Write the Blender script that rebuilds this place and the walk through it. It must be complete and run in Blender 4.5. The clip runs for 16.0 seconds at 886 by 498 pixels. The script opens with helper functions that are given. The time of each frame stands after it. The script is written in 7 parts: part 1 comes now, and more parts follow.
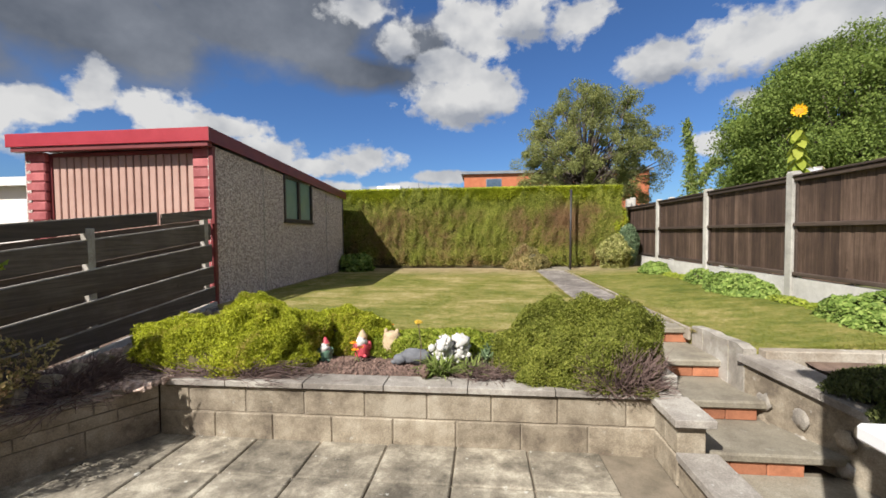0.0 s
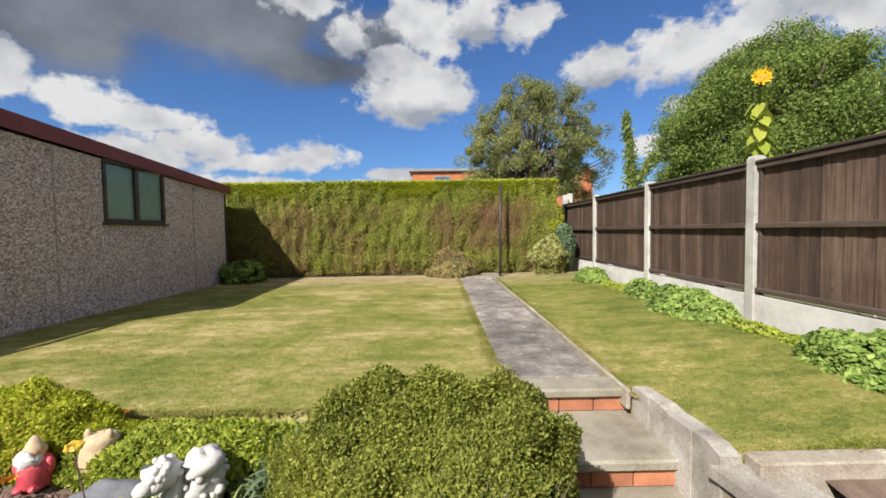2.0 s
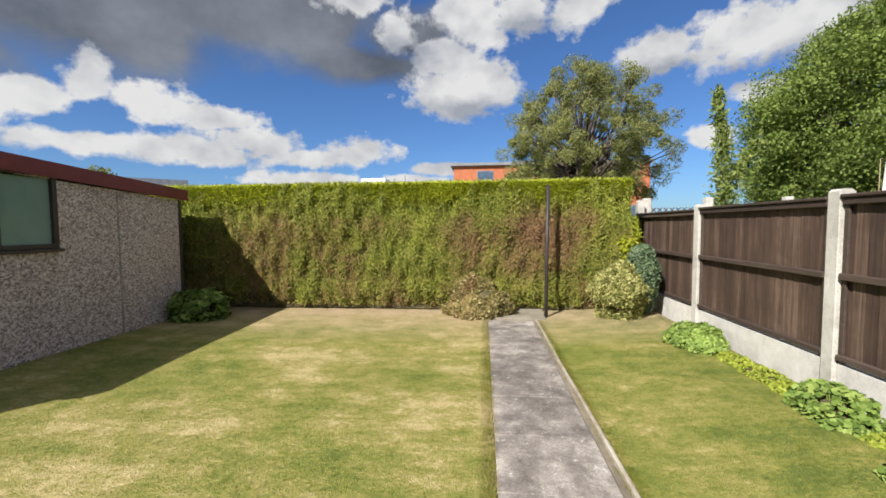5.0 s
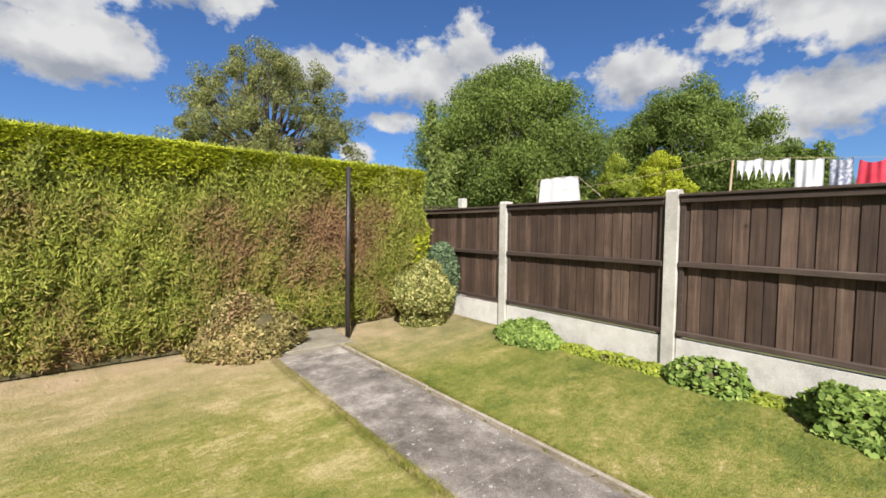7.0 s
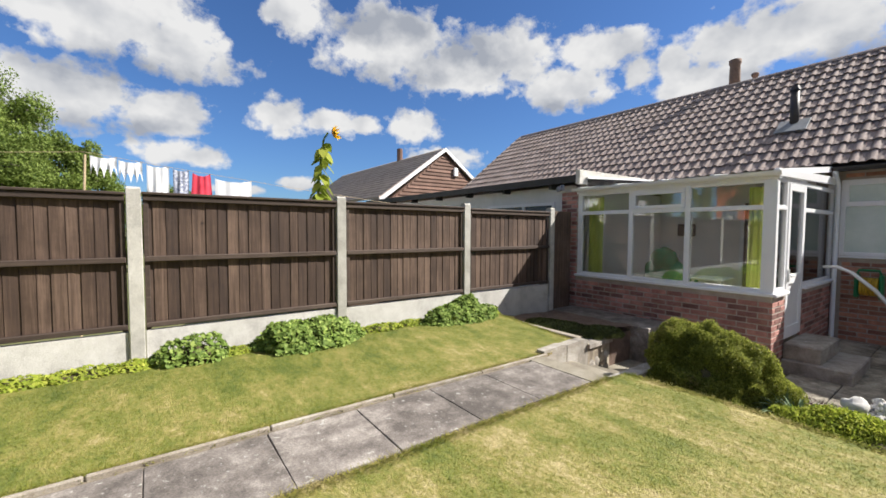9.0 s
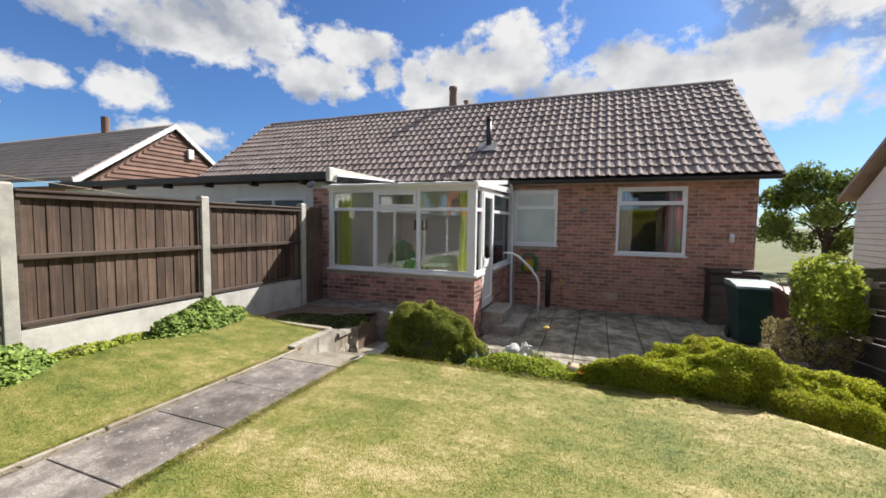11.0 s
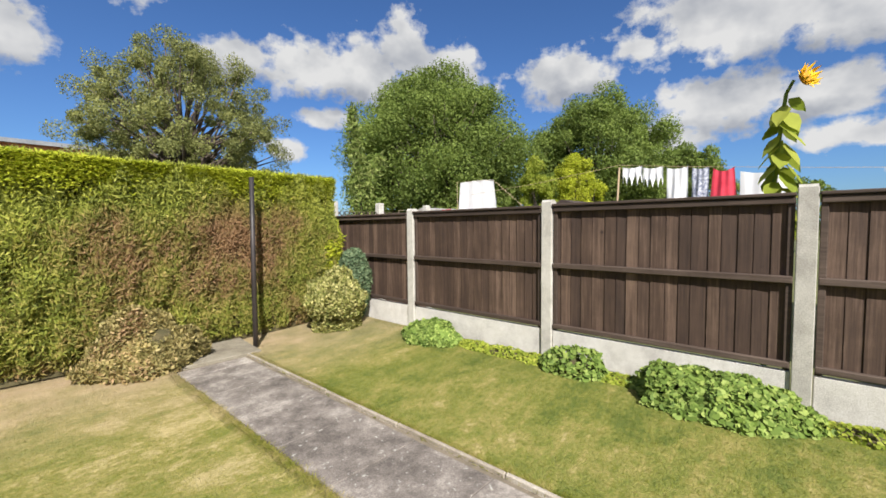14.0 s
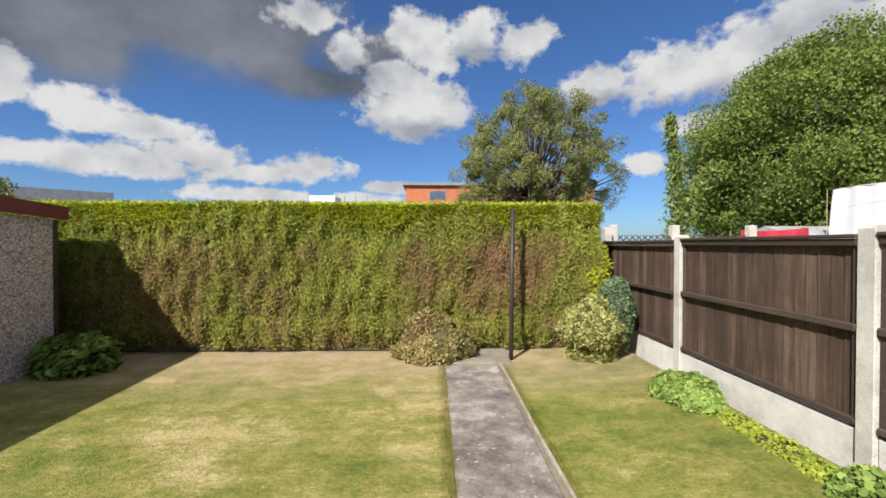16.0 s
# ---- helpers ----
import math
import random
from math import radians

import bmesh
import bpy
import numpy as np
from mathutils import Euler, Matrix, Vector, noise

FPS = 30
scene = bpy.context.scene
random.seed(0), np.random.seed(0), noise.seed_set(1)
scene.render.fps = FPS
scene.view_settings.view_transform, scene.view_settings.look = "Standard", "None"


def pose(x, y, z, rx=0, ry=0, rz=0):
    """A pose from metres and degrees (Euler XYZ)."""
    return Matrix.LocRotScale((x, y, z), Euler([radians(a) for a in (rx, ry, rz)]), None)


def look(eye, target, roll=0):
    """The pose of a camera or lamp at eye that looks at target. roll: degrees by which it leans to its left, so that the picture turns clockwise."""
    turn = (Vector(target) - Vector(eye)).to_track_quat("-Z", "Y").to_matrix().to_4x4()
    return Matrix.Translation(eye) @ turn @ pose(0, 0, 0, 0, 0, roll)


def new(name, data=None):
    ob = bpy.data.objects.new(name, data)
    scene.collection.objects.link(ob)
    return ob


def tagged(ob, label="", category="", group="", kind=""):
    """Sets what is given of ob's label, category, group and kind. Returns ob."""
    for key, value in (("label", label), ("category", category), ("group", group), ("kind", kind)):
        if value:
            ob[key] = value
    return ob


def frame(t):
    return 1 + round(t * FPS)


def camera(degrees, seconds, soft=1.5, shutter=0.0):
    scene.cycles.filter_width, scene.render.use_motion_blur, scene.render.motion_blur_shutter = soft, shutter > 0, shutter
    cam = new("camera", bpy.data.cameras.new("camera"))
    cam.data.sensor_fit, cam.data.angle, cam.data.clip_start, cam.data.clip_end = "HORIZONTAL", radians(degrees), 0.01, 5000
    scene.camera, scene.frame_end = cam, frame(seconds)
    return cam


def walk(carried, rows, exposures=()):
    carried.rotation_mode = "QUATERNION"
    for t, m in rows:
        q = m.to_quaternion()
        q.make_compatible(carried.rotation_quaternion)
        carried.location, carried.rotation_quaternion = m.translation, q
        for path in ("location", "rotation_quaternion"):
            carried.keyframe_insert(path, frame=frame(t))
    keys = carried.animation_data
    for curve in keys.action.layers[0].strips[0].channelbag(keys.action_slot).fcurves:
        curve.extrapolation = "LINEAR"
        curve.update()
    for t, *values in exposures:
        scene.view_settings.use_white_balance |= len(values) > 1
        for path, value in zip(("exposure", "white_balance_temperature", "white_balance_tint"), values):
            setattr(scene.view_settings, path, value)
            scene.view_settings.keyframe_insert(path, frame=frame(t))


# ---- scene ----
# ---- camera ----
EXPOSURES = [(0.0, 0.6), (1.0, 0.7), (2.0, 0.7), (8.3, 0.72), (9.5, 0.86), (12.4, 0.86), (13.4, 0.72), (16.0, 0.66)]
cam = camera(95.2, 16.0, 1.65)
# seconds, place, heading, tilt, lean
PATH = [
    (0, 0.422, 0.991, 1.520, -5.89, -2.24, -0.50),
    (0.5, 0.488, 1.422, 1.566, -4.08, -2.37, -0.69),
    (1, 0.620, 1.855, 1.579, -2.04, -2.47, -0.81),
    (1.5, 0.853, 2.233, 1.587, -0.03, -2.52, -0.90),
    (2, 1.205, 2.598, 1.583, 0.60, -2.57, -0.87),
    (2.5, 1.530, 2.972, 1.636, 0.20, -2.70, -0.73),
    (3, 1.812, 3.387, 1.719, -1.55, -2.79, -0.58),
    (3.5, 1.873, 3.777, 1.810, -3.33, -2.98, -0.40),
    (3.85, 1.870, 4.040, 1.840, -4.50, -3.10, -0.35),
    (4.4, 1.760, 4.510, 1.900, -5.90, -3.30, -0.35),
    (5, 1.560, 5.030, 1.980, -5.60, -3.30, -0.40),
    (5.5, 1.360, 5.470, 2.050, -1.60, -3.25, -0.40),
    (6, 1.136, 5.921, 2.090, 4.60, -3.21, -0.39),
    (6.5, 0.762, 6.434, 1.983, 20.78, -3.21, 0.37),
    (7, 0.392, 6.870, 1.873, 39.70, -2.86, 0.50),
    (7.5, 0.058, 7.275, 1.838, 61.77, -2.78, 0.44),
    (8, -0.145, 7.643, 1.838, 83.30, -2.75, 0.18),
    (8.5, -0.261, 7.925, 1.846, 104.47, -2.70, 0.00),
    (9, -0.330, 8.197, 1.865, 125.89, -2.76, 0.26),
    (9.5, -0.493, 8.421, 1.927, 145.01, -3.07, 0.72),
    (9.7, -0.536, 8.443, 1.929, 151.88, -3.12, 0.84),
    (10.15, -0.560, 8.470, 1.935, 162.50, -3.50, 0.70),
    (10.6, -0.570, 8.420, 1.935, 165.50, -3.60, 0.70),
    (11.05, -0.530, 8.280, 1.935, 157.50, -3.70, 0.70),
    (11.45, -0.480, 8.100, 1.935, 145.50, -3.75, 0.60),
    (11.8, -0.418, 7.909, 1.927, 134.27, -3.63, 0.59),
    (12, -0.368, 7.809, 1.932, 128.53, -3.69, 0.51),
    (12.5, -0.266, 7.422, 1.896, 109.77, -3.51, 0.25),
    (13, -0.098, 7.022, 1.897, 88.97, -3.20, -0.01),
    (13.5, 0.173, 6.669, 1.951, 67.71, -3.43, -0.25),
    (14, 0.496, 6.424, 1.979, 48.37, -3.17, -0.57),
    (14.5, 0.868, 6.305, 1.998, 31.01, -2.53, -0.49),
    (15, 1.158, 6.203, 2.037, 17.41, -1.74, -0.16),
    (15.5, 1.343, 6.044, 2.076, 7.67, -1.03, 0.02),
    (16, 1.497, 5.881, 2.108, 1.23, -0.66, 0.10),
]


def aim(x, y, z, heading, tilt, lean):
    a, e = radians(heading), radians(tilt)
    return look((x, y, z), (x + math.sin(a) * math.cos(e), y + math.cos(a) * math.cos(e), z + math.sin(e)), lean)


walk(cam, [(t, aim(*row)) for t, *row in PATH], EXPOSURES)

# ---- world, sun and exposure ----
SUN_WAY = Vector((0.645, 0.95, -1.0)).normalized()
sun_el = math.asin(-SUN_WAY.z)
sun_az = math.atan2(-SUN_WAY.x, -SUN_WAY.y)

sun_data = bpy.data.lights.new("sun", "SUN")
sun_data.energy, sun_data.angle, sun_data.color = 5.0, radians(0.53), (1.0, 0.95, 0.885)
sun = new("sun", sun_data)
sun.matrix_world = look((0, 0, 30), Vector((0, 0, 30)) + SUN_WAY)


def way(az, el):
    a, e = radians(az), radians(el)
    return (math.sin(a) * math.cos(e), math.cos(a) * math.cos(e), math.sin(e))


# cumulus by sector of the sky: azimuth, elevation, half width, half height
NORTH = [
    (-51, 13, .070, .030), (-46, 15, .038, .042), (-41, 14, .075, .037), (-34, 13, .085, .024), (-17, 10, .080, .030), (-28, 11, .055, .018), (-22, 9, .080, .020),
    (-3, 18, .122, .050), (1, 19, .064, .044), (-1, 26, .070, .068), (-5, 22, .062, .042), (12, 26, .066, .040), (6, 27, .076, .050), (-12, 25, .045, .046),
    (22, 20, .066, .038), (-6, 8, .060, .014), (-17, 28, .070, .030), (-30, 11, .10, .028), (-24, 6, .13, .020), (-38, 9, .13, .030), (-12, 6, .10, .016), (-56, 11, .080, .040), (-62, 14, .090, .060), (-48, 9, .120, .022),
]
EAST = [
    (31, 20, .112, .060), (38, 20, .102, .064), (43, 23, .056, .064), (49, 20, .075, .060), (65, 19, .112, .048), (66, 20.5, .038, .034), (74, 21, .046, .026), (33, 14.5, .055, .024), (28, 10, .036, .022),
    (84, 22, .170, .076), (93, 20, .096, .058), (84, 14, .122, .052), (91, 13, .094, .048), (93, 9, .080, .026), (76, 10, .080, .030),
]
SOUTH_EAST = [
    (106, 26, .058, .050), (119, 24, .136, .074), (127, 21, .132, .056), (134, 23, .098, .056), (143, 18, .105, .044), (147, 22, .076, .040), (151, 19, .036, .036), (155, 19, .030, .040),
    (104, 14, .068, .040), (110, 14, .070, .030), (115, 14, .042, .018), (122, 14, .062, .034), (127, 10, .090, .026), (106, 6, .052, .014), (100, 5, .060, .012),
]
SOUTH = [(168, 21, .115, .084), (162, 20, .096, .062), (159, 17, .080, .040), (184, 18, .130, .066), (194, 17, .120, .058), (177, 17, .110, .046), (198, 15, .120, .072), (212, 24, .20, .12)]
# unseen bright cloud overhead and south by the sun, added for fill light
FILL_CLOUD = [(20, 66, .42, .24), (110, 62, .42, .24), (-160, 45, .5, .28), (-120, 60, .5, .28), (160, 45, .4, .23), (-75, 14, .2, .11), (-95, 20, .25, .14), (-170, 75, .4, .23)]
# broad grey cloud sheets
GREYS = [
    (-48, 22, .22, .088), (-33, 25, .15, .060), (-15, 21, .150, .044), (-23, 26, .130, .080), (-10, 24, .11, .05), (-60, 18, .14, .10), (-44, 33, .34, .13), (-72, 40, .4, .2),
    (60, 62, .4, .23), (-140, 30, .4, .23), (-110, 22, .3, .17), (220, 40, .35, .2),
]
# grey undersides of the white heaps
UNDERS = [
    (-6, 15.5, .115, .026), (-13, 22, .075, .046), (23, 18, .070, .024), (6, 25, .071, .022), (33, 16.5, .13, .032), (66, 16.5, .11, .026), (87, 17, .15, .036), (87, 11, .14, .024),
    (122, 20, .16, .038), (129, 23, .10, .046), (118, 26, .11, .04), (143, 16, .09, .02), (168, 17, .12, .03),
]

world = bpy.data.worlds.new("sky")
scene.world = world
world.use_nodes = True
W = world.node_tree
W.nodes.clear()


def wn(kind, **settings):
    n = W.nodes.new(kind)
    for k, v in settings.items():
        if k == "operation":
            n.operation = v
        elif k == "blend":
            n.blend_type = v
    return n


def wmath(op, a, b=None, c=None, clamp=False):
    n = W.nodes.new("ShaderNodeMath")
    n.operation, n.use_clamp = op, clamp
    for i, v in enumerate((a, b, c)):
        if v is None:
            continue
        if isinstance(v, (int, float)):
            n.inputs[i].default_value = v
        else:
            W.links.new(v, n.inputs[i])
    return n.outputs[0]


sky = W.nodes.new("ShaderNodeTexSky")
sky.sky_type, sky.sun_disc = "NISHITA", False
sky.sun_elevation, sky.sun_rotation = sun_el, sun_az
sky.air_density, sky.dust_density, sky.ozone_density, sky.altitude = 1.0, 0.6, 3.0, 100
coords = W.nodes.new("ShaderNodeTexCoord")
direction = coords.outputs["Generated"]


def sky_noise(scale, detail, rough):
    n = W.nodes.new("ShaderNodeTexNoise")
    n.inputs["Scale"].default_value, n.inputs["Detail"].default_value, n.inputs["Roughness"].default_value = scale, detail, rough
    m = W.nodes.new("ShaderNodeMapping")
    m.inputs["Scale"].default_value = (1, 1, 1.25)
    W.links.new(direction, m.inputs["Vector"])
    W.links.new(m.outputs[0], n.inputs["Vector"])
    return n.outputs["Fac"]


def heap_field(heaps):
    """Largest of 1 - distance over all the ellipses: 1 at a heap's middle, 0 at its rim."""
    total = None
    for az, el, wide, high in heaps:
        sub = wn("ShaderNodeVectorMath", operation="SUBTRACT")
        W.links.new(direction, sub.inputs[0])
        sub.inputs[1].default_value = way(az, el)
        mul = wn("ShaderNodeVectorMath", operation="MULTIPLY")
        W.links.new(sub.outputs[0], mul.inputs[0])
        mul.inputs[1].default_value = (1 / wide, 1 / wide, 1 / (high * math.cos(radians(el))))
        ln = wn("ShaderNodeVectorMath", operation="LENGTH")
        W.links.new(mul.outputs[0], ln.inputs[0])
        d = wmath("SUBTRACT", 1.0, ln.outputs["Value"])
        total = d if total is None else wmath("MAXIMUM", total, d)
    return wmath("MAXIMUM", total, -1.5)


billow = sky_noise(11.0, 6.0, 0.55)
fine = sky_noise(30.0, 5.0, 0.6)
soft_edge = sky_noise(5.0, 5.0, 0.55)
rough_edge = wmath("ADD", wmath("MULTIPLY", wmath("SUBTRACT", billow, 0.5), 2.3), wmath("MULTIPLY", wmath("SUBTRACT", fine, 0.5), 1.35))
white_d = wmath("ADD", heap_field(NORTH + EAST + SOUTH_EAST + SOUTH + FILL_CLOUD), rough_edge)
grey_d = wmath("ADD", heap_field(GREYS), wmath("MULTIPLY", wmath("SUBTRACT", soft_edge, 0.5), 2.2))
under_d = wmath("ADD", heap_field(UNDERS), wmath("MULTIPLY", rough_edge, 0.9))
white_a = wmath("MULTIPLY_ADD", white_d, 2.3, 0.52, clamp=True)
grey_a = wmath("MULTIPLY_ADD", grey_d, 1.3, 0.55, clamp=True)
under_a = wmath("MULTIPLY_ADD", under_d, 0.9, 0.25, clamp=True)
shifted = W.nodes.new("ShaderNodeTexNoise")
shifted.inputs["Scale"].default_value, shifted.inputs["Detail"].default_value, shifted.inputs["Roughness"].default_value = 7.0, 4.0, 0.5
lift = W.nodes.new("ShaderNodeMapping")
lift.inputs["Location"].default_value, lift.inputs["Scale"].default_value = (-0.01, -0.01, 0.055), (1, 1, 1.25)
W.links.new(direction, lift.inputs["Vector"])
W.links.new(lift.outputs[0], shifted.inputs["Vector"])
relief = wmath("SUBTRACT", sky_noise(7.0, 4.0, 0.5), shifted.outputs["Fac"])
ramp = W.nodes.new("ShaderNodeValToRGB")
ramp.color_ramp.elements[0].position, ramp.color_ramp.elements[0].color = 0.12, (0.46, 0.495, 0.57, 1)
ramp.color_ramp.elements[1].position, ramp.color_ramp.elements[1].color = 0.72, (1.0, 1.0, 1.0, 1)
tone = wmath("ADD", wmath("MULTIPLY_ADD", relief, 1.5, 0.60), wmath("MULTIPLY_ADD", fine, 0.16, -0.08))
W.links.new(wmath("SUBTRACT", tone, wmath("MULTIPLY", under_a, 0.46)), ramp.inputs["Fac"])
grey_ramp = W.nodes.new("ShaderNodeValToRGB")
grey_ramp.color_ramp.elements[0].position, grey_ramp.color_ramp.elements[0].color = 0.30, (0.13, 0.16, 0.22, 1)
grey_ramp.color_ramp.elements[1].position, grey_ramp.color_ramp.elements[1].color = 0.75, (0.42, 0.46, 0.54, 1)
W.links.new(soft_edge, grey_ramp.inputs["Fac"])


def wmix(fac, a, b):
    n = W.nodes.new("ShaderNodeMix")
    n.data_type = "RGBA"
    W.links.new(fac, n.inputs["Factor"])
    W.links.new(a, n.inputs["A"])
    W.links.new(b, n.inputs["B"])
    return n.outputs["Result"]


def wscale(col, rgb):
    n = W.nodes.new("ShaderNodeMix")
    n.data_type, n.blend_type = "RGBA", "MULTIPLY"
    n.inputs["Factor"].default_value = 1.0
    W.links.new(col, n.inputs["A"])
    n.inputs["B"].default_value = (*rgb, 1)
    return n.outputs["Result"]


SKY = 0.085
blue = wscale(sky.outputs["Color"], (0.43, 0.615, 0.875))
mixed = wmix(grey_a, blue, wscale(grey_ramp.outputs["Color"], (0.385 / SKY,) * 3))
mixed = wmix(white_a, mixed, wscale(ramp.outputs["Color"], (0.475 / SKY,) * 3))
back = W.nodes.new("ShaderNodeBackground")
back.inputs["Strength"].default_value = SKY
W.links.new(mixed, back.inputs["Color"])
out = W.nodes.new("ShaderNodeOutputWorld")
W.links.new(back.outputs[0], out.inputs["Surface"])
scene.view_settings.exposure = 0.0

# ---- materials ----


class Nodes:
    """A node material under construction."""

    def __init__(self, name):
        self.mat = bpy.data.materials.new(name)
        self.mat.use_nodes = True
        self.t = self.mat.node_tree
        self.t.nodes.clear()
        self.out = self.t.nodes.new("ShaderNodeOutputMaterial")
        self.bsdf = self.t.nodes.new("ShaderNodeBsdfPrincipled")
        self.t.links.new(self.bsdf.outputs[0], self.out.inputs["Surface"])
        self.geo = self.t.nodes.new("ShaderNodeNewGeometry")
        self.pos = self.geo.outputs["Position"]

    def link(self, a, b):
        self.t.links.new(a, b)

    def set(self, socket, v):
        if isinstance(v, (int, float)):
            socket.default_value = v
        elif isinstance(v, tuple):
            socket.default_value = (*v, 1) if len(v) == 3 and socket.type == "RGBA" else v
        else:
            self.link(v, socket)

    def noise(self, scale, detail=4.0, rough=0.6, stretch=None, vec=None):
        n = self.t.nodes.new("ShaderNodeTexNoise")
        n.inputs["Scale"].default_value, n.inputs["Detail"].default_value, n.inputs["Roughness"].default_value = scale, detail, rough
        v = vec or self.pos
        if stretch:
            m = self.t.nodes.new("ShaderNodeMapping")
            m.inputs["Scale"].default_value = stretch
            self.link(v, m.inputs["Vector"])
            v = m.outputs[0]
        self.link(v, n.inputs["Vector"])
        return n.outputs["Fac"]

    def voronoi(self, scale, out="Distance"):
        n = self.t.nodes.new("ShaderNodeTexVoronoi")
        n.inputs["Scale"].default_value = scale
        self.link(self.pos, n.inputs["Vector"])
        return n.outputs[out]

    def math(self, op, a, b=None, c=None, clamp=False):
        n = self.t.nodes.new("ShaderNodeMath")
        n.operation, n.use_clamp = op, clamp
        for i, v in enumerate((a, b, c)):
            if v is not None:
                self.set(n.inputs[i], v)
        return n.outputs[0]

    def ramp(self, fac, *stops):
        n = self.t.nodes.new("ShaderNodeValToRGB")
        e = n.color_ramp.elements
        while len(e) < len(stops):
            e.new(0.5)
        for el, (p, c) in zip(e, stops):
            el.position, el.color = p, (*c, 1)
        self.link(fac, n.inputs["Fac"])
        return n.outputs["Color"]

    def mix(self, fac, a, b, blend="MIX"):
        n = self.t.nodes.new("ShaderNodeMix")
        n.data_type, n.blend_type = "RGBA", blend
        self.set(n.inputs["Factor"], fac)
        self.set(n.inputs["A"], a)
        self.set(n.inputs["B"], b)
        return n.outputs["Result"]

    def vary(self, col, rnd, amount, hue=0.0):
        n = self.t.nodes.new("ShaderNodeHueSaturation")
        self.link(col, n.inputs["Color"])
        self.link(self.math("MULTIPLY_ADD", rnd, 2 * amount, 1 - amount), n.inputs["Value"])
        if hue:
            self.link(self.math("MULTIPLY_ADD", rnd, 2 * hue, 0.5 - hue), n.inputs["Hue"])
        return n.outputs["Color"]

    def object_random(self):
        return self.t.nodes.new("ShaderNodeObjectInfo").outputs["Random"]

    def island_random(self):
        return self.geo.outputs["Random Per Island"]

    def bump(self, height, strength, distance=0.01):
        n = self.t.nodes.new("ShaderNodeBump")
        n.inputs["Strength"].default_value, n.inputs["Distance"].default_value = strength, distance
        self.link(height, n.inputs["Height"])
        self.link(n.outputs[0], self.bsdf.inputs["Normal"])

    def finish(self, col, rough=0.8, metal=0.0):
        self.set(self.bsdf.inputs["Base Color"], col)
        self.set(self.bsdf.inputs["Roughness"], rough)
        self.bsdf.inputs["Metallic"].default_value = metal
        return self.mat


def plain(name, ca, cb, scale=3.0, fine=60.0, rough=0.7, bump=0.15, rnd=0.0, metal=0.0, stretch=None, grain=0.25, island=False):
    """Two tones in broad patches, fine grain, relief and a change from piece to piece."""
    n = Nodes(name)
    broad = n.noise(scale, 5, 0.65, stretch)
    small = n.noise(fine, 4, 0.7, stretch)
    col = n.ramp(broad, (0.32, ca), (0.68, cb))
    col = n.mix(grain, col, n.ramp(small, (0.3, (0.25, 0.25, 0.25)), (0.7, (0.85, 0.85, 0.85))), "OVERLAY")
    if rnd:
        pick = n.island_random() if island else n.object_random()
        if island == "both":
            pick = n.math("FRACT", n.math("ADD", pick, n.object_random()))
        col = n.vary(col, pick, rnd)
    if bump:
        n.bump(small, bump)
    return n.finish(col, n.math("MULTIPLY_ADD", small, 0.15, rough - 0.07), metal)


def foliage(name, dark, mid, light, dead=None, dead_at=0.62, patch=1.2, shine=0.6, lucent=0.28, fresh_above=None):
    """Leaf tones by leaf, with patches of dead growth."""
    n = Nodes(name)
    col = n.ramp(n.island_random(), (0.0, dark), (0.5, mid), (1.0, light))
    wide = n.noise(patch, 4, 0.65)
    col = n.mix(0.55, col, n.ramp(wide, (0.3, (0.3, 0.32, 0.28)), (0.7, (0.72, 0.7, 0.6))), "OVERLAY")
    if dead:
        spot = n.noise(patch * 0.75, 5, 0.7, (1, 1, 0.8))
        f = n.math("MULTIPLY_ADD", n.math("SUBTRACT", spot, dead_at), 5.0, n.math("MULTIPLY_ADD", n.island_random(), 0.9, -0.25), clamp=True)
        if fresh_above:
            sep = n.t.nodes.new("ShaderNodeSeparateXYZ")
            n.link(n.pos, sep.inputs[0])
            f = n.math("SUBTRACT", f, n.math("MULTIPLY", n.math("SUBTRACT", sep.outputs["Z"], fresh_above), 2.2, clamp=True), clamp=True)
        col = n.mix(f, col, dead)
    n.finish(col, shine)
    n.bsdf.inputs["Specular IOR Level"].default_value = 0.18
    tr = n.t.nodes.new("ShaderNodeBsdfTranslucent")
    n.link(col, tr.inputs["Color"])
    ms = n.t.nodes.new("ShaderNodeMixShader")
    ms.inputs[0].default_value = lucent
    n.link(n.bsdf.outputs[0], ms.inputs[1])
    n.link(tr.outputs[0], ms.inputs[2])
    n.link(ms.outputs[0], n.out.inputs["Surface"])
    return n.mat


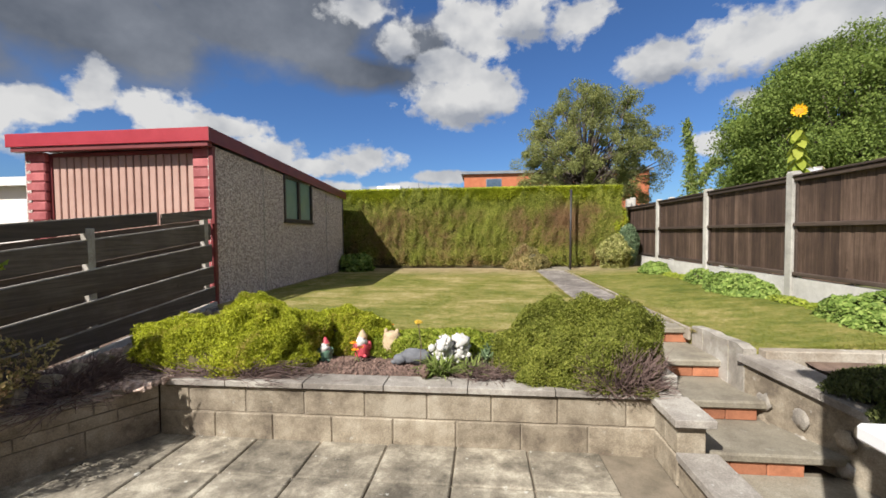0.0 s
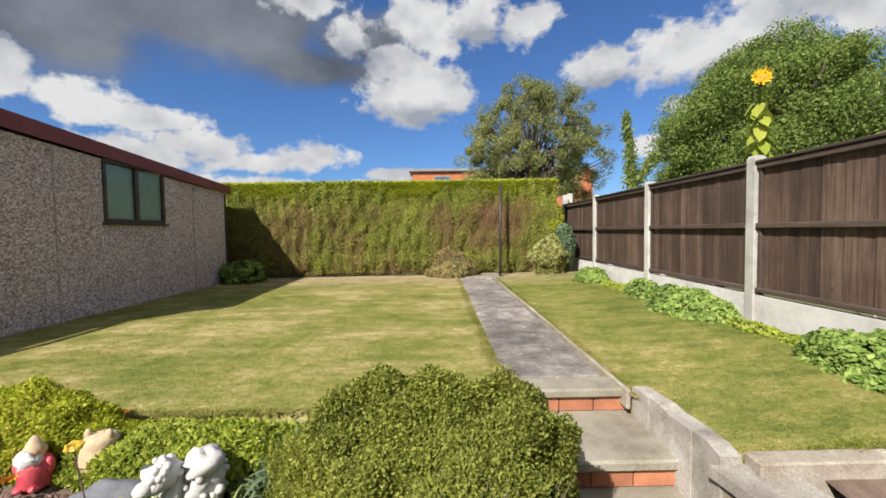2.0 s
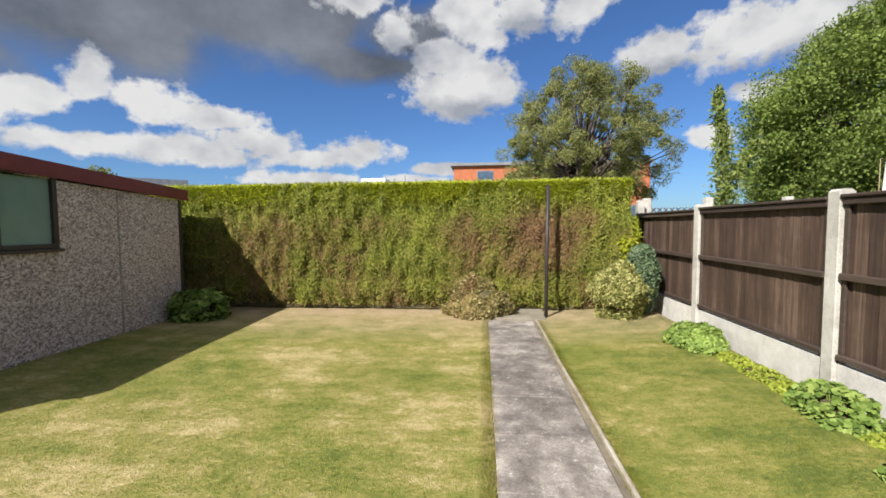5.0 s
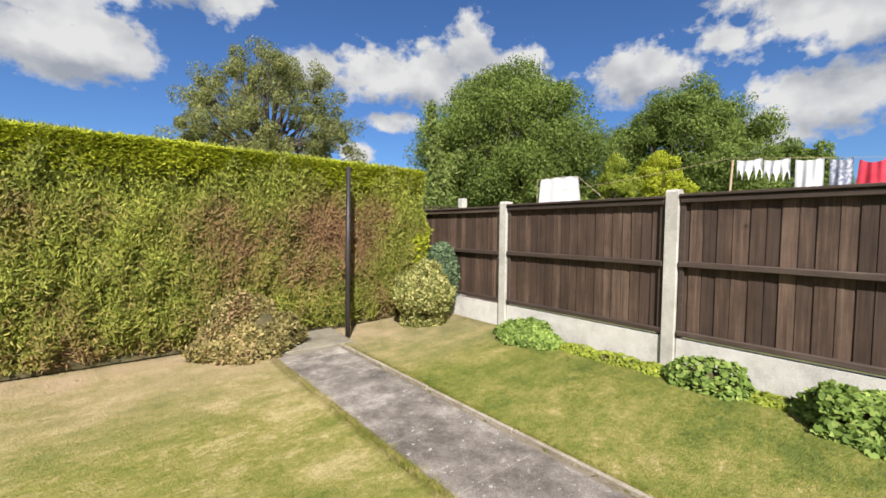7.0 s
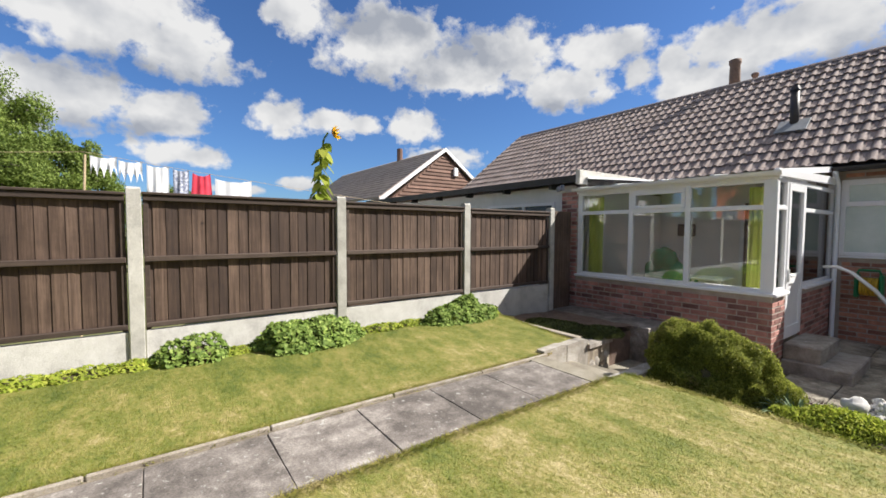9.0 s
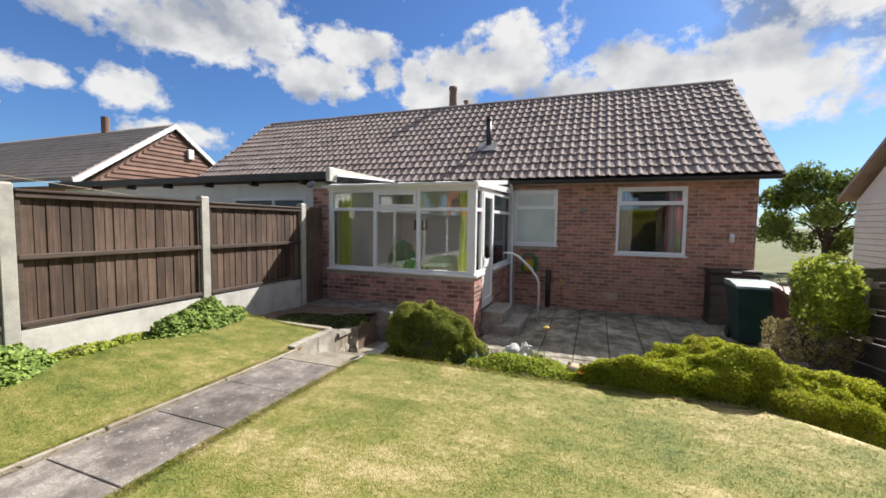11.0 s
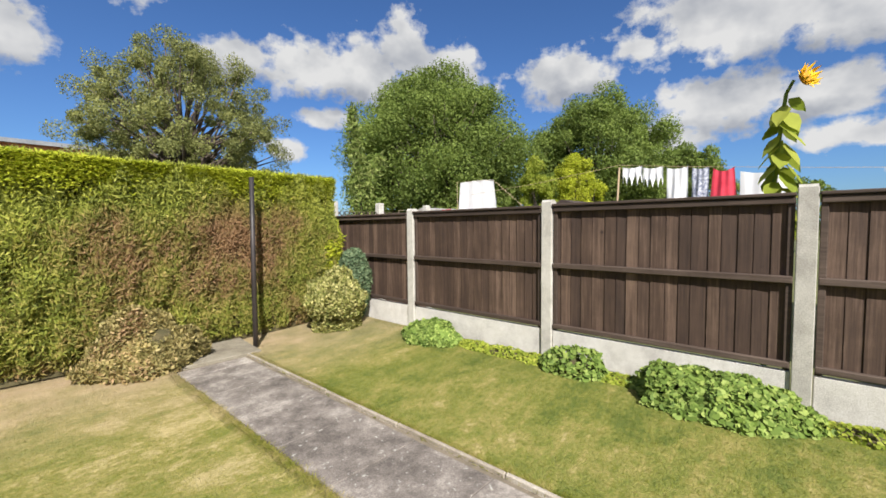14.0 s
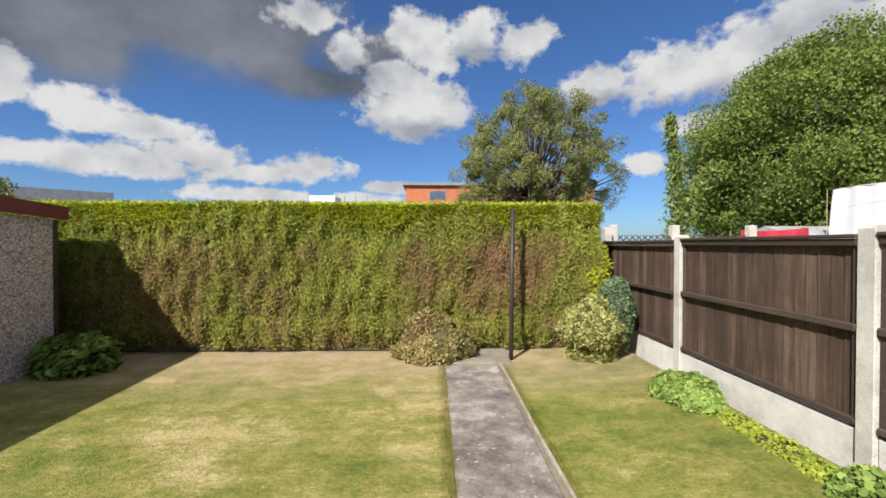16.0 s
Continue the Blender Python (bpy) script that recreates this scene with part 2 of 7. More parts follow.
def turf(name, blades):
    n = Nodes(name)
    broad = n.noise(0.55, 5, 0.62)
    patch = n.noise(2.3, 5, 0.7, (1, 1.0, 1))
    stripes = n.noise(1.6, 3, 0.55, (0.35, 1.6, 1))
    f = n.math("MULTIPLY_ADD", patch, 0.55, n.math("MULTIPLY_ADD", broad, 0.35, n.math("MULTIPLY", stripes, 0.35)))
    tuft = n.noise(6.0, 5, 0.7, (0.7, 1.3, 1))
    fleck = n.noise(30, 4, 0.7, (0.8, 1.2, 1))
    f = n.math("MULTIPLY_ADD", n.math("SUBTRACT", tuft, 0.48), 0.50, f)
    f = n.math("MULTIPLY_ADD", n.math("SUBTRACT", fleck, 0.5), 0.42, f)
    sep = n.t.nodes.new("ShaderNodeSeparateXYZ")
    n.link(n.pos, sep.inputs[0])
    # the strip beside the fence stays greener
    f = n.math("SUBTRACT", f, n.math("MULTIPLY_ADD", sep.outputs["X"], 0.07, -0.135, clamp=True))
    col = n.ramp(f, (0.42, (0.105, 0.138, 0.020)), (0.54, (0.180, 0.198, 0.034)), (0.66, (0.285, 0.258, 0.072)), (0.79, (0.480, 0.395, 0.190)))
    dry = n.math("MULTIPLY", n.math("MULTIPLY_ADD", sep.outputs["Y"], 0.6, -5.75, clamp=True), n.math("MULTIPLY_ADD", patch, 1.6, -0.1, clamp=True))
    col = n.mix(dry, col, (0.47, 0.355, 0.235))
    small = n.noise(90, 3, 0.7)
    if blades:
        col = n.vary(col, n.island_random(), 0.16)
    else:
        col = n.mix(0.35, col, n.ramp(small, (0.3, (0.2, 0.2, 0.2)), (0.7, (0.8, 0.8, 0.8))), "OVERLAY")
        n.bump(small, 0.7, 0.02)
        return n.finish(col, 0.75)
    n.finish(col, 0.75)
    upright = n.t.nodes.new("ShaderNodeCombineXYZ")
    upright.inputs["Z"].default_value = 1.0
    half = n.t.nodes.new("ShaderNodeVectorMath")
    half.operation = "MULTIPLY_ADD"
    n.link(n.geo.outputs["Normal"], half.inputs[0])
    half.inputs[1].default_value = (0.3, 0.3, 0.3)
    n.link(upright.outputs[0], half.inputs[2])
    unit = n.t.nodes.new("ShaderNodeVectorMath")
    unit.operation = "NORMALIZE"
    n.link(half.outputs[0], unit.inputs[0])
    n.link(unit.outputs[0], n.bsdf.inputs["Normal"])
    n.bsdf.inputs["Specular IOR Level"].default_value = 0.1
    tr = n.t.nodes.new("ShaderNodeBsdfTranslucent")
    n.link(col, tr.inputs["Color"])
    ms = n.t.nodes.new("ShaderNodeMixShader")
    ms.inputs[0].default_value = 0.2
    n.link(n.bsdf.outputs[0], ms.inputs[1])
    n.link(tr.outputs[0], ms.inputs[2])
    n.link(ms.outputs[0], n.out.inputs["Surface"])
    return n.mat


def slab_stone(name, ca, cb, cc, spots, spot_at=0.66, grain=0.45, spot_scale=16):
    """Weathered concrete: three tones of staining, pale lichen spots, grit."""
    n = Nodes(name)
    a = n.noise(1.3, 6, 0.7)
    b = n.noise(5.5, 6, 0.7)
    grit = n.noise(120, 3, 0.7)
    col = n.ramp(n.math("MULTIPLY_ADD", a, 0.5, n.math("MULTIPLY", b, 0.5)), (0.40, ca), (0.5, cb), (0.61, cc))
    col = n.mix(grain, col, n.ramp(grit, (0.3, (0.2, 0.2, 0.2)), (0.7, (0.82, 0.82, 0.82))), "OVERLAY")
    lich = n.math("MULTIPLY_ADD", n.math("SUBTRACT", n.noise(spot_scale, 3, 0.6), spot_at), 14.0, 0.0, clamp=True)
    col = n.mix(n.math("MULTIPLY", lich, spots), col, (0.62, 0.62, 0.57))
    col = n.vary(col, n.object_random(), 0.12)
    n.bump(n.math("MULTIPLY_ADD", grit, 0.5, b), 0.35)
    return n.finish(col, 0.88)


def wood(name, ca, cb, cc, axis):
    """Stained boards with grain along an axis, knots and wear."""
    n = Nodes(name)
    st = {"x": (0.6, 14, 14), "y": (14, 0.6, 14), "z": (14, 14, 0.6)}[axis]
    grain = n.noise(3.0, 6, 0.7, st)
    wear = n.noise(2.2, 5, 0.7)
    tone = n.object_random()
    col = n.ramp(n.math("MULTIPLY_ADD", grain, 0.5, n.math("MULTIPLY_ADD", wear, 0.3, n.math("MULTIPLY_ADD", tone, 0.16, 0.07))), (0.36, ca), (0.56, cb), (0.76, cc))
    knot = n.math("MULTIPLY_ADD", n.voronoi(3.1), -14.0, 1.0, clamp=True)
    col = n.mix(knot, col, (ca[0] * 0.6, ca[1] * 0.55, ca[2] * 0.5))
    n.bump(grain, 0.35)
    return n.finish(col, 0.78)


def pebbledash(name):
    n = Nodes(name)
    cell = n.voronoi(62, "Color")
    bw = n.t.nodes.new("ShaderNodeRGBToBW")
    n.link(cell, bw.inputs[0])
    dist = n.voronoi(62)
    col = n.ramp(bw.outputs[0], (0.12, (0.19, 0.15, 0.14)), (0.42, (0.46, 0.375, 0.345)), (0.65, (0.64, 0.545, 0.505)), (0.9, (0.80, 0.74, 0.70)))
    stain = n.noise(0.9, 5, 0.65, (1, 1, 0.5))
    col = n.mix(0.45, col, n.ramp(stain, (0.3, (0.36, 0.34, 0.33)), (0.7, (0.66, 0.62, 0.58))), "OVERLAY")
    n.bump(n.math("SUBTRACT", 1.0, dist), 0.9, 0.012)
    return n.finish(col, 0.85)


def glass(name, tint=(0.9, 0.95, 0.95), rough=0.0, alpha=0.12):
    """A pane: mostly clear, with a real mirror sheen."""
    n = Nodes(name)
    clear = n.t.nodes.new("ShaderNodeBsdfTransparent")
    clear.inputs["Color"].default_value = (*tint, 1)
    gloss = n.t.nodes.new("ShaderNodeBsdfGlossy")
    gloss.inputs["Roughness"].default_value = rough
    fres = n.t.nodes.new("ShaderNodeFresnel")
    fres.inputs["IOR"].default_value = 1.5
    ms = n.t.nodes.new("ShaderNodeMixShader")
    n.link(n.math("MULTIPLY_ADD", fres.outputs[0], 1.0, alpha, clamp=True), ms.inputs[0])
    n.link(clear.outputs[0], ms.inputs[1])
    n.link(gloss.outputs[0], ms.inputs[2])
    n.link(ms.outputs[0], n.out.inputs["Surface"])
    return n.mat


M_TURF = turf("lawn_turf", False)
M_BLADE = turf("lawn_blades", True)
M_SOIL = plain("dark_soil", (0.10, 0.068, 0.05), (0.19, 0.13, 0.10), 9, 70, 0.95, 0.8)
M_CLOD = plain("soil_clods", (0.10, 0.062, 0.05), (0.20, 0.13, 0.105), 12, 60, 0.95, 0.6, rnd=0.3, island=True)
M_CHIPS = plain("bark_chips", (0.30, 0.21, 0.17), (0.56, 0.45, 0.38), 14, 80, 0.9, 0.5, rnd=0.5, island=True)
M_PATIO = slab_stone("patio_slab", (0.100, 0.087, 0.067), (0.235, 0.207, 0.160), (0.46, 0.42, 0.335), 0.8)
M_PATH = slab_stone("path_slab", (0.102, 0.088, 0.078), (0.200, 0.175, 0.156), (0.37, 0.335, 0.30), 0.5, 0.635, 0.65, 27)
M_TREAD = slab_stone("step_tread", (0.170, 0.147, 0.113), (0.238, 0.212, 0.162), (0.295, 0.269, 0.215), 0.2)
M_BLOCK = slab_stone("block", (0.140, 0.112, 0.082), (0.262, 0.220, 0.162), (0.385, 0.338, 0.264), 0.3)
M_COPING = slab_stone("coping", (0.187, 0.166, 0.145), (0.281, 0.255, 0.225), (0.408, 0.383, 0.340), 0.6)
M_RENDER = slab_stone("old_render", (0.216, 0.194, 0.166), (0.346, 0.317, 0.274), (0.490, 0.468, 0.432), 0.4)
M_KERB = slab_stone("kerb", (0.219, 0.180, 0.135), (0.309, 0.270, 0.219), (0.399, 0.367, 0.315), 0.5)
M_MORTAR = plain("mortar", (0.34, 0.29, 0.245), (0.47, 0.41, 0.35), 6, 90, 0.95, 0.4)
M_WALLJOINT = plain("grey_wall_joint", (0.22, 0.185, 0.14), (0.31, 0.265, 0.205), 6, 90, 0.95, 0.4)
M_JOINT = plain("dirty_joint", (0.13, 0.11, 0.08), (0.24, 0.20, 0.15), 6, 90, 0.95, 0.4)
M_STEPBRICK = plain("orange_brick", (0.27, 0.105, 0.055), (0.42, 0.17, 0.09), 8, 90, 0.85, 0.3, rnd=0.3)
M_BRICK = plain("house_brick", (0.290, 0.125, 0.087), (0.465, 0.232, 0.162), 9, 110, 0.85, 0.4, rnd=0.34, grain=0.5, island="both")
M_BRICK2 = plain("porch_brick", (0.240, 0.105, 0.090), (0.440, 0.225, 0.185), 7, 110, 0.85, 0.4, rnd=0.52, grain=0.5, island="both")
M_TILE = plain("roof_tile", (0.225, 0.175, 0.158), (0.335, 0.272, 0.244), 2.2, 90, 0.85, 0.35, rnd=0.13, island="both", grain=0.4)
M_FENCE = wood("fence_boards", (0.022, 0.012, 0.009), (0.070, 0.042, 0.029), (0.195, 0.128, 0.092), "z")
M_RAIL = wood("fence_rails", (0.03, 0.02, 0.016), (0.06, 0.04, 0.03), (0.13, 0.095, 0.075), "y")
M_OLDFENCE = wood("weathered_boards", (0.040, 0.030, 0.024), (0.095, 0.073, 0.058), (0.210, 0.168, 0.135), "y")
M_POST = slab_stone("concrete_post", (0.374, 0.357, 0.323), (0.476, 0.459, 0.416), (0.561, 0.544, 0.501), 0.3)
M_GRAVEL = slab_stone("gravel_board", (0.450, 0.432, 0.405), (0.558, 0.540, 0.504), (0.648, 0.630, 0.594), 0.2)
M_DASH = pebbledash("pebbledash")
M_RED = plain("red_paint", (0.317, 0.019, 0.031), (0.378, 0.031, 0.044), 4, 50, 0.38, 0.05, grain=0.12)
M_MAROON = plain("maroon_paint", (0.15, 0.025, 0.028), (0.21, 0.04, 0.04), 4, 50, 0.45, 0.05, grain=0.15)
M_PILLAR = plain("faded_red_blocks", (0.30, 0.06, 0.065), (0.44, 0.13, 0.13), 6, 60, 0.7, 0.2, rnd=0.2)
M_PINK = plain("pink_beige_paint", (0.399, 0.246, 0.200), (0.476, 0.306, 0.251), 3, 70, 0.5, 0.08, grain=0.15)
M_ROOFING = plain("grey_roofing", (0.25, 0.25, 0.26), (0.38, 0.38, 0.38), 3, 60, 0.85, 0.3)
M_FRAME = plain("dark_brown_frame", (0.035, 0.026, 0.022), (0.06, 0.045, 0.04), 6, 70, 0.5, 0.1)
M_FROST = plain("frosted_green_pane", (0.16, 0.25, 0.22), (0.22, 0.32, 0.285), 1.5, 120, 0.22, 0.02, grain=0.08)
M_OBSCURE = plain("obscured_pane", (0.462, 0.559, 0.522), (0.656, 0.729, 0.693), 1.2, 140, 0.18, 0.05, grain=0.1)
M_UPVC = plain("white_upvc", (0.84, 0.84, 0.85), (0.88, 0.88, 0.88), 5, 60, 0.35, 0.02, grain=0.05)
M_WHITE = plain("white_painted_board", (0.70, 0.70, 0.68), (0.80, 0.80, 0.78), 3, 60, 0.55, 0.06, grain=0.12)
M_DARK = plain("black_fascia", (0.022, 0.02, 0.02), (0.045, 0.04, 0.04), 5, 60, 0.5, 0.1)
M_GLASS = glass("window_glass", (0.97, 0.99, 0.99), 0.0, 0.08)
M_ROOFGLASS = glass("roof_sheet", (0.94, 0.96, 0.98), 0.08, 0.06)
M_PLASTER = plain("pale_pink_plaster", (0.84, 0.78, 0.73), (0.89, 0.83, 0.78), 2, 60, 0.85, 0.05, grain=0.08)
M_ROOM = plain("room_wall", (0.450, 0.420, 0.360), (0.570, 0.525, 0.450), 2, 60, 0.9, 0.03, grain=0.1)
M_CARPET = plain("carpet", (0.20, 0.17, 0.13), (0.26, 0.22, 0.17), 5, 120, 0.95, 0.3)
M_LIME = plain("lime_curtain", (0.55, 0.60, 0.10), (0.68, 0.72, 0.20), 4, 90, 0.85, 0.1)
M_NET = plain("pale_curtain", (0.62, 0.52, 0.52), (0.74, 0.66, 0.64), 4, 90, 0.9, 0.1)
M_ROSE = plain("rose_curtain", (0.50, 0.14, 0.16), (0.62, 0.24, 0.24), 4, 90, 0.9, 0.1)
M_GREENCLOTH = plain("green_cushion", (0.01, 0.16, 0.07), (0.02, 0.26, 0.12), 7, 90, 0.8, 0.2)
M_METAL = plain("painted_tube", (0.60, 0.61, 0.62), (0.70, 0.70, 0.70), 6, 60, 0.35, 0.03, metal=0.3, grain=0.08)
M_LEAD = plain("lead_flashing", (0.20, 0.21, 0.22), (0.28, 0.29, 0.30), 5, 60, 0.8, 0.2)
M_BLACKPOLE = plain("black_pole", (0.018, 0.016, 0.017), (0.05, 0.04, 0.038), 7, 60, 0.5, 0.2, stretch=(1, 1, 0.3))
M_HEDGE = foliage("hedge_leaf", (0.110, 0.134, 0.026), (0.297, 0.336, 0.062), (0.528, 0.539, 0.121), (0.350, 0.215, 0.115), 0.455, 0.9, fresh_above=2.05)
M_HEDGETOP = foliage("hedge_new_growth", (0.225, 0.275, 0.022), (0.410, 0.460, 0.034), (0.570, 0.580, 0.070), None, 0.6, 1.5)
# Dark core tone: deep shade between leaves is put into this colour.
M_SHADECORE = plain("inner_shade", (0.045, 0.045, 0.018), (0.120, 0.095, 0.045), 7, 40, 0.95, 0.8)
M_GOLD = foliage("golden_heath_leaf", (0.215, 0.250, 0.020), (0.420, 0.460, 0.036), (0.620, 0.630, 0.085), (0.374, 0.235, 0.100), 0.60, 2.6, lucent=0.4)
M_SHRUB = foliage("shrub_leaf", (0.129, 0.155, 0.031), (0.281, 0.315, 0.063), (0.436, 0.450, 0.116), (0.400, 0.250, 0.160), 0.66, 2.0, lucent=0.5)
M_DEADSHRUB = foliage("browning_shrub_leaf", (0.169, 0.156, 0.060), (0.364, 0.312, 0.136), (0.546, 0.455, 0.226), (0.468, 0.260, 0.181), 0.57, 2.5)
M_VARIEG = foliage("variegated_leaf", (0.149, 0.184, 0.050), (0.391, 0.391, 0.138), (0.713, 0.655, 0.326), None, 0.6, 2.5)
M_GERAN = foliage("broad_green_leaf", (0.099, 0.159, 0.034), (0.185, 0.274, 0.062), (0.348, 0.434, 0.125), None, 0.6, 3)
M_LIMELEAF = foliage("lime_leaf", (0.200, 0.270, 0.034), (0.350, 0.415, 0.062), (0.500, 0.520, 0.105), None, 0.6, 3, lucent=0.45)
M_MOSS = foliage("moss_leaf", (0.045, 0.06, 0.022), (0.10, 0.12, 0.043), (0.17, 0.19, 0.072), None, 0.6, 3)
M_BLUELEAF = foliage("blue_green_leaf", (0.07, 0.12, 0.068), (0.15, 0.22, 0.128), (0.26, 0.33, 0.199), None, 0.6, 3)
M_STRAP = foliage("strap_leaf", (0.10, 0.15, 0.032), (0.20, 0.26, 0.065), (0.34, 0.38, 0.142), None, 0.6, 3)
M_TREE = foliage("tree_leaf", (0.099, 0.146, 0.034), (0.186, 0.254, 0.059), (0.282, 0.353, 0.100), None, 0.6, 0.35, lucent=0.4)
M_TREEB = foliage("olive_tree_leaf", (0.141, 0.162, 0.063), (0.251, 0.272, 0.101), (0.373, 0.376, 0.151), None, 0.6, 0.35, lucent=0.4)
M_TREECORE = plain("crown_inside", (0.012, 0.018, 0.006), (0.03, 0.04, 0.012), 3, 20, 0.95, 0.5)
M_BARK = plain("bark", (0.07, 0.055, 0.045), (0.14, 0.11, 0.09), 6, 50, 0.95, 0.6, stretch=(1, 1, 0.3))
M_TWIG = plain("dead_twig", (0.085, 0.053, 0.047), (0.187, 0.128, 0.111), 9, 60, 0.9, 0.3, rnd=0.35, island=True)
M_YELLOW = plain("yellow_petal", (0.75, 0.42, 0.01), (0.85, 0.55, 0.02), 9, 60, 0.6, 0.1)
M_ORANGE = plain("orange_petal", (0.80, 0.24, 0.005), (0.88, 0.36, 0.01), 9, 60, 0.6, 0.1)
M_SEED = plain("seed_head", (0.30, 0.13, 0.01), (0.60, 0.32, 0.02), 60, 120, 0.9, 0.6)
# Brown tile lightened in colour so the next bungalow's slopes look lit.
M_LIGHTERTILE = plain("lightened_brown_tile", (0.36, 0.285, 0.24), (0.50, 0.41, 0.35), 2.0, 60, 0.85, 0.3, rnd=0.12)
M_FLUE = plain("smoky_clay", (0.16, 0.105, 0.08), (0.26, 0.18, 0.14), 9, 60, 0.9, 0.3)
M_LINEN = plain("white_linen", (0.78, 0.78, 0.80), (0.84, 0.84, 0.85), 4, 60, 0.9, 0.15, grain=0.06)
M_REDCLOTH = plain("red_cloth", (0.60, 0.03, 0.06), (0.72, 0.06, 0.10), 6, 60, 0.85, 0.15)
M_PATTERN = plain("blue_white_cloth", (0.08, 0.10, 0.20), (0.66, 0.68, 0.74), 26, 60, 0.85, 0.1)
M_STONEWHITE = plain("white_stone", (0.465, 0.450, 0.427), (0.585, 0.570, 0.547), 12, 60, 0.85, 0.4)
M_STONEGREY = plain("grey_stone", (0.095, 0.10, 0.115), (0.165, 0.17, 0.185), 12, 60, 0.8, 0.3)
M_TERRA = plain("buff_terracotta", (0.42, 0.31, 0.19), (0.55, 0.43, 0.28), 12, 60, 0.85, 0.3)
M_GNOMERED = plain("faded_red_glaze", (0.48, 0.04, 0.07), (0.60, 0.10, 0.12), 12, 60, 0.5, 0.2)
M_GNOMEGREEN = plain("faded_green_glaze", (0.08, 0.16, 0.11), (0.14, 0.24, 0.17), 12, 60, 0.5, 0.2)
M_GNOMEWHITE = plain("weathered_white_glaze", (0.42, 0.41, 0.39), (0.64, 0.62, 0.59), 30, 60, 0.6, 0.4)
M_GNOMESKIN = plain("peach_glaze", (0.55, 0.32, 0.19), (0.64, 0.40, 0.25), 12, 60, 0.5, 0.2)
M_MUSH = plain("orange_red_glaze", (0.46, 0.09, 0.03), (0.58, 0.16, 0.06), 12, 60, 0.5, 0.2)
M_BIN = plain("dark_green_plastic", (0.012, 0.05, 0.04), (0.02, 0.075, 0.06), 4, 60, 0.45, 0.05)
M_BINLID = plain("grey_green_lid", (0.20, 0.25, 0.24), (0.30, 0.35, 0.34), 4, 60, 0.4, 0.05)
M_BROWNBIN = plain("red_brown_plastic", (0.15, 0.06, 0.05), (0.20, 0.085, 0.07), 4, 60, 0.5, 0.05)
M_BUNKER = wood("dark_brown_planks", (0.03, 0.022, 0.02), (0.065, 0.045, 0.038), (0.11, 0.08, 0.065), "x")
M_REEL = plain("green_plastic", (0.01, 0.15, 0.05), (0.02, 0.22, 0.08), 5, 60, 0.4, 0.05)
M_HOSE = plain("yellow_hose", (0.50, 0.30, 0.02), (0.62, 0.40, 0.04), 9, 60, 0.5, 0.05)
M_SCHOOL = plain("orange_brickwork", (0.40, 0.12, 0.055), (0.48, 0.165, 0.08), 1.2, 9, 0.9, 0.0)
M_BUFF = plain("buff_cladding", (0.30, 0.22, 0.15), (0.38, 0.28, 0.20), 1.2, 9, 0.8, 0.0)
M_STEEL = plain("grey_cladding", (0.16, 0.17, 0.19), (0.24, 0.25, 0.27), 1.2, 9, 0.6, 0.0)
M_FARGLASS = plain("distant_glazing", (0.05, 0.08, 0.12), (0.10, 0.14, 0.19), 1.2, 9, 0.2, 0.0)
M_HUNG = plain("tile_hanging", (0.165, 0.098, 0.074), (0.245, 0.150, 0.115), 2, 40, 0.9, 0.2, rnd=0.2)
M_FARGROUND = plain("rough_ground", (0.075, 0.09, 0.03), (0.15, 0.15, 0.06), 0.4, 6, 0.95, 0.2)
M_PLAQUE = plain("dark_picture", (0.05, 0.05, 0.06), (0.20, 0.16, 0.14), 18, 60, 0.4, 0.0)

# ---- building tools ----
RNG = np.random.default_rng(7)


def fast_mesh(name, verts, faces, mat, smooth=False):
    """A mesh from arrays of vertices and of equal-sided faces."""
    me = bpy.data.meshes.new(name)
    v, f = np.asarray(verts, np.float32).reshape(-1, 3), np.asarray(faces, np.int32)
    k = f.shape[1]
    me.vertices.add(len(v))
    me.vertices.foreach_set("co", v.ravel())
    me.loops.add(f.size)
    me.loops.foreach_set("vertex_index", f.ravel())
    me.polygons.add(len(f))
    me.polygons.foreach_set("loop_start", np.arange(len(f), dtype=np.int32) * k)
    me.update(calc_edges=True)
    me.materials.append(mat)
    if smooth:
        me.polygons.foreach_set("use_smooth", np.ones(len(f), bool))
    return me


